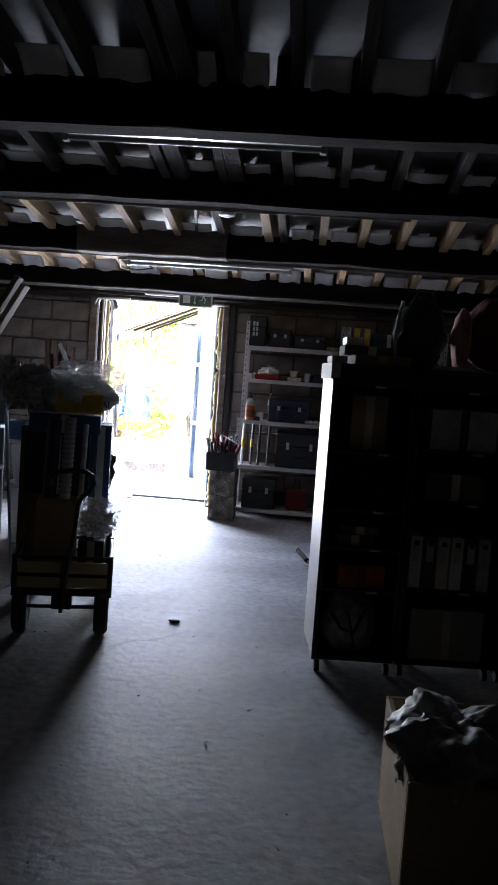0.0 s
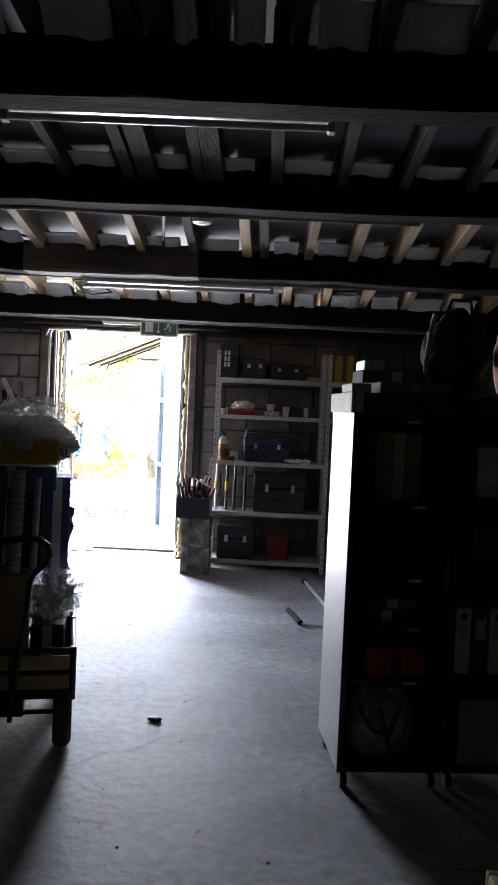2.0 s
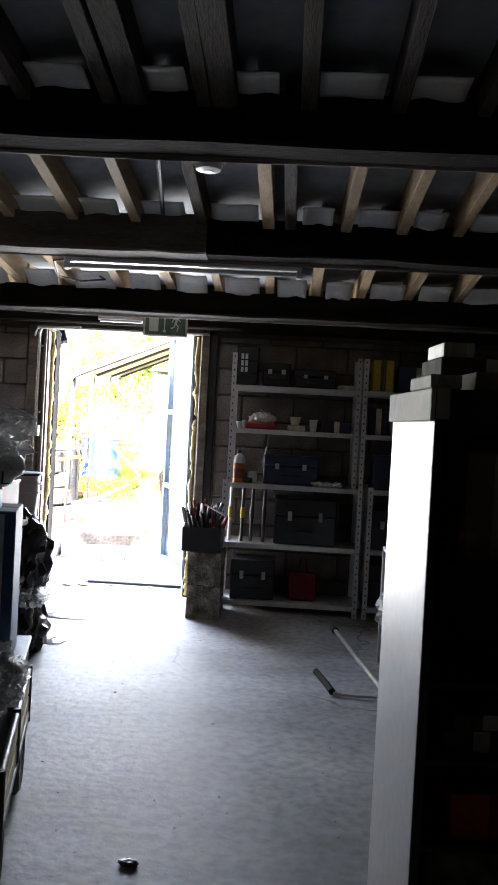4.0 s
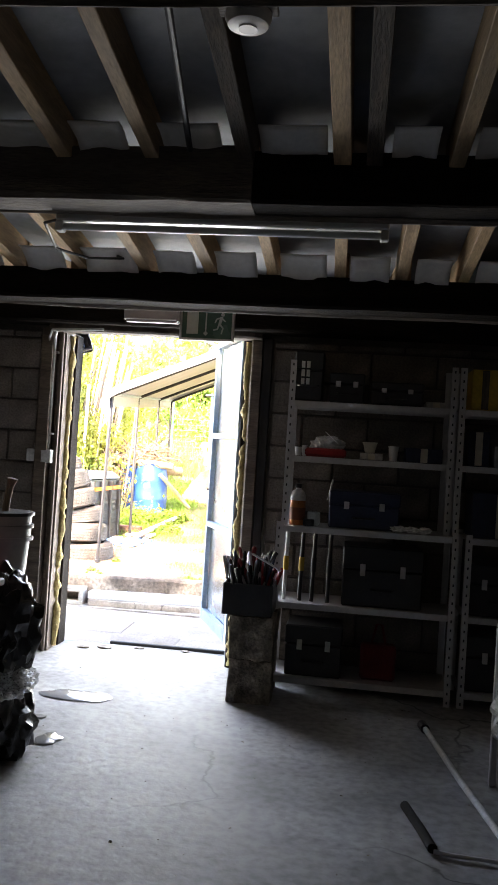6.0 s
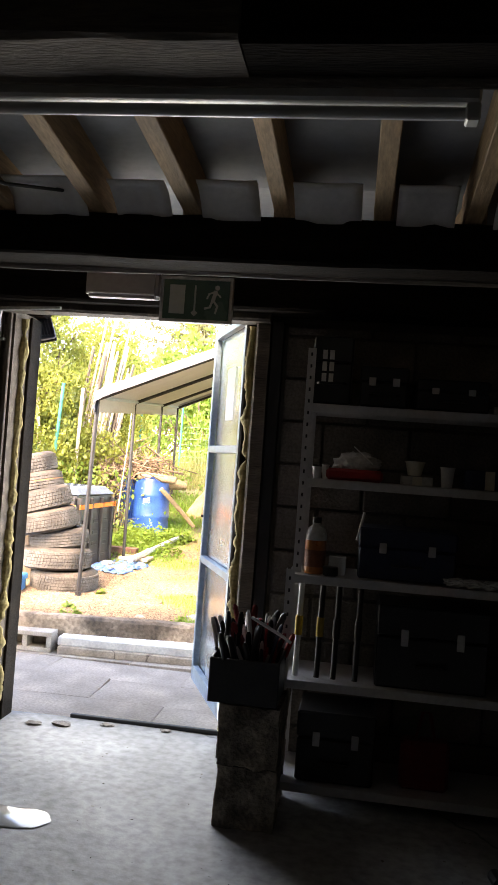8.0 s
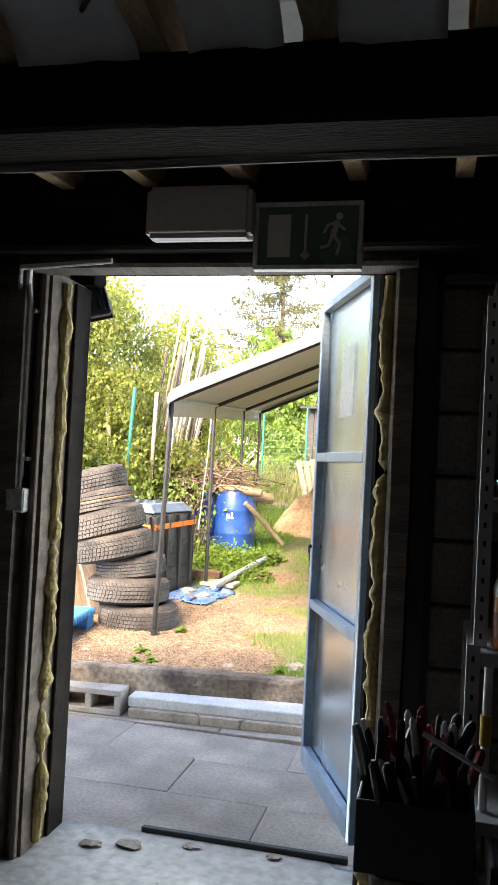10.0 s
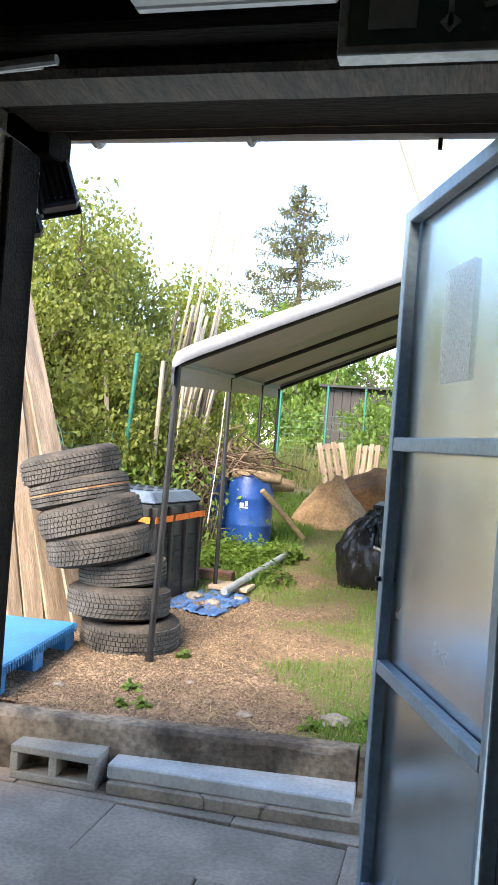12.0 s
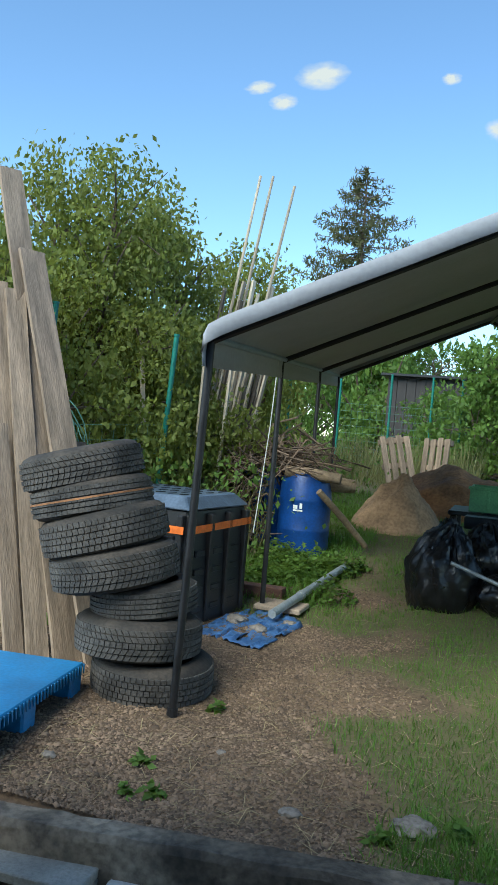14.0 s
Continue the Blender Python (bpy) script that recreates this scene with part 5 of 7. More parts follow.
solo("plastic_strip", bbox((-0.012, -0.006, 0), (0.012, 0.006, 0.22), 0.002), M["white"], "white plastic strip sticking out of the load", "strip", Matrix.Translation((-0.14, 4.95, 1.28)) @ Matrix.Rotation(-0.45, 4, "Y"))

# the cart stands a little askew, its tail towards the west wall
_turn = Matrix.Translation((0.10, 4.22, 0)) @ Matrix.Rotation(radians(13), 4, "Z") @ Matrix.Translation((-0.08, -4.22, 0))
for ob in scene.objects:
    if ob not in _before and ob.parent is None:
        ob.matrix_basis = _turn @ ob.matrix_basis

# ---- left side: ladder, timber, sacks, totes, buckets ----
ld = thing("stepladder", "grey aluminium stepladder folded against the clutter", "ladder", Matrix.Translation((-0.78, 4.72, 0)))
for y in (0.0, 0.38):
    part("rail", bbox((-0.02, y, 0), (0.02, y + 0.022, 1.3), 0.003), M["angle"], ld)
for k in range(5):
    part("step", bbox((-0.03, 0.0225, 0.2 + k * 0.25), (0.03, 0.3795, 0.225 + k * 0.25), 0.003), M["angle"], ld)
for y in (0.05, 0.33):
    part("back_leg", rod(B(), (0.03, y, 1.27), (0.13, y, 0.0), 0.011), M["angle"], ld)
for i, (p, q, mt) in enumerate((((-1.62, 4.86, 0.0), (-0.60, 4.90, 1.80), "board"), ((-1.70, 4.92, 0.0), (-0.66, 4.96, 1.85), "boarddark"))):
    plank_p, plank_q = Vector(p), Vector(q)
    solo("plank", bbox((-0.05, -0.015, 0), (0.05, 0.015, (plank_q - plank_p).length), 0.004), M[mt], ("pale" if not i else "dark") + " timber plank leaning by the cart", "plank", Matrix.Translation(plank_p) @ (plank_q - plank_p).to_track_quat("Z", "Y").to_matrix().to_4x4(), group="leaning planks")
rc = thing("red_cone", "bright red warning cone on the clutter", "cone", Matrix.Translation((-0.87, 4.95, 1.242)))
part("cone", lathe(B(), [(0.085, 0.012), (0.03, 0.17), (0.02, 0.185), (0.001, 0.188)], 4), mat("warning red", (0.75, 0.03, 0.02), 0.5), rc)
part("cone_base", bbox((-0.09, -0.09, 0), (0.09, 0.09, 0.011), 0.004), M["black"], rc)
carton((-1.15, 4.75, 0.0), (-0.825, 5.15, 0.62), "boarddark", "large dim carton under the clutter")
carton((-1.1, 4.78, 0.621), (-0.82, 5.13, 1.24), "navy", "dark carton stacked under the red cone")
solo("sack", crumple((0.16, 0.16, 0.17), 91, 0.06), M["offwhite"], "white plastic sack on a black box", "sack", Matrix.Translation((-0.55, 3.95, 0.47)), True, "white sacks")
solo("sack", crumple((0.12, 0.13, 0.10), 93, 0.05), mat("cream sack", (0.55, 0.52, 0.42), 0.7, bump=0.4), "cream sack lying on a white sack", "sack", Matrix.Translation((-0.60, 4.10, 0.68)), True, "white sacks")
carton((-0.78, 3.82, 0), (-0.42, 4.15, 0.35), "black", "black box on the floor")


def tote(x, y, z, w, d, h, rot, label):
    t = thing("storage_tote", label, "tote", Matrix.Translation((x, y, z)) @ Matrix.Rotation(rot, 4, "Z"), "stacked totes")
    bm = box(B(), (-w / 2, -d / 2, 0), (w / 2, d / 2, h - 0.03))
    for v in bm.verts:
        if v.co.z < 0.01:
            v.co.x *= 0.9
            v.co.y *= 0.9
    part("tub", bev(bm, 0.015, 2), M["tote"], t)
    part("tote_lid", bbox((-w / 2 - 0.012, -d / 2 - 0.012, h - 0.0295), (w / 2 + 0.012, d / 2 + 0.012, h), 0.006), M["offwhite"], t)
    part("contents", bbox((-w / 2 * 0.8, -d / 2 * 0.8, 0.01), (w / 2 * 0.8, d / 2 * 0.8, h * 0.7), 0.02), M["greypaint"], t)


tote(-0.84, 6.38, 0.0, 0.56, 0.46, 0.46, 0.04, "cloudy white storage tote at the bottom of a stack")
tote(-0.83, 6.37, 0.461, 0.54, 0.44, 0.32, -0.02, "cloudy white storage tote stacked on another")


def crate_box(x, y, z, w, d, h, mt, label):
    t = thing("plastic_crate", label, "crate", Matrix.Translation((x, y, z)))
    for lo, hi in (((-w / 2, -d / 2, 0), (w / 2, -d / 2 + 0.006, h)), ((-w / 2, d / 2 - 0.006, 0), (w / 2, d / 2, h)), ((-w / 2, -d / 2 + 0.0065, 0), (-w / 2 + 0.006, d / 2 - 0.0065, h)), ((w / 2 - 0.006, -d / 2 + 0.0065, 0), (w / 2, d / 2 - 0.0065, h)), ((-w / 2 + 0.0065, -d / 2 + 0.0065, 0.001), (w / 2 - 0.0065, d / 2 - 0.0065, 0.008))):
        part("crate_wall", bbox(lo, hi, 0.002), M[mt], t)
    for lo, hi in (((-w / 2 - 0.008, -d / 2 - 0.008, h - 0.012), (w / 2 + 0.008, -d / 2 - 0.0005, h)), ((w / 2 + 0.0005, -d / 2, h - 0.012), (w / 2 + 0.008, d / 2, h))):
        part("crate_lip", bbox(lo, hi, 0.002), M[mt], t)


crate_box(-0.79, 6.42, 0.782, 0.40, 0.28, 0.22, "red", "red plastic crate on the totes")
crate_box(-0.90, 6.19, 0.782, 0.42, 0.14, 0.14, "bluecard", "blue plastic crate on the totes")
solo("sack", crumple((0.19, 0.17, 0.17), 95, 0.05), M["greybag"], "translucent white sack on the crates", "sack", Matrix.Translation((-0.72, 6.30, 1.135)), True, "white sacks")
solo("bin_bag", crumple((0.10, 0.10, 0.10), 96, 0.04), M["bag"], "black bag knotted on the white sack", "bag", Matrix.Translation((-0.80, 6.32, 1.33)), True)
stand = case((-0.95, 6.8, 0.0), (-0.62, 7.15, 0.60), "blackplastic", "black upright box under the buckets")
for i, z in enumerate((0.601, 0.655)):
    bu = thing("bucket", "grey white plastic bucket nested in another", "bucket", Matrix.Translation((-0.735, 6.96, z)), "nested buckets")
    part("bucket_wall", lathe(B(), [(0.105, 0), (0.110, 0.004), (0.138, 0.36), (0.132, 0.36), (0.104, 0.01), (0.001, 0.01)], 30), M["greypaint"], bu, smooth=True)
    for zz in (0.29, 0.345):
        part("bucket_rim", lathe(B(), [(0.136, zz), (0.147, zz), (0.147, zz + 0.014), (0.136, zz + 0.014)], 30), M["black" if zz > 0.3 else "greypaint"], bu, smooth=True)
solo("wooden_stick", tube(B(), [(-0.76, 6.96, 0.70), (-0.71, 6.98, 1.12), (-0.70, 6.98, 1.16)], [0.016, 0.016, 0.024], 10), M["board"], "wooden tool handle standing in the bucket", "handle", smooth=True)
solo("bin_bag", crumple((0.13, 0.15, 0.24), 97, 0.06), M["bag"], "black plastic bag slung over the totes", "bag", Matrix.Translation((-0.60, 6.74, 0.555)), True)
solo("bin_bag", crumple((0.12, 0.14, 0.19), 98, 0.06), M["bag"], "black plastic bag on the floor by the totes", "bag", Matrix.Translation((-0.60, 6.78, 0.145)), True)
solo("clear_bag", crumple((0.10, 0.12, 0.07), 99, 0.05), M["clearbag"], "clear plastic bag on a black bag", "bag", Matrix.Translation((-0.56, 6.74, 0.33)), True)
solo("fire_brick", bbox((-1.24, 8.36, 0), (-1.16, 8.5, 0.22), 0.006), mat("rusty metal foot", (0.16, 0.06, 0.04), 0.8, bump=0.3), "rusty steel foot plate beside the door post", "bracket")

# ---- the yard: ground, paving, kerb ----
def ground_z(x, y):
    base = 0.135 + 0.014 * max(0, min(y, 60) - 11)
    k = max(0.0, min(1.0, (y - 13.4) / 1.0))
    return base + 0.075 * max(0, min(y, 20) - 13.8) * k


def bumpy_ground(x, y):
    z = ground_z(x, y)
    if y < 10.62:
        return z - 0.05
    return z + 0.018 * noise.noise(Vector((x * 1.1, y * 1.1, 2))) + 0.010 * noise.noise(Vector((x * 4, y * 4, 5)))


def kerb_y(x):
    return 10.58 + 0.13 * (x + 0.34)


def grassiness(x, y):
    """1 on turf, 0 on bare gravel and soil."""
    edge = -0.98 - 0.16 * (y - 11) + 0.25 * noise.noise(Vector((x * 0.9, y * 0.9, 11)))
    g = (x - edge) / 0.35
    if y > 13.6:
        g = max(g, 1.2 - 0.3 * abs(x + 2.0))
    if x < -2.7 and y > 12.6:
        g = max(g, 1.0)
    worn = math.exp(-((x + 0.45) / 0.55) ** 2) * (0.6 if 12.0 < y < 16 else 0.0)
    g -= 1.3 * worn + (0.22 if y < 14 else 0.1)
    g += 1.2 * noise.noise(Vector((x * 1.9, y * 1.9, 21))) - (0.05 if y > 12.1 else 0.0)
    return max(0.0, min(1.0, g))


def ground_material():
    m = mat("earth and gravel", (0.26, 0.17, 0.10), 0.95, var=0.45, scale=2.5, fine=45, bump=0.8, stain=0.2, dark=(0.17, 0.11, 0.065))
    t = m.node_tree
    N, L = t.nodes, t.links
    b = N["Principled BSDF"]
    at = N.new("ShaderNodeAttribute")
    at.attribute_name = "turf"
    mx = N.new("ShaderNodeMixRGB")
    mx.inputs[2].default_value = (0.12, 0.12, 0.045, 1)
    mul = N.new("ShaderNodeMath")
    mul.operation = "MULTIPLY"
    mul.inputs[1].default_value = 0.75
    L.new(at.outputs["Fac"], mul.inputs[0])
    L.new(mul.outputs[0], mx.inputs[0])
    L.new(b.inputs["Base Color"].links[0].from_socket, mx.inputs[1])
    L.new(mx.outputs[0], b.inputs["Base Color"])
    return m


def build_ground():
    gx = np.concatenate([np.linspace(-300, -8, 24), np.linspace(-7.6, 4.4, 110), np.linspace(5, 300, 24)])
    gy = np.concatenate([np.linspace(10.5, 20, 110), np.linspace(20.4, 40, 30), np.linspace(45, 600, 24)])
    verts = [(x, max(y, kerb_y(x) - 0.04) if y < 12 else y, bumpy_ground(x, y)) for y in gy for x in gx]
    nx, ny = len(gx), len(gy)
    faces = [(j * nx + i, j * nx + i + 1, (j + 1) * nx + i + 1, (j + 1) * nx + i) for j in range(ny - 1) for i in range(nx - 1)]
    me = raw_mesh("ground", verts, faces, ground_material(), True)
    a = me.attributes.new("turf", "FLOAT", "POINT")
    a.data.foreach_set("value", [grassiness(x, y) for y in gy for x in gx])
    return tagged(new("ground", me), "brown gravel yard with patchy grass", "ground", kind="structure")


build_ground()
solo("ground_rear", box(B(), (-300, -300, -0.5), (300, OUT, -0.12)), M["soil"], "bare earth round the shed", "ground", kind="structure")

rng = np.random.default_rng(11)
# loose chips on the bare ground
P = []
while len(P) < 80000:
    x, y = rng.uniform(-3.6, 0.6), 10.55 + 6.0 * rng.random() ** 1.7
    if y > kerb_y(x) and grassiness(x, y) < 0.3 + 0.3 * rng.random() and x < -0.75 - 0.1 * (y - 11) + 0.5 * rng.random() ** 2:
        P.append((x, y, bumpy_ground(x, y) + 0.002))
chip = ([(-0.5, -0.35, 0), (0.5, -0.3, 0), (0.45, 0.35, 0), (-0.5, 0.3, 0), (-0.3, -0.2, 0.3), (0.35, -0.15, 0.26), (0.25, 0.2, 0.3), (-0.3, 0.2, 0.24)],
        [(0, 1, 5, 4), (1, 2, 6, 5), (2, 3, 7, 6), (3, 0, 4, 7), (4, 5, 6, 7)])
me = strew("gravel", *chip, P, rng.gamma(2.0, 0.0030, len(P)) + 0.0036, M["chips"], rng, flat=True)
tagged(new("gravel", me), "brown gravel and bark chips", "gravel", kind="stuff")

# grass: bent blades
P, S = [], []
while len(P) < 120000:
    x, y = rng.uniform(-4.5, 2.2), 10.6 + 9.0 * rng.random() ** 1.8
    g = grassiness(x, y)
    if y > kerb_y(x) + 0.02 and rng.random() < g * g:
        P.append((x, y, bumpy_ground(x, y) - 0.004))
        tall = 1.0 + 1.3 * max(0, noise.noise(Vector((x * 1.3, y * 1.3, 40))))
        if x < -1.6 and y > 14:
            tall *= 2.0
        S.append(rng.uniform(0.022, 0.046) * tall)
blade_q = ([(-0.05, 0, 0), (0.05, 0, 0), (0.03, 0.14, 0.6), (-0.03, 0.14, 0.6), (0.006, 0.42, 0.98), (-0.006, 0.42, 0.98)], [(0, 1, 2, 3), (3, 2, 4, 5)])
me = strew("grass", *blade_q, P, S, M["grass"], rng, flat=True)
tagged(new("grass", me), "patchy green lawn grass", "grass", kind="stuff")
P, S = [], []
while len(P) < 6000:
    x, y = rng.uniform(-3.0, 1.8), 10.7 + 8.0 * rng.random() ** 1.4
    if y > kerb_y(x) + 0.05:
        P.append((x, y, bumpy_ground(x, y) + 0.006))
        S.append(rng.uniform(0.04, 0.13))
stalk = ([(-0.5, -0.018, 0), (0.5, -0.012, 0.02), (0.5, 0.012, 0.02), (-0.5, 0.018, 0)], [(0, 1, 2, 3)])
me = strew("straw", *stalk, P, S, M["straw"], rng, flat=True, lean=0.35)
tagged(new("straw", me), "dry cut grass stalks lying on the ground", "straw", kind="stuff")


def weed(x, y, size, seed, material="leafdark", n=26):
    r = np.random.default_rng(seed)
    a, d = r.uniform(0, math.tau, n), r.random(n) ** 0.6
    pos = np.stack([x + np.cos(a) * d * size * 0.4, y + np.sin(a) * d * size * 0.4, bumpy_ground(x, y) + 0.01 + size * 0.5 * (1 - d) * r.random(n)], -1)
    broad = ([(0, 0, 0), (0.4, 0.38, 0.1), (1, 0, -0.05), (0.4, -0.38, 0.1)], [(0, 1, 2, 3)])
    tagged(new("weed", strew("weed", *broad, pos, r.uniform(0.3, 0.55, n) * min(size, 0.11), M[material], r, flat=True, lean=1.6)), "small broad-leaved green weed in the gravel", "weed", kind="stuff")


for i, (x, y, s) in enumerate(((-1.40, 10.84, 0.10), (-1.50, 10.80, 0.08), (-1.55, 11.06, 0.09), (-1.5, 11.75, 0.09), (-0.35, 11.0, 0.14), (-0.15, 11.2, 0.12), (-0.6, 10.85, 0.10))):
    weed(x, y, s, 100 + i)
for i in range(16):
    r = random.Random(i)
    weed(r.uniform(-2.35, -1.5), r.uniform(14.3, 15.4), r.uniform(0.35, 0.6), 200 + i, "leafdark", 220)

# stones and a clod by the kerb
for i, (x, y, s) in enumerate(((-0.50, 10.98, 0.075), (-0.92, 10.92, 0.04), (-1.32, 11.32, 0.02), (-1.9, 10.95, 0.03), (-1.75, 13.2, 0.06), (-1.95, 13.35, 0.08), (-1.62, 13.5, 0.05))):
    solo("stone", lump((s, s * 0.8, s * 0.5), i + 3, 0.3, 3), M["stone"], "small rough brown stone on the gravel", "stone", Matrix.Translation((x, y, bumpy_ground(x, y) + s * 0.2)), True, "loose stones")

# paving slabs outside the door
pave = thing("paving", "worn grey paving slabs outside the shed door", "paving", kind="structure")
part("paving_bed", box(B(), (-12, OUT + 0.03, -0.2), (12, 10.62, -0.048)), M["mortar"], pave)
rng = np.random.default_rng(3)
slab_meshes = {}
for i in range(-5, 4):
    for j in range(4):
        w, d = 0.92, 0.43
        x = i * w - 0.33 + (j % 2) * 0.47
        y = OUT + 0.05 + j * d
        key = (i * 3 + j) % 5
        if key not in slab_meshes:
            bm = bbox((0.0015, 0.0015, -0.03), (w - 0.0015, d - 0.0015, 0.0), 0.003)
            for v in bm.verts:
                v.co += Vector((0.006 * noise.noise(v.co * 6 + Vector((key, 0, 0))), 0.006 * noise.noise(v.co * 6 + Vector((0, key, 3))), 0))
            slab_meshes[key] = to_mesh("paving_slab", bm, M["paving"])
        ob = new("paving_slab", slab_meshes[key])
        ob.matrix_basis = Matrix.Translation((x, y, -0.03)) @ Matrix.Rotation(rng.normal(0, 0.008), 4, "X") @ Matrix.Rotation(rng.normal(0, 0.006), 4, "Y")
        ob.parent = pave

# kerb wall, cracked near its right end
kerb = thing("kerb", "weathered mossy concrete kerb wall with a crack", "kerb", kind="structure")


def kerb_piece(x0, x1, seed):
    bm = B()
    n = max(6, int((x1 - x0) / 0.06))
    rings = []
    for i in range(n + 1):
        x = x0 + (x1 - x0) * i / n
        y = kerb_y(x)
        e = [0.012 * noise.noise(Vector((x * 5, seed + k, 0))) + 0.007 * noise.noise(Vector((x * 17, seed + k, 3))) for k in range(5)]
        rings.append([bm.verts.new(p) for p in ((x, y - 0.09, -0.06), (x, y - 0.085 + e[0] * 0.6, 0.08), (x, y - 0.08 + e[1] * 0.7, 0.185 + e[2]), (x, y - 0.062 + e[3] * 0.6, 0.205 + e[2] * 0.8),
                                               (x, y + 0.03 + e[4] * 0.8, 0.205 + e[3] * 0.8), (x, y + 0.045 + e[4], 0.18 + e[1]), (x, y + 0.06, -0.06))])
    for a, b in zip(rings, rings[1:]):
        for k in range(6):
            bm.faces.new((a[k], a[k + 1], b[k + 1], b[k]))
    bm.faces.new(rings[0]), bm.faces.new(rings[-1])
    return bm


part("kerb_length", kerb_piece(-6.0, -0.345, 1), M["kerb"], kerb, smooth=True)
part("kerb_length", kerb_piece(-0.333, 5.0, 9), M["kerb"], kerb, smooth=True)

# step: a white slab on a second slab, and a hollow block at its end
TILT_K = math.atan(0.13)
step = thing("step", "pale concrete slab step against the kerb", "step", Matrix.Translation((-0.83, 10.395, -0.03)) @ Matrix.Rotation(TILT_K * 0.35, 4, "Z"))
part("lower_slab", bbox((-0.49, -0.145, 0), (0.53, 0.10, 0.055), 0.006), M["paving"], step, "grey lower slab")
part("upper_slab", bbox((-0.50, -0.12, 0.0555), (0.495, 0.105, 0.115), 0.006), M["slab"], step, "white upper slab")


def hollow_block(m):
    """A hollow concrete block lying on its side, two cells open to the front."""
    t = thing("hollow_block", "hollow concrete building block lying on the paving", "block", m)
    L_, D_, H_ = 0.38, 0.2, 0.14
    xs = [0, 0.035, 0.172, 0.208, 0.345, L_]
    for x0, x1 in ((0, 0.035), (0.172, 0.208), (0.345, L_)):
        part("web", bbox((x0, 0.001, 0.032), (x1, D_ - 0.001, H_ - 0.032), 0.002), M["hollow"], t)
    part("face_shell", bbox((0, 0, 0), (L_, D_, 0.032), 0.004), M["hollow"], t)
    part("face_shell", bbox((0, 0, H_ - 0.032), (L_, D_, H_), 0.004), M["hollow"], t)
    part("back_web", bbox((0.036, D_ - 0.03, 0.033), (L_ - 0.036, D_ - 0.004, H_ - 0.033), 0.002), M["hollow"], t)
    return t


hollow_block(Matrix.Translation((-1.74, 10.215, -0.028)) @ Matrix.Rotation(0.03, 4, "Z"))


# ---- eaves: gutter, downpipe, floodlight ----
gutter = thing("gutter", "grey plastic roof gutter with brackets", "gutter", kind="structure")
bm = B()
GY, GZ = OUT + 0.31, HEAD + 0.2
prof = [(math.cos(a) * 0.05, math.sin(a) * 0.05) for a in np.linspace(math.pi, math.tau, 10)]
prof = prof + [(0.046 * math.cos(a), 0.046 * math.sin(a)) for a in np.linspace(math.tau, math.pi, 10)]
ra = [bm.verts.new((-2.4, GY + a, GZ + b)) for a, b in prof]
rb = [bm.verts.new((1.6, GY + a, GZ + b - 0.015)) for a, b in prof]
for k in range(len(prof)):
    bm.faces.new((ra[k], ra[(k + 1) % len(prof)], rb[(k + 1) % len(prof)], rb[k]))
part("channel", bm, M["pvc"], gutter, smooth=True)
for x in (-1.05, -0.62, 0.02):
    bm = B()
    tube(bm, [(x, GY + math.cos(a) * 0.056, GZ - 0.006 + math.sin(a) * 0.056) for a in np.linspace(math.pi, math.tau, 9)], 0.008, 6)
    part("bracket", bm, M["pvc"], gutter)
part("gutter_clip", rod(B(), (-0.14, GY, GZ - 0.05), (-0.14, GY, GZ - 0.085), 0.006), M["black"], gutter)
pole = thing("leaning_pole", "pale rust-flecked steel pole leaning beyond the door", "pole")
p0, p1 = Vector((0.725, 10.12, -0.03)), Vector((-0.70, 10.12, 3.62))
part("pole_tube", tube(B(), [p0, p0.lerp(p1, 0.35), p0.lerp(p1, 0.7), p1], 0.040, 18), M["pvcpale"], pole, smooth=True)
part("pole_collar", rod(B(), p0.lerp(p1, 0.80), p0.lerp(p1, 0.83), 0.047, seg=18), M["pvcpale"], pole, smooth=True)

flood = thing("floodlight", "black outdoor floodlight with cooling fins by the door", "floodlight", Matrix.Translation((DOOR_L - 0.075, OUT + 0.19, 2.05)) @ Matrix.Rotation(radians(-20), 4, "Y") @ Matrix.Rotation(radians(28), 4, "Z"))
part("lamp_body", bbox((-0.05, -0.022, -0.062), (0.045, 0.03, 0.06), 0.008), M["floodpaint"], flood)
for i in range(5):
    part("cooling_fin", bbox((-0.032 + i * 0.016, -0.034, -0.045), (-0.027 + i * 0.016, -0.0225, 0.045), 0.001), M["floodpaint"], flood)
part("bezel", bbox((-0.058, 0.0305, -0.07), (0.053, 0.042, 0.068), 0.004), M["blackplastic"], flood)
part("bracket_arm", bbox((-0.062, -0.012, -0.075), (-0.0505, 0.016, 0.03), 0.002), M["floodpaint"], flood)
part("sensor", bbox((-0.105, -0.03, -0.125), (-0.06, 0.02, -0.07), 0.01), M["blackplastic"], flood)
part("bracket_arm", bbox((-0.12, -0.015, -0.03), (-0.0625, 0.015, 0.03), 0.003), M["floodpaint"], flood)
solo("head_block", bbox((-1.28, OUT + 0.10, 2.10), (-1.075, OUT + 0.22, HEAD + 0.12), 0.004), M["darkbeam"], "dark timber packing block under the eave", "block", kind="structure")


# ---- carport ----
POSTS = [(-1.66, 11.60), (-1.92, 13.83), (-2.20, 16.20), (-2.45, 18.30)]


def eave_z(y):
    return 1.86 + 0.055 * (y - 11.65)


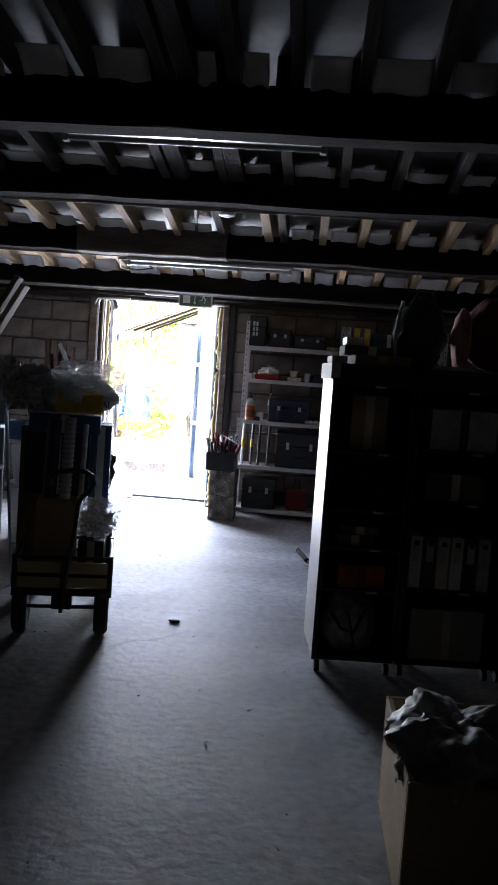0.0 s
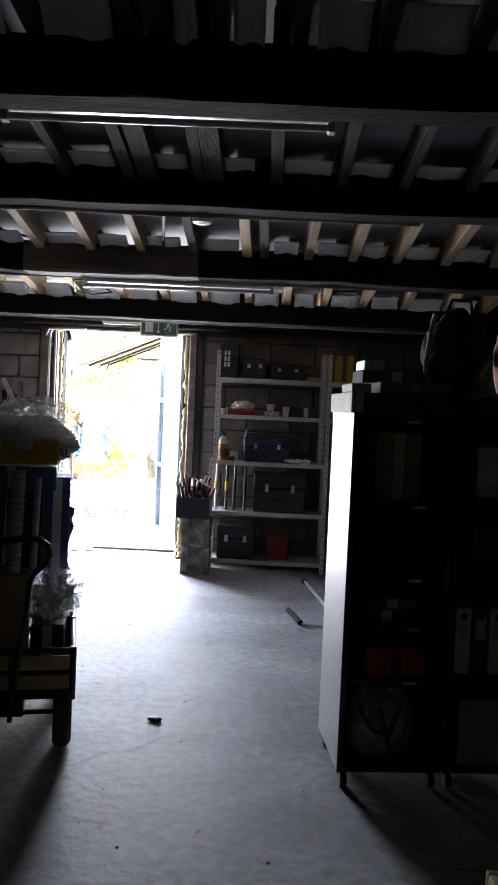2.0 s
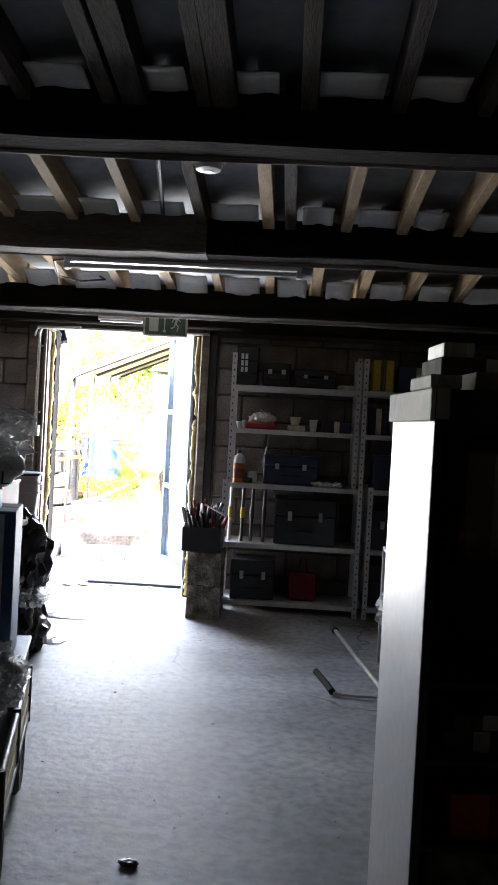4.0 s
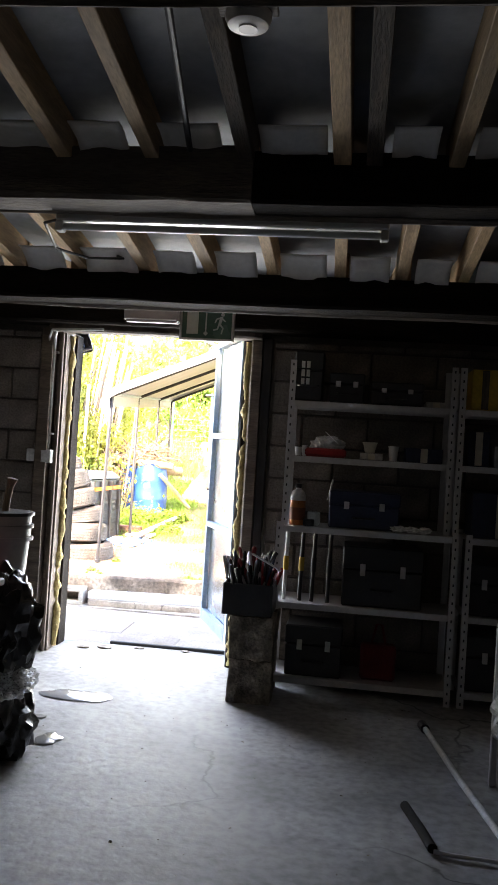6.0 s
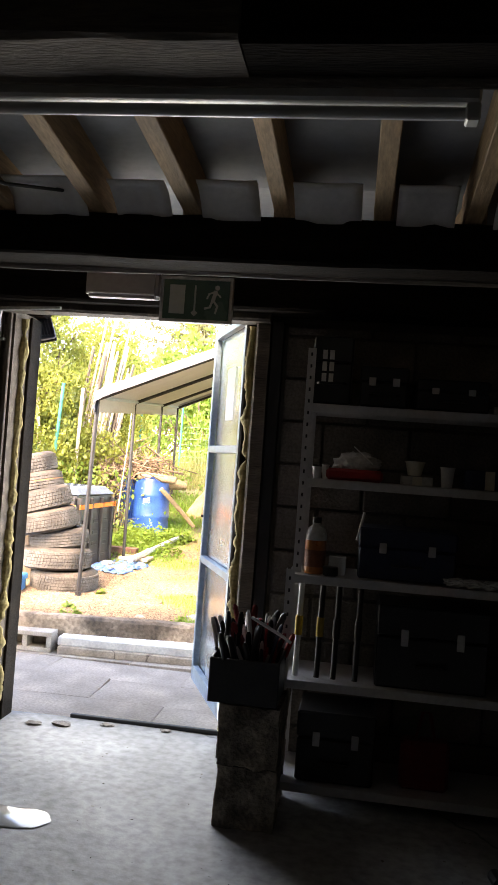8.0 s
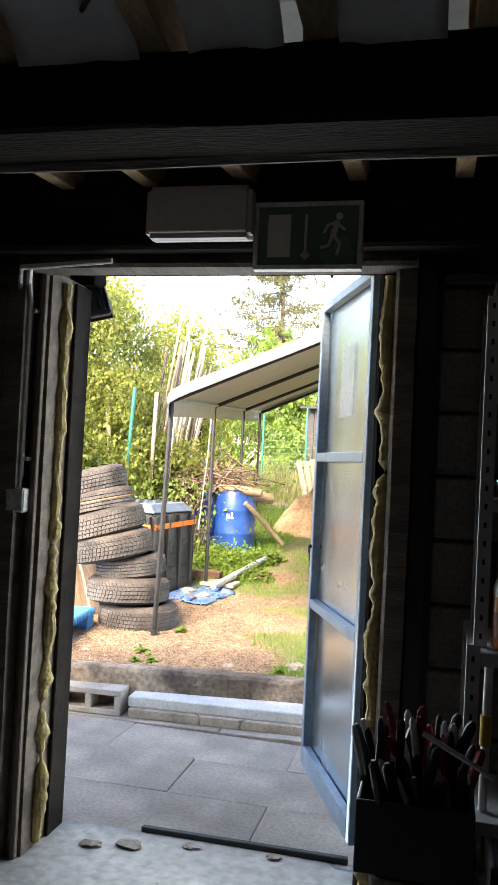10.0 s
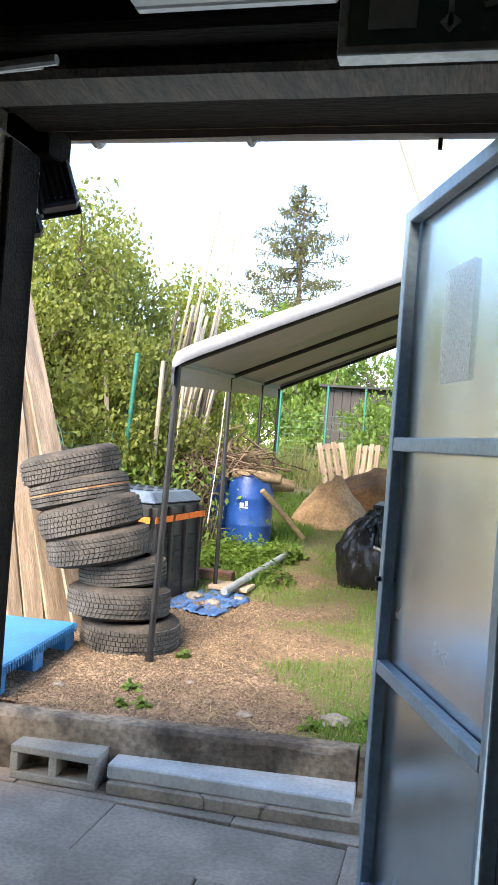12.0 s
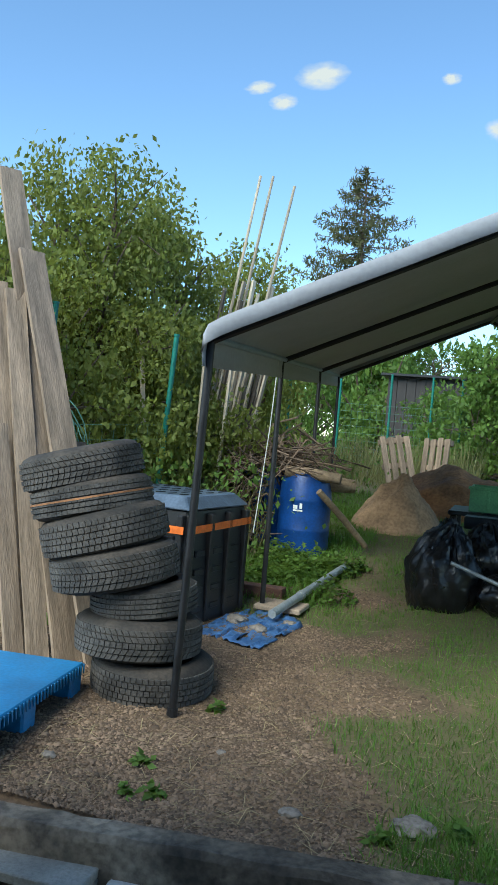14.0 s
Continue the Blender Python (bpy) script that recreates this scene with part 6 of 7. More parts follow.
carport = thing("carport", "garden carport with a white sheet roof on thin black posts", "carport")
RIDGE, PITCH = 1.78, 0.44
across = Vector((0.99, 0.125, 0)).normalized()
for x, y in POSTS:
    z0, z1 = ground_z(x, y) - 0.03, eave_z(y)
    e = Vector((x + (0.045 if y < 12 else 0.0), y, z1))
    ridge = e + across * RIDGE + Vector((0, 0, RIDGE * PITCH))
    far = e + across * RIDGE * 2
    p = part("post", rod(B(), (x, y, z0), e, 0.019, seg=12), M["black"], carport, smooth=True)
    part("foot_plate", rod(B(), (x, y, z0 + 0.02), (x, y, z0 + 0.06), 0.026, seg=12), M["black"], p)
    part("roof_bar", tube(B(), [e + Vector((0, 0, -0.012)), ridge + Vector((0, 0, -0.012)), far + Vector((0, 0, -0.012))], 0.02, 8), M["black"], carport, smooth=True)
    part("post", rod(B(), (far.x, far.y, ground_z(far.x, far.y) - 0.03), far, 0.019, seg=12), M["black"], carport, smooth=True)
eave_a, eave_b = Vector((POSTS[0][0] + 0.045, POSTS[0][1], eave_z(11.60))), Vector((*POSTS[3], eave_z(18.3)))
part("eave_bar", tube(B(), [eave_a, eave_b], 0.016, 8), M["angle"], carport, "zinc eave bar", True)
part("ridge_bar", tube(B(), [eave_a + across * RIDGE + Vector((0, 0, RIDGE * PITCH - 0.02)), eave_b + across * RIDGE + Vector((0, 0, RIDGE * PITCH - 0.02))], 0.018, 8), M["black"], carport, smooth=True)
# the sheet: rounded over the eave, with a valance hanging all round
bm = B()
rows, cols = 40, []
prof = [(-0.012, -0.13), (-0.018, -0.06), (-0.018, 0.01), (0.0, 0.055), (0.06, 0.09)]
for s in np.linspace(0.15, RIDGE, 10):
    prof.append((s, 0.065 + s * PITCH))
prof += [(2 * RIDGE - a, b) for a, b in reversed(prof[:-1])]
grid = []
front, back = eave_a + Vector((0.045, -0.35, -0.02)) * 0.25, eave_b + Vector((-0.02, 0.15, 0))
for i in range(rows + 1):
    v = i / rows
    o = front.lerp(back, v)
    sag = 0.020 * abs(math.sin(v * math.pi * 3))
    row = []
    for s, h in prof:
        w = 0.008 * noise.noise(Vector((s * 3, v * 12, 5)))
        hang = 0.02 * noise.noise(Vector((v * 14, s, 9))) if h < -0.05 else 0
        row.append(bm.verts.new(o + across * (s + hang) + Vector((0, 0, h + w - (sag if 0.2 < s < 2 * RIDGE - 0.2 else 0)))))
    grid.append(row)
for a, b in zip(grid, grid[1:]):
    for k in range(len(prof) - 1):
        bm.faces.new((a[k], a[k + 1], b[k + 1], b[k]))
for row, dy in ((grid[0], -0.01), (grid[-1], 0.01)):
    low = [bm.verts.new(v.co + Vector((0, dy, -0.085))) for v in row[2:-2]]
    up = row[2:-2]
    for k in range(len(low) - 1):
        bm.faces.new((up[k], up[k + 1], low[k + 1], low[k]))
cover = part("cover", bm, M["canvas"], carport, "white reinforced sheet cover with valance", True)
cover.modifiers.new("thick", "SOLIDIFY").thickness = 0.003
rope = solo("hanging_cord", tube(B(), [(-1.88, 13.6, 1.95), (-1.90, 13.6, 1.5), (-1.93, 13.6, 1.1), (-1.96, 13.6, 0.75)], 0.004, 6), M["offwhite"], "thin pale cord hanging from the carport", "cord")


# ---- tyres ----
def tyre_meshes(R, W, seed, pattern):
    """Carcass and tread blocks of a tyre standing on z = 0 with its axis upright."""
    bm = B()
    prof = [(R * 0.64, 0.012), (R * 0.66, 0.0), (R * 0.80, -0.004), (R * 0.92, 0.010), (R * 0.975, 0.03), (R * 0.988, W * 0.3), (R * 0.99, W * 0.5), (R * 0.988, W * 0.7), (R * 0.975, W - 0.03),
            (R * 0.92, W - 0.010), (R * 0.80, W + 0.004), (R * 0.66, W), (R * 0.64, W - 0.012), (R * 0.70, W * 0.75), (R * 0.80, W * 0.5), (R * 0.70, W * 0.25), (R * 0.64, 0.012)]
    lathe(bm, prof, 56)
    carcass = bm
    tb = B()
    n = 66
    rows = 5
    for j in range(rows):
        z0 = 0.022 + (W - 0.044) * j / rows
        z1 = 0.022 + (W - 0.044) * (j + 1) / rows - 0.006
        for i in range(n):
            sk = 0.55 * (abs(j - 2) if pattern == 0 else (j * 0.6 if pattern == 1 else (j % 2) * 0.5))
            gap = 0.16 if pattern < 2 else 0.07
            a0, a1 = (i + sk) * math.tau / n, (i + sk + 1 - gap) * math.tau / n
            tilt = (0.45 if j < 2 else (-0.45 if j > 2 else 0)) * math.tau / n if pattern == 0 else 0
            zs = (z0, z1)
            rr = R * (0.972 if j in (0, rows - 1) else 0.984)
            v = []
            for r in (rr, rr + 0.009):
                for (a, z) in ((a0, z0), (a1, z0), (a1 + tilt, z1), (a0 + tilt, z1)):
                    v.append(tb.verts.new((r * math.cos(a), r * math.sin(a), z)))
            tb.faces.new(v[4:8])
            for k in range(4):
                tb.faces.new((v[k], v[(k + 1) % 4], v[4 + (k + 1) % 4], v[4 + k]))
    return to_mesh("carcass", carcass, M["rubber"], True), to_mesh("tread", tb, M["dusty"])


TYRES = [(0.300, 0.185, 1), (0.312, 0.190, 0), (0.265, 0.165, 2), (0.318, 0.195, 0), (0.318, 0.195, 1), (0.305, 0.175, 2), (0.308, 0.185, 0)]
# centre of each tyre's foot, tilt about y and x in degrees
STACK = [(-1.855, 11.90, 0.135, 1, 3), (-1.935, 11.89, 0.315, -1, -2), (-1.925, 11.93, 0.505, -6, 2), (-2.05, 11.87, 0.640, -12, 3), (-2.11, 11.87, 0.810, -16, 3), (-2.20, 11.88, 0.97, -14, 1), (-2.265, 11.89, 1.115, -15, 4)]
for i, ((R, W, pat), (x, y, z, ty, tx)) in enumerate(zip(TYRES, STACK)):
    t = thing("tyre", ("worn black car tyre in a leaning stack" if i else "worn black car tyre lying on the gravel under a stack") if i != 5 else "black car tyre with a rusty orange band in a stack", "tyre",
              Matrix.Translation((x - 0.045 - 0.006 * i, y, z)) @ Matrix.Rotation(radians(ty), 4, "Y") @ Matrix.Rotation(radians(tx), 4, "X") @ Matrix.Rotation(i * 1.3, 4, "Z"), "stack of tyres")
    a, b = tyre_meshes(R, W, i, pat)
    for nm, me in (("carcass", a), ("tread", b)):
        ob = new(nm, me)
        ob.parent = t
    if i == 5:
        bm = B()
        lathe(bm, [(R * 0.985, W * 0.47), (R * 0.985 + 0.010, W * 0.48), (R * 0.985 + 0.010, W * 0.53), (R * 0.985, W * 0.54)], 48)
        part("rust_band", bm, mat("rusty stripe", (0.42, 0.20, 0.09), 0.9, var=0.4, scale=12, bump=0.2), t, "rusty orange line round the tread", True)


# ---- blue plastic pallet ----
pal = thing("plastic_pallet", "blue plastic pallet lying on the gravel", "pallet", Matrix.Translation((-2.38, 11.10, 0.135)) @ Matrix.Rotation(radians(6), 4, "Z"))
PW, PD, PH = 0.8, 1.08, 0.15
ox = -PW + 0.28
deck = part("deck", bbox((ox, -PD / 2, PH - 0.022), (0.28, PD / 2, PH), 0.006), M["blue"], pal)
part("deck_slot", bbox((ox + 0.25, -0.05, PH + 0.0005), (ox + 0.42, 0.03, PH + 0.003), 0.001), M["navy"], pal)
for i in range(3):
    for j in range(3):
        x0 = ox + 0.0 + i * (PW - 0.15) / 2
        y0 = -PD / 2 + j * (PD - 0.13) / 2
        part("foot", bbox((x0 + 0.004, y0 + 0.004, 0.0), (x0 + 0.146, y0 + 0.126, PH - 0.0225), 0.01), M["blue"], pal)
for j in range(3):
    y0 = -PD / 2 + j * (PD - 0.13) / 2
    part("runner", bbox((ox + 0.15, y0 + 0.01, 0.001), (0.13, y0 + 0.12, 0.018), 0.004), M["blue"], pal)
for i in range(26):
    x = ox + 0.015 + i * (PW - 0.03) / 25
    part("rib", bbox((x - 0.004, -PD / 2 - 0.008, PH - 0.05), (x + 0.004, -PD / 2 - 0.0005, PH - 0.006), 0.001), M["blue"], pal)
for i in range(34):
    y = -PD / 2 + 0.01 + i * (PD - 0.02) / 33
    part("rib", bbox((0.2805, y - 0.004, PH - 0.05), (0.288, y + 0.004, PH - 0.006), 0.001), M["blue"], pal)


# ---- boards leaning against a fence behind the tyres ----
def plank(p, q, w, t, material, label, twist=0.0, knots=2, seed=0):
    p, q = Vector(p), Vector(q)
    L_ = (q - p).length
    m = Matrix.Translation(p) @ (q - p).to_track_quat("Z", "Y").to_matrix().to_4x4() @ Matrix.Rotation(twist, 4, "Z")
    bm = B()
    n = 14
    rings = []
    for i in range(n + 1):
        z = L_ * i / n
        e = 0.006 * noise.noise(Vector((z * 2, seed, 0))), 0.006 * noise.noise(Vector((z * 2, seed, 7))), 0.01 * noise.noise(Vector((z * 0.7, seed, 13)))
        rings.append([bm.verts.new(v) for v in ((-w / 2 + e[0], -t / 2 + e[2], z), (w / 2 + e[1], -t / 2 + e[2], z), (w / 2 + e[1], t / 2 + e[2], z), (-w / 2 + e[0], t / 2 + e[2], z))])
    for a, b in zip(rings, rings[1:]):
        for k in range(4):
            bm.faces.new((a[k], a[(k + 1) % 4], b[(k + 1) % 4], b[k]))
    bm.faces.new(rings[0]), bm.faces.new(rings[-1])
    t_ = thing("board", label, "board", m, "leaning boards")
    b_ = part("timber", bm, M[material], t_)
    r = random.Random(seed)
    for i in range(knots):
        z = r.uniform(0.3, 0.9) * L_
        part("knot", rod(B(), (r.uniform(-0.3, 0.3) * w, -t / 2 - 0.008, z), (r.uniform(-0.3, 0.3) * w, -t / 2 + 0.01, z), 0.009, seg=10), M["boarddark"], t_)


GZ0 = 0.13
for i, (p, q, w, mt, tw) in enumerate((((-2.52, 11.86, GZ0), (-3.27, 12.50, 2.20), 0.12, "board", 0.0), ((-2.40, 11.98, GZ0), (-3.17, 12.53, 1.98), 0.19, "board", 0.1),
                                       ((-2.28, 12.07, GZ0), (-3.25, 12.61, 2.46), 0.17, "board", 0.05), ((-2.55, 12.25, GZ0), (-3.50, 12.68, 3.0), 0.15, "board", -0.1),
                                       ((-2.62, 11.80, GZ0), (-3.05, 12.12, 1.38), 0.10, "board", 0.1), ((-2.66, 11.9, GZ0), (-3.42, 12.5, 2.25), 0.16, "board", 0.0),
                                       ((-2.26, 12.22, GZ0), (-2.78, 12.52, 1.3), 0.13, "boarddark", 0.1), ((-2.82, 11.75, GZ0), (-3.5, 12.45, 2.1), 0.2, "boarddark", 0.0))):
    plank(p, q, w, 0.025, mt, ("weathered pale plank" if mt == "board" else "dark weathered plank") + " leaning against the fence", tw, 2, i)


# ---- black compost bin with an orange strap ----
comp = thing("compost_bin", "black plastic compost bin with a ribbed lid, strapped in orange", "compost bin", Matrix.Translation((-2.52, 13.40, 0.16)) @ Matrix.Rotation(radians(-9), 4, "Z"))
CW, CD, CH = 0.84, 0.86, 0.76


def tapered(x, y, z0, z1, k, w=0.01):
    bm = box(B(), (-x / 2, -y / 2, z0), (x / 2, y / 2, z1))
    for v in bm.verts:
        if v.co.z > (z0 + z1) / 2:
            v.co.x *= k
            v.co.y *= k
    return bev(bm, w)


part("bin_body", tapered(CW, CD, 0, CH, 0.92), M["blackplastic"], comp)
for i in range(4):
    x = -CW / 2 + 0.06 + i * (CW - 0.12) / 3
    part("corner_rib", bbox((x - 0.022, -CD / 2 - 0.012, 0.02), (x + 0.022, -CD / 2 + 0.05, CH - 0.03), 0.006), M["blackplastic"], comp)
for j in range(5):
    z = 0.08 + j * 0.11
    part("side_slot", bbox((-CW / 2 + 0.1, -CD / 2 - 0.006, z), (CW / 2 - 0.1, -CD / 2 + 0.04, z + 0.07), 0.008), M["blackplastic"], comp)
for j in range(4):
    y = -CD / 2 + 0.06 + j * (CD - 0.12) / 3
    part("corner_rib", bbox((CW / 2 - 0.05, y - 0.024, 0.02), (CW / 2 + 0.012, y + 0.024, CH - 0.03), 0.006), M["blackplastic"], comp)
for j in range(3):
    for k in range(4):
        y = -CD / 2 + 0.12 + j * 0.23
        part("air_slot", bbox((CW / 2 - 0.04, y, 0.1 + k * 0.12), (CW / 2 + 0.004, y + 0.12, 0.14 + k * 0.12), 0.006), M["black"], comp)
# lid colour lifted and blued to stand for the sky's reflection
lidm = mat("sky-tinted lid plastic", (0.10, 0.135, 0.19), 0.33, var=0.35, scale=8, fine=60, bump=0.15)
lid = part("lid", tapered(CW * 0.98, CD * 0.98, CH + 0.002, CH + 0.085, 0.8), lidm, comp, "dark ribbed hinged lid")
for i in range(7):
    for j in range(4):
        x, y = -0.27 + i * 0.09, -0.26 + j * 0.17
        part("lid_slot", bbox((x - 0.006, y - 0.05, CH + 0.0855), (x + 0.006, y + 0.05, CH + 0.090), 0.001), M["black"], lid)
bm = B()
zs = CH * 0.84
for a, b in (((-0.4, -0.42), (0.4, -0.42)), ((0.4, -0.42), (0.4, 0.42)), ((0.4, 0.42), (-0.4, 0.42))):
    d = (Vector(b) - Vector(a)).normalized()
    nrm = Vector((d.y, -d.x))
    o = nrm * 0.032
    vs = [bm.verts.new((p[0] + o.x, p[1] + o.y, zs + h + (0.02 if p[1] > 0 else 0))) for p, h in ((a, -0.024), (b, -0.024), (b, 0.024), (a, 0.024))]
    bm.faces.new(vs)
st = part("strap", bm, M["strap"], comp, "orange webbing strap")
st.modifiers.new("thick", "SOLIDIFY").thickness = 0.003

# blue tarpaulin crumpled at its foot
bm = B()
n, mrows = 30, 20
vv = [[bm.verts.new((-2.12 + 0.5 * i / n + 0.1 * j / mrows, 12.95 + 0.85 * j / mrows - 0.15 * i / n, 0.16 + 0.05 * abs(noise.noise(Vector((i * 0.33, j * 0.3, 3)))) + 0.02 * noise.noise(Vector((i * 0.8, j * 0.7, 1))) + 0.01)) for i in range(n + 1)] for j in range(mrows + 1)]
for j in range(mrows):
    for i in range(n):
        if noise.noise(Vector((i * 0.2, j * 0.2, 30))) > -0.33:
            bm.faces.new((vv[j][i], vv[j][i + 1], vv[j + 1][i + 1], vv[j + 1][i]))
bmesh.ops.delete(bm, geom=[v for v in bm.verts if not v.link_faces], context="VERTS")
tp = solo("tarpaulin", bm, M["tarp"], "crumpled blue tarpaulin on the ground by the compost bin", "tarpaulin", smooth=True)
tp.modifiers.new("thick", "SOLIDIFY").thickness = 0.003
solo("flat_slab", bbox((-1.96, 13.75, 0.19), (-1.62, 14.05, 0.225), 0.006, None), M["paving"], "grey paving slab lying by the tarpaulin", "slab")
solo("timber_offcut", bbox((-2.35, 14.1, 0.2), (-1.85, 14.22, 0.29), 0.006), mat("reddish timber", (0.20, 0.10, 0.07), 0.8, var=0.35, bump=0.3, stretch=(0.7, 6, 6)), "reddish timber offcut lying in the weeds", "timber")

# grey pipe lying on the grass
pp = thing("drain_pipe", "grey metal pipe lying across the grass", "pipe")
a, b = Vector((-1.745, 13.48, 0.235)), Vector((-1.58, 15.29, 0.36))
bm = B()
d = (b - a).to_track_quat("Z", "Y").to_matrix().to_4x4()
lathe(bm, [(0.024, 0), (0.030, 0), (0.030, (b - a).length), (0.024, (b - a).length), (0.024, 0)], 18, Matrix.Translation(a) @ d)
part("pipe_wall", bm, M["pipe"], pp, smooth=True)
part("collar", lathe(B(), [(0.0305, 0.55), (0.035, 0.55), (0.035, 0.60), (0.0305, 0.60)], 18, Matrix.Translation(a) @ d), M["pipe"], pp, smooth=True)


# ---- blue drums with a heap of branches ----
def drum(x, y, label):
    t = thing("plastic_drum", label, "drum", Matrix.Translation((x, y, ground_z(x, y) - 0.05)), "blue drums")
    R = 0.245
    part("drum_body", lathe(B(), [(R * 0.86, 0), (R * 0.93, 0.02), (R, 0.10), (R * 1.0, 0.24), (R * 1.02, 0.26), (R * 1.02, 0.28), (R, 0.30), (R * 1.0, 0.52), (R * 1.02, 0.54), (R * 1.02, 0.56), (R, 0.58), (R * 0.97, 0.70), (R * 0.86, 0.775), (R * 0.80, 0.78)], 36), M["barrel"], t, smooth=True)
    part("rim", lathe(B(), [(R * 0.80, 0.775), (R * 0.86, 0.776), (R * 0.86, 0.80), (R * 0.80, 0.80)], 36), M["barrel"], t, smooth=True)
    return t


d1 = drum(-2.13, 15.75, "blue plastic drum with a white mark standing in weeds")
# white printed mark: plain bars
for i, (x, z, w, h) in enumerate(((-0.03, 0.47, 0.04, 0.035), (0.022, 0.475, 0.025, 0.05), (-0.005, 0.45, 0.09, 0.015))):
    part("printed_mark", bbox((x - w / 2, -0.2485, z), (x + w / 2, -0.2435, z + h), 0.001), M["white"], d1)
drum(-2.58, 15.95, "blue plastic drum half hidden by branches")

rng = np.random.default_rng(8)
bm = B()
for i in range(420):
    c = Vector((rng.normal(-2.45, 0.24), rng.normal(15.8, 0.18), 1.12 + abs(rng.normal(0, 0.11))))
    if i > 270:
        c = Vector((rng.normal(-2.72, 0.14), rng.normal(15.45, 0.1), rng.uniform(0.42, 1.15)))
    d = Vector((rng.normal(0, 1), rng.normal(0, 0.6), rng.normal(0, 0.35 if i < 270 else 1.2))).normalized() * rng.uniform(0.10, 0.30)
    k = Vector((rng.normal(0, 0.05), rng.normal(0, 0.05), rng.normal(0, 0.05)))
    tube(bm, [c - d, c + k, c + d], [0.009, 0.007, 0.003], 4)
tagged(part("branch_pile", bm, M["twig"]), "heap of dry cut branches on the blue drums", "branches", kind="stuff")
for i, (p, q, r) in enumerate((((-2.3, 15.6, 1.10), (-1.78, 15.62, 1.07), 0.055), ((-1.95, 15.5, 0.95), (-1.55, 15.9, 0.45), 0.03), ((-2.0, 15.75, 1.0), (-1.7, 15.9, 1.0), 0.07))):
    solo("log", tube(B(), [p, (Vector(p) + Vector(q)) / 2 + Vector((0, 0, 0.01)), q], [r, r * 1.05, r * 0.9], 12), M["log"], "short cut log resting on the blue drums", "log", smooth=True, group="logs")

def bin_sack(size, seed):
    """A tied plastic sack: a smooth bulging body with fine creases that run up to the knot."""
    bm = lump(size, seed, 0.16, 5, 1.3, 0.8)
    off = Vector((seed, seed * 2.1, 0))
    for v in bm.verts:
        n = v.co.normalized()
        a = math.atan2(n.y, n.x)
        f = abs(noise.noise(Vector((math.cos(a) * 5, math.sin(a) * 5, n.z * 1.3)) + off)) + 0.6 * abs(noise.noise(Vector((math.cos(a) * 11, math.sin(a) * 11, n.z * 2.5)) + off))
        up = max(0.0, n.z)
        v.co.x *= 1 - 0.45 * up ** 2
        v.co.y *= 1 - 0.45 * up ** 2
        v.co -= n * f * 0.055 * (0.4 + up)
    return bm


# ---- soil heap, clay, pallets, table with crate, bags ----
def heap(name, x, y, sx, sy, h, seed, material, label):
    n = 46
    verts = []
    for j in range(n):
        for i in range(n):
            u, v = 2 * i / (n - 1) - 1, 2 * j / (n - 1) - 1
            r = math.hypot(u, v)
            k = max(0, 1 - r * r) ** 1.3
            z = h * k * (1 + 0.35 * noise.noise(Vector((u * 2.5, v * 2.5, seed)))) + 0.05 * k ** 0.3 * noise.noise(Vector((u * 9, v * 9, seed))) * (1 if r < 1 else 0)
            px, py = x + u * sx, y + v * sy
            verts.append((px, py, bumpy_ground(px, py) + z - 0.03))
    faces = [(j * n + i, j * n + i + 1, (j + 1) * n + i + 1, (j + 1) * n + i) for j in range(n - 1) for i in range(n - 1)]
    tagged(new(name, raw_mesh(name, verts, faces, M[material], True)), label, "soil heap", kind="stuff")


heap("soil_heap", -1.49, 17.5, 0.56, 0.55, 0.55, 3, "soil", "heap of brown dug soil on the grass")
heap("clay_heap", -0.9, 19.0, 1.2, 0.9, 0.55, 7, "clay", "low heap of orange clay behind the soil")


PX1, PX2 = -1.77, -1.40


def wood_pallet(m, label):
    t = thing("wooden_pallet", label, "pallet", m, "wooden pallets")
    for i in range(4):
        part("slat", bbox((-0.22 + i * 0.12, -0.012, 0), (-0.22 + i * 0.12 + 0.085, 0.01, 0.85 - 0.02 * (i % 2)), 0.003), M["board"], t)
    for z in (0.0, 0.37, 0.74):
        part("bearer", bbox((-0.22, 0.0105, z), (0.225, 0.10, z + 0.08), 0.003), M["board"], t)


wood_pallet(Matrix.Translation((PX1, 20.1, ground_z(0, 20.1))) @ Matrix.Rotation(radians(25), 4, "Z") @ Matrix.Rotation(radians(-14), 4, "X") @ Matrix.Rotation(radians(-9), 4, "Y"), "pale wooden pallet leaning upright behind the soil heap")
wood_pallet(Matrix.Translation((PX2, 20.3, ground_z(0, 20.3))) @ Matrix.Rotation(radians(-30), 4, "Z") @ Matrix.Rotation(radians(-12), 4, "X") @ Matrix.Rotation(radians(-5), 4, "Y"), "brown wooden pallet standing upright behind the soil heap")

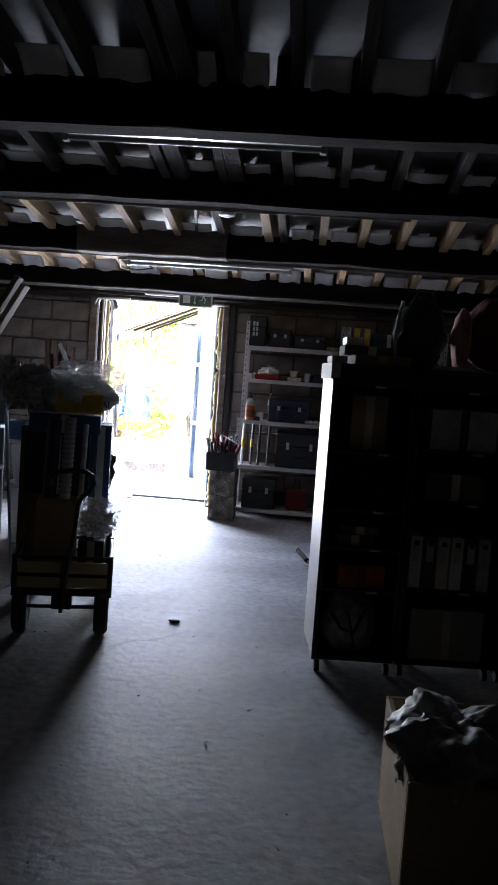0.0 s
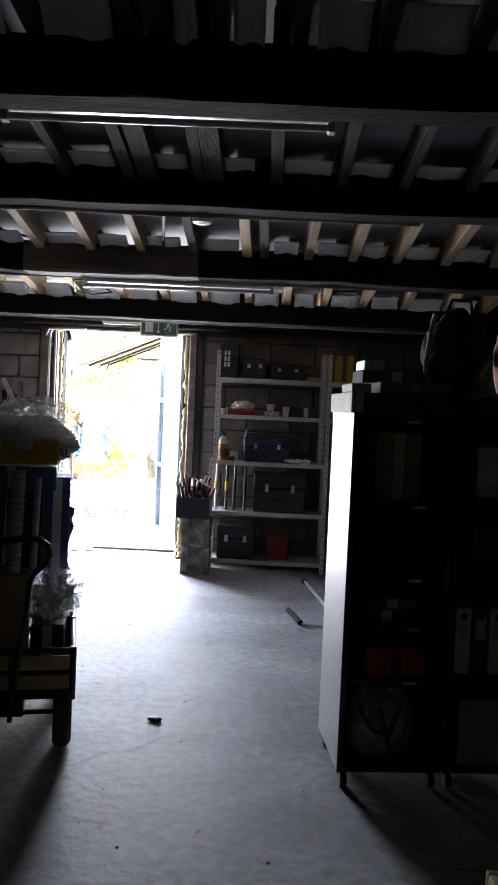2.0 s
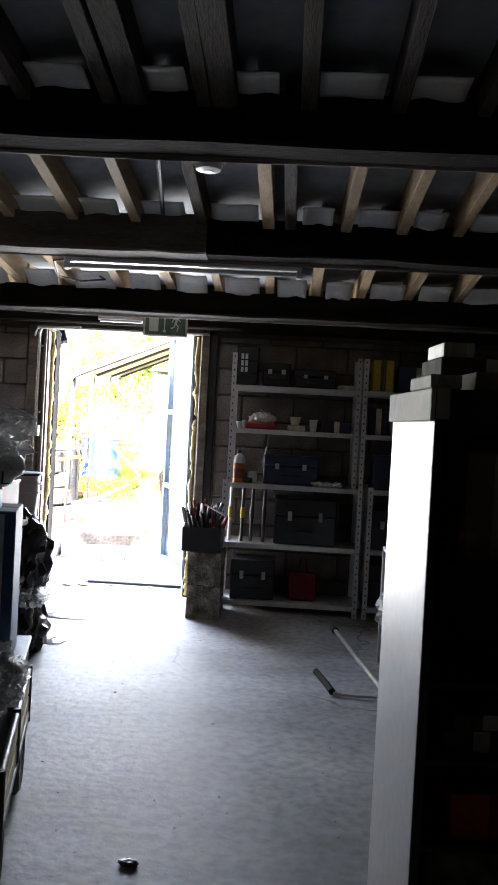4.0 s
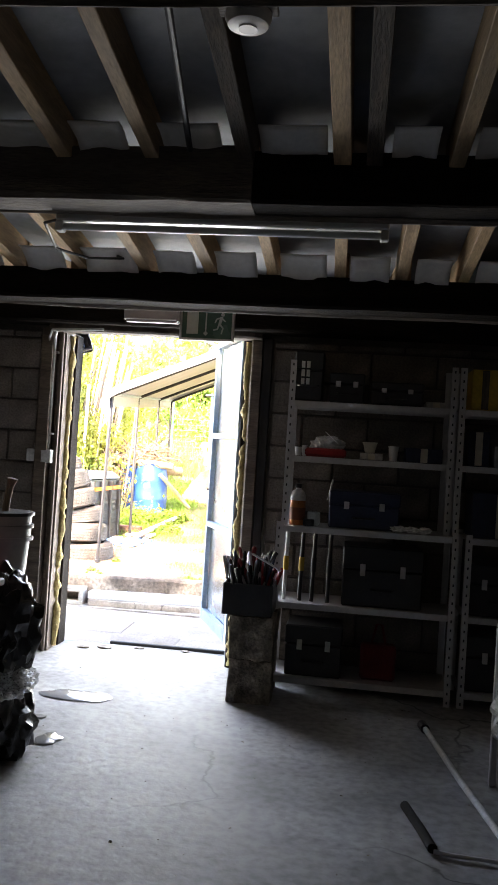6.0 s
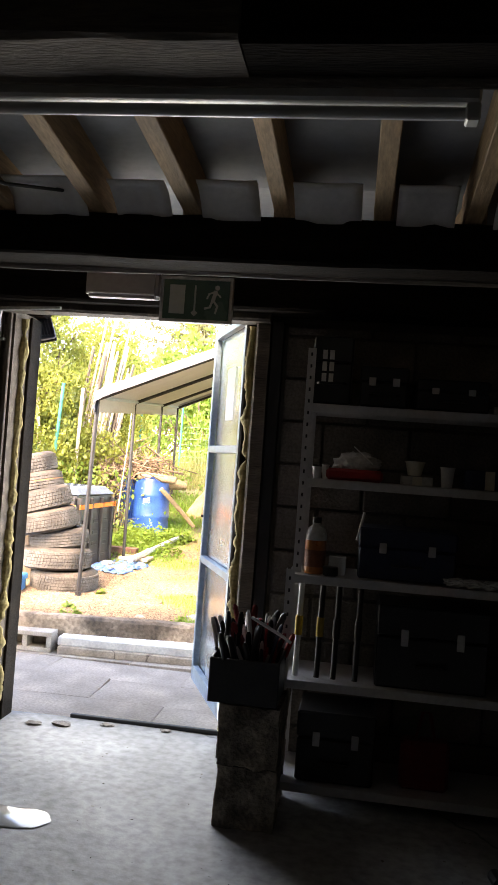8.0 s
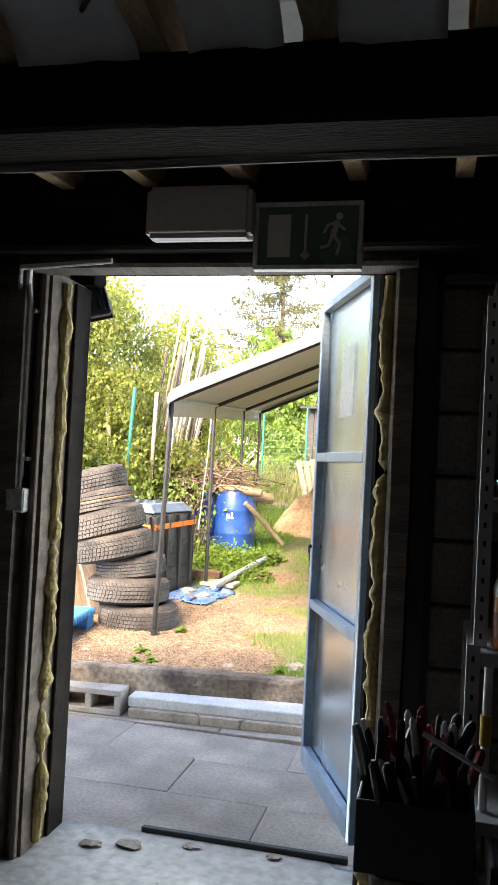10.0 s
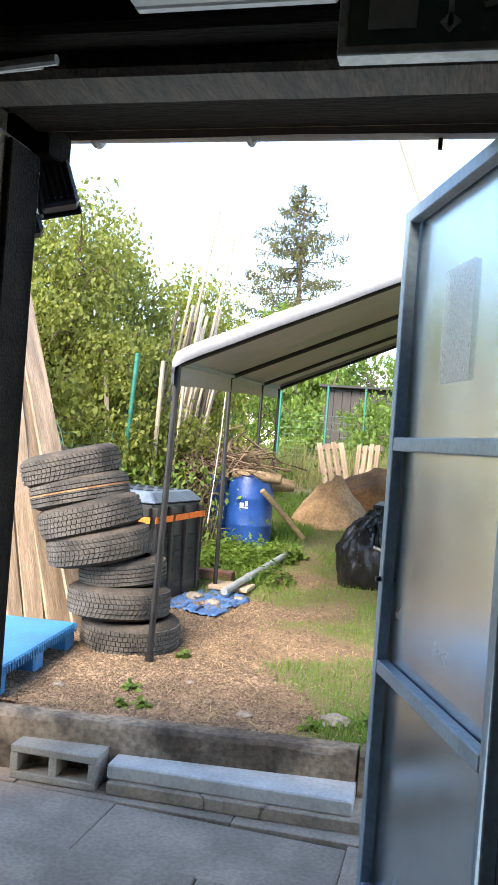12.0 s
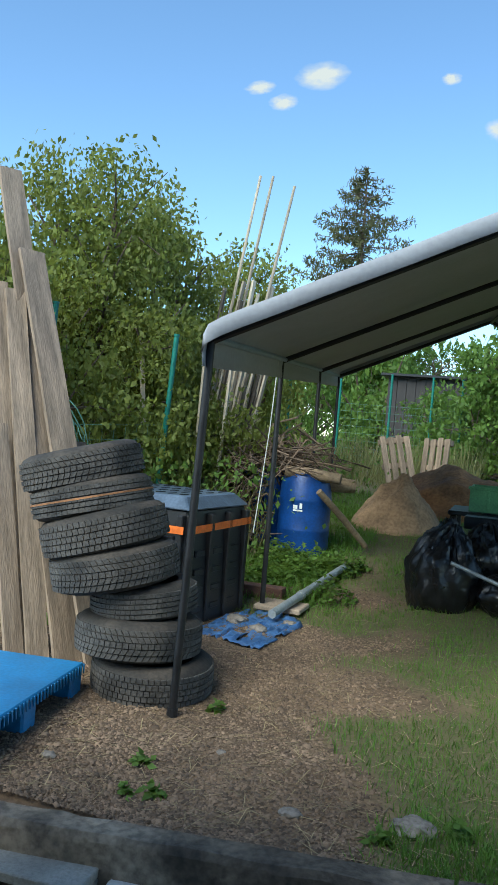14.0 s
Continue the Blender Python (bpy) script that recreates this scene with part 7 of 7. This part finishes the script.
table = thing("garden_table", "black plastic garden table on the grass", "table", Matrix.Translation((-0.30, 15.9, ground_z(-0.3, 15.9))))
part("tabletop", bbox((-0.5, -0.35, 0.50), (0.6, 0.4, 0.54), 0.01), M["blackplastic"], table)
for x in (-0.45, 0.52):
    for y in (-0.3, 0.34):
        part("leg", bbox((x - 0.03, y - 0.03, -0.03), (x + 0.03, y + 0.03, 0.4995), 0.008), M["blackplastic"], table)
crate = thing("plastic_crate", "pale green plastic crate on the garden table", "crate", Matrix.Translation((-0.27, 15.9, ground_z(-0.3, 15.9) + 0.541)))
for nm, lo, hi in (("crate_wall", (-0.36, -0.25, 0), (0.36, -0.235, 0.22)), ("crate_wall", (-0.36, 0.235, 0), (0.36, 0.25, 0.22)), ("crate_wall", (-0.36, -0.2345, 0), (-0.345, 0.2345, 0.22)), ("crate_wall", (0.345, -0.2345, 0), (0.36, 0.2345, 0.22)), ("crate_floor", (-0.3445, -0.2345, 0.001), (0.3445, 0.2345, 0.012))):
    part(nm, bbox(lo, hi, 0.003), M["palegreen"], crate)
part("rim", bbox((-0.375, -0.265, 0.195), (0.375, -0.251, 0.222), 0.004), M["palegreen"], crate)
for x in (-0.2, 0.0, 0.2):
    part("crate_rib", bbox((x - 0.012, -0.262, 0.004), (x + 0.012, -0.251, 0.19), 0.003), M["palegreen"], crate)
solo("bin_bag", bin_sack((0.30, 0.26, 0.42), 4), M["bag"], "full black bin bag standing on the grass", "bin bag", Matrix.Translation((-0.72, 14.55, ground_z(-0.7, 14.5) + 0.26)) @ Matrix.Rotation(0.12, 4, "Y"), True, "bin bags")
solo("bin_bag", bin_sack((0.26, 0.24, 0.30), 9), M["bag"], "full black bin bag slumped on another", "bin bag", Matrix.Translation((-0.42, 14.75, ground_z(-0.4, 14.7) + 0.38)), True, "bin bags")
solo("bin_bag", bin_sack((0.30, 0.22, 0.22), 14), M["bag"], "full black bin bag lying on the grass", "bin bag", Matrix.Translation((-0.18, 14.5, ground_z(-0.2, 14.5) + 0.16)), True, "bin bags")
solo("black_crate", bbox((-0.62, 14.85, 0.82), (-0.34, 15.05, 0.92), 0.01), M["blackplastic"], "black plastic crate lid on the bin bags", "crate")
solo("broom_stick", rod(B(), (-0.66, 14.28, 0.62), (-0.05, 14.25, 0.42), 0.014), M["pipe"], "grey metal stick across the bin bags", "stick", smooth=True)


# ---- fence, poles ----
def fence_post(x, y, h, lean=(0, 0), r=0.022):
    z = ground_z(x, y)
    t = thing("fence_post", "green coated steel fence post", "fence post", Matrix.Translation((x, y, z - 0.05)) @ Matrix.Rotation(lean[0], 4, "Y") @ Matrix.Rotation(lean[1], 4, "X"), "green fence posts")
    part("tube", rod(B(), (0, 0, 0), (0, 0, h), r, seg=12), M["fencegreen"], t, smooth=True)
    part("cap", rod(B(), (0, 0, h + 0.0005), (0, 0, h + 0.02), r * 1.15, seg=12), M["fencegreen"], t, smooth=True)


FENCE = [(-3.66, 13.5, 2.15, (0.03, 0)), (-3.14, 14.5, 2.0, (0.05, 0)), (-3.35, 17.3, 1.9, (0.0, 0)), (-3.4, 19.5, 1.9, (0, 0))]
for x, y, h, l in FENCE:
    fence_post(x, y, h, l)
for x, y in ((-3.3, 22.5), (-2.45, 22.8), (-1.75, 23.0), (-1.25, 23.2), (0.2, 23.5), (2.0, 23.8)):
    fence_post(x, y, 1.9)


def mesh_fence(a, b, h, name):
    a, b = Vector((*a, 0)), Vector((*b, 0))
    L_ = (b - a).length
    bm = B()
    n = int(L_ / 0.11)
    for i in range(n + 1):
        p = a.lerp(b, i / n)
        z = ground_z(p.x, p.y)
        rod(bm, (p.x, p.y, z), (p.x, p.y, z + h), 0.002, seg=3)
    for j in range(11):
        z = j * h / 10
        rod(bm, (a.x, a.y, ground_z(a.x, a.y) + z), (b.x, b.y, ground_z(b.x, b.y) + z), 0.002, seg=3)
    t = thing(name, "green welded wire mesh fence", "fence")
    part("wire_mesh", bm, M["wire"], t)


mesh_fence((-3.66, 13.5), (-3.14, 14.5), 1.2, "wire_fence")
mesh_fence((-3.14, 14.5), (-3.35, 17.3), 1.2, "wire_fence")
mesh_fence((-3.3, 22.5), (2.0, 23.8), 1.3, "wire_fence")
bm = B()
rng = np.random.default_rng(77)
for i in range(7):
    c = Vector((-3.45, 13.3, 1.25))
    R0 = rng.uniform(0.16, 0.30)
    ph = rng.uniform(0, 6)
    tube(bm, [c + Vector((math.cos(a + ph) * R0 * 1.1, rng.normal(0, 0.02), math.sin(a + ph) * R0 + 0.05 * math.sin(3 * a))) for a in np.linspace(0, 5.6, 22)], 0.004, 4)
solo("wire_coil", bm, M["wire"], "tangled coil of green fence wire hanging on the fence", "wire")
bk = thing("plant_pot", "black plastic bucket hanging behind the fence", "bucket", Matrix.Translation((-3.42, 13.42, 0.95)))
part("pot_wall", lathe(B(), [(0.10, 0), (0.13, 0.3), (0.142, 0.3), (0.142, 0.27), (0.125, 0.0), (0.10, 0.0)], 24), M["blackplastic"], bk, smooth=True)
part("stand", rod(B(), (0, 0, -0.82), (0, 0, -0.002), 0.05, seg=10), M["boarddark"], bk)

# bundle of stakes and laths propped up behind the carport
rng = np.random.default_rng(21)
LONG = [((-3.50, 16.1), (-2.99, 16.2, 4.06)), ((-3.42, 16.15), (-2.87, 16.25, 4.07)), ((-3.2, 16.1), (-2.62, 16.2, 3.95))]
for (x, y), q in LONG:
    solo("long_pole", rod(B(), (x, y, ground_z(x, y)), q, 0.020, 0.014, seg=8), M["palewood"], "long thin pale wooden pole leaning upright", "pole", smooth=True, group="propped poles")
for i in range(26):
    x, y = rng.uniform(-3.55, -3.0), rng.uniform(15.9, 16.4)
    h = rng.uniform(1.5, 2.6)
    z = ground_z(x, y)
    q = Vector((x + 0.16 * h + rng.normal(0, 0.06), y + rng.normal(0, 0.08), z + h))
    p = Vector((x, y, z))
    bm = bbox((-rng.uniform(0.015, 0.04), -0.012, 0), (rng.uniform(0.015, 0.04), 0.012, (q - p).length), 0.002)
    solo("stake", bm, M["palewood"] if i % 4 else M["boarddark"], "pale rough wooden stake in an upright bundle", "stake", Matrix.Translation(p) @ (q - p).to_track_quat("Z", "Y").to_matrix().to_4x4(), group="propped stakes")
for i, (p, q) in enumerate((((-3.2, 14.6, 0.2), (-3.5, 14.8, 2.15)), ((-3.0, 15.0, 0.2), (-2.98, 15.05, 2.2)), ((-2.95, 15.4, 0.2), (-2.85, 15.4, 2.15)))):
    p, q = Vector(p), Vector(q)
    solo("stake", bbox((-0.02, -0.012, 0), (0.02, 0.012, (q - p).length), 0.002), M["palewood"], "pale thin wooden stake behind the fence", "stake", Matrix.Translation(p) @ (q - p).to_track_quat("Z", "Y").to_matrix().to_4x4(), group="propped stakes")


# ---- trees and hedges ----
def bush(name, label, centre, clumps, leaf_size, leaves, material, seed, trunk=True, category="tree"):
    """A tree of limbs with leafy clumps: each clump is (dx, dy, dz, radius)."""
    r = np.random.default_rng(seed)
    t = thing(name, label, category, Matrix.Translation(centre))
    bm = B()
    for dx, dy, dz, rad in clumps:
        a = Vector((r.normal(0, 0.15), r.normal(0, 0.15), -0.1))
        b = Vector((dx, dy, dz))
        mid = a.lerp(b, 0.5) + Vector((r.normal(0, 0.12), r.normal(0, 0.12), 0.2))
        tube(bm, [a, mid, b], [0.05, 0.03, 0.012], 6)
        for _ in range(5):
            d = Vector(r.normal(0, 1, 3)).normalized() * rad * 0.9
            tube(bm, [b.lerp(mid, 0.2), b + d * 0.5, b + d], [0.014, 0.009, 0.004], 4)
    part("branching", bm, M["bark"], t)
    tot = sum(c[3] ** 2 for c in clumps)
    P, S = [], []
    for dx, dy, dz, rad in clumps:
        n = int(leaves * rad ** 2 / tot)
        u = r.normal(0, 1, (n, 3))
        u /= np.linalg.norm(u, axis=1)[:, None]
        # twigs: leaves gather along short sprays that stick out unevenly
        k = max(8, n // 22)
        sp = r.normal(0, 1, (k, 3))
        sp /= np.linalg.norm(sp, axis=1)[:, None]
        which = r.integers(0, k, n)
        reach = rad * (0.55 + 0.55 * r.random(k) ** 0.7)
        along = r.random(n) ** 0.5
        p = sp[which] * (reach[which] * (0.45 + 0.55 * along))[:, None] + r.normal(0, 0.055, (n, 3)) * (0.6 + rad)
        p[:, 2] *= 0.92
        P.append(p + np.array((dx, dy, dz)))
        S.append(r.uniform(0.6, 1.25, n) * leaf_size)
    ob = new("crown", strew("crown", *LEAF, np.concatenate(P), np.concatenate(S), M[material], r))
    ob.parent = t
    return t


def clump_cloud(seed, n, sx, sy, z0, z1, rad, shape):
    r = random.Random(seed)
    out = []
    while len(out) < n:
        x, y, z = r.uniform(-sx, sx), r.uniform(-sy, sy), r.uniform(z0, z1)
        if shape(x / sx, (z - z0) / (z1 - z0)):
            out.append((x, y, z, rad * r.uniform(0.7, 1.3)))
    return out


dome = lambda u, v: abs(u) < (1 - v) ** 0.5 + 0.08
bush("tree", "dense leafy willow bush behind the fence", (-4.75, 15.6, 0.3), clump_cloud(1, 46, 1.75, 1.0, 0.4, 3.15, 0.58, lambda u, v: abs(u - 0.15 * v) < (1 - v) ** 0.42 + 0.03), 0.062, 95000, "leaf", 1)
bush("tree", "leafy green bush along the fence", (-3.9, 18.4, 0.5), clump_cloud(2, 22, 1.0, 0.8, 0.2, 3.0, 0.5, dome), 0.062, 34000, "leaf", 2)
bush("shrub", "tall green shrub behind the fence by the boards", (-4.3, 13.6, 0.2), clump_cloud(3, 18, 0.7, 0.5, 0.2, 2.6, 0.42, dome), 0.065, 16000, "leaf", 3, category="shrub")
bush("tree", "bright green hazel hedge beyond the soil heap", (0.7, 23.4, 0.7), clump_cloud(4, 46, 2.3, 0.9, 0.2, 4.1, 0.72, dome), 0.11, 48000, "leafdark", 4)
bush("shrub", "low green shrub by the back fence", (-2.3, 24.2, 0.8), clump_cloud(5, 10, 1.4, 0.5, 0.1, 1.5, 0.45, dome), 0.08, 9000, "leafdark", 5, category="shrub")
bush("tree", "green trees far behind the garden", (-9.0, 42, 1.0), clump_cloud(6, 20, 6.0, 2, 0.6, 5.0, 1.5, dome), 0.30, 16000, "leafdark", 6)
bush("tree", "green trees far behind the garden", (3.0, 46, 1.0), clump_cloud(7, 20, 6.0, 2, 0.6, 5.5, 1.5, dome), 0.30, 15000, "leafdark", 7)
bush("tree", "leafy hedge behind the wire fence", (-6.9, 22, 0.8), clump_cloud(8, 22, 2.6, 1, 0.3, 4.0, 0.9, dome), 0.11, 17000, "leaf", 8)
bush("tree", "leafy hedge at the back of the garden", (-3.6, 27.5, 0.8), clump_cloud(9, 22, 2.6, 1, 0.2, 3.4, 0.8, dome), 0.13, 14000, "leafdark", 9)
bush("tree", "green hedge beyond the garden", (5.0, 28.0, 0.8), clump_cloud(10, 24, 4.0, 1, 0.2, 4.2, 1.0, dome), 0.16, 14000, "leafdark", 10)
bush("tree", "green hedge closing the garden", (-11.5, 20.0, 0.6), clump_cloud(12, 24, 3.2, 2, 0.3, 5.0, 1.1, dome), 0.15, 15000, "leaf", 12)

# tall weeds and stalks by the fence
rng = np.random.default_rng(31)
P, S = [], []
for i in range(5000):
    x, y = rng.normal(-3.15, 0.3), rng.uniform(13.6, 19.5)
    if rng.random() < 0.3:
        x, y = rng.uniform(-3.2, -0.8), rng.uniform(20.5, 23.0)
    P.append((x, y, ground_z(x, y)))
    S.append(rng.uniform(0.3, 0.8))
reed = ([(-0.008, 0, 0), (0.008, 0, 0), (0.006, 0.05, 0.6), (-0.006, 0.05, 0.6), (0.002, 0.2, 1.0), (-0.002, 0.2, 1.0)], [(0, 1, 2, 3), (3, 2, 4, 5)])
tagged(new("tall_grass", strew("tall_grass", *reed, P, S, leaf_mat("dry tall grass", (0.20, 0.20, 0.08), (0.26, 0.26, 0.08), 0.3), rng, flat=True, lean=0.7)), "tall dry grass and weeds along the fence", "grass", kind="stuff")
P = np.stack([rng.normal(-2.95, 0.4, 5000), rng.uniform(13.8, 20, 5000), rng.uniform(0.25, 1.2, 5000)], -1)
tagged(new("fence_weeds", strew("fence_weeds", *LEAF, P, rng.uniform(0.03, 0.08, 5000), M["leafdark"], rng)), "leafy weeds growing along the fence", "weeds", kind="stuff")


# spruce beyond the garden
def spruce(x, y, h, seed):
    r = np.random.default_rng(seed)
    z0 = ground_z(x, y)
    t = thing("spruce", "tall thin spruce with sparse drooping boughs", "tree", Matrix.Translation((x, y, z0)))
    part("trunk", tube(B(), [(0, 0, -0.2), (0.05, 0, h * 0.5), (0, 0, h)], [0.26, 0.15, 0.02], 8), M["bark"], t)
    bm = B()
    P, S = [], []
    z = h * 0.12
    while z < h - 0.15:
        f = 1 - z / h
        for _ in range(r.integers(3, 6)):
            a = r.uniform(0, math.tau)
            ln = (0.5 + 10.0 * f ** 0.9) * r.uniform(0.35, 1.1)
            d = Vector((math.cos(a), math.sin(a), 0))
            p0 = Vector((0, 0, z))
            p1 = p0 + d * ln * 0.6 + Vector((0, 0, -0.10 * ln))
            p2 = p0 + d * ln + Vector((0, 0, -0.05 * ln + 0.1))
            tube(bm, [p0, p1, p2], [0.035, 0.022, 0.008], 4)
            n = int(42 * ln)
            s = r.random(n) ** 0.75
            base = np.array([tuple(p0.lerp(p1, min(1, k / 0.6)) if k < 0.6 else p1.lerp(p2, (k - 0.6) / 0.4)) for k in s])
            side = np.array((-d.y, d.x, 0))
            off = side[None] * (r.normal(0, 0.16, n) * (0.4 + ln * 0.22) * (1.1 - s))[:, None] + np.stack([r.normal(0, 0.05, n), r.normal(0, 0.05, n), -abs(r.normal(0, 0.16, n))], -1)
            P.append(base + off)
            S.append(r.uniform(0.17, 0.36, n))
        z += r.uniform(0.26, 0.42)
    part("bough_frame", bm, M["bark"], t)
    needle = ([(0, 0, 0), (0.5, 0.13, 0.02), (1, 0, -0.12), (0.5, -0.13, 0.02)], [(0, 1, 2, 3)])
    ob = new("needles", strew("needles", *needle, np.concatenate(P), np.concatenate(S), M["needle"], r))
    ob.parent = t


spruce(-9.2, 53.0, 15.1, 3)

# dark neighbouring shed glimpsed under the carport roof
sh = thing("shed", "dark timber shed behind the back fence", "shed", Matrix.Translation((-1.6, 26.0, 0.85)))
for i in range(14):
    part("wall_board", bbox((-1.4 + i * 0.2, 0, 0), (-1.21 + i * 0.2, 0.03, 2.0), 0.004), M["darkshed"], sh)
part("shed_body", box(B(), (-1.39, 0.035, 0), (1.39, 2.0, 1.98)), M["darkshed"], sh)
part("shed_roof", bbox((-1.55, -0.15, 2.001), (1.55, 2.2, 2.06), 0.01), M["black"], sh)

# fair-weather clouds, far away
def cloud_mat(seed):
    m = bpy.data.materials.new("cloud")
    m.use_nodes = True
    t = m.node_tree
    N, L = t.nodes, t.links
    tc, nz = N.new("ShaderNodeTexCoord"), N.new("ShaderNodeTexNoise")
    nz.noise_dimensions = "4D"
    nz.inputs["W"].default_value, nz.inputs["Scale"].default_value, nz.inputs["Detail"].default_value = seed * 3.7, 2.2, 7
    gr = N.new("ShaderNodeTexGradient")
    gr.gradient_type = "SPHERICAL"
    L.new(tc.outputs["Object"], gr.inputs[0])
    L.new(tc.outputs["Object"], nz.inputs["Vector"])
    mu = N.new("ShaderNodeMath")
    mu.operation = "MULTIPLY"
    L.new(gr.outputs["Fac"], mu.inputs[0])
    L.new(nz.outputs["Fac"], mu.inputs[1])
    rp = N.new("ShaderNodeValToRGB")
    rp.color_ramp.elements[0].position, rp.color_ramp.elements[1].position = 0.12, 0.38
    L.new(mu.outputs[0], rp.inputs[0])
    # an even glow stands in for sunlight on the cloud
    em, tr, mx = N.new("ShaderNodeEmission"), N.new("ShaderNodeBsdfTransparent"), N.new("ShaderNodeMixShader")
    em.inputs[0].default_value, em.inputs[1].default_value = (1, 0.97, 0.93, 1), 0.5
    L.new(rp.outputs[0], mx.inputs[0])
    L.new(tr.outputs[0], mx.inputs[1])
    L.new(em.outputs[0], mx.inputs[2])
    L.new(mx.outputs[0], N["Material Output"].inputs[0])
    return m


def cloud(x, y, z, w, h, seed):
    bm = B()
    bmesh.ops.create_grid(bm, x_segments=8, y_segments=8, size=1.0)
    bmesh.ops.transform(bm, matrix=Matrix.Rotation(math.pi / 2, 4, "X"), verts=bm.verts)
    solo("cloud", bm, cloud_mat(seed), "small wispy white cloud in a blue sky", "cloud", Matrix.Translation((x, y, z)) @ Matrix.Diagonal((w, 1, h, 1)), True, "clouds", "structure")


for i, (x, y, z, w, h) in enumerate(((-330, 1250, 553, 60, 30), (-430, 1250, 540, 36, 15), (-390, 1250, 515, 34, 18), (-60, 1300, 480, 34, 26), (-140, 1300, 560, 22, 14))):
    cloud(x, y, z, w, h, i + 1)
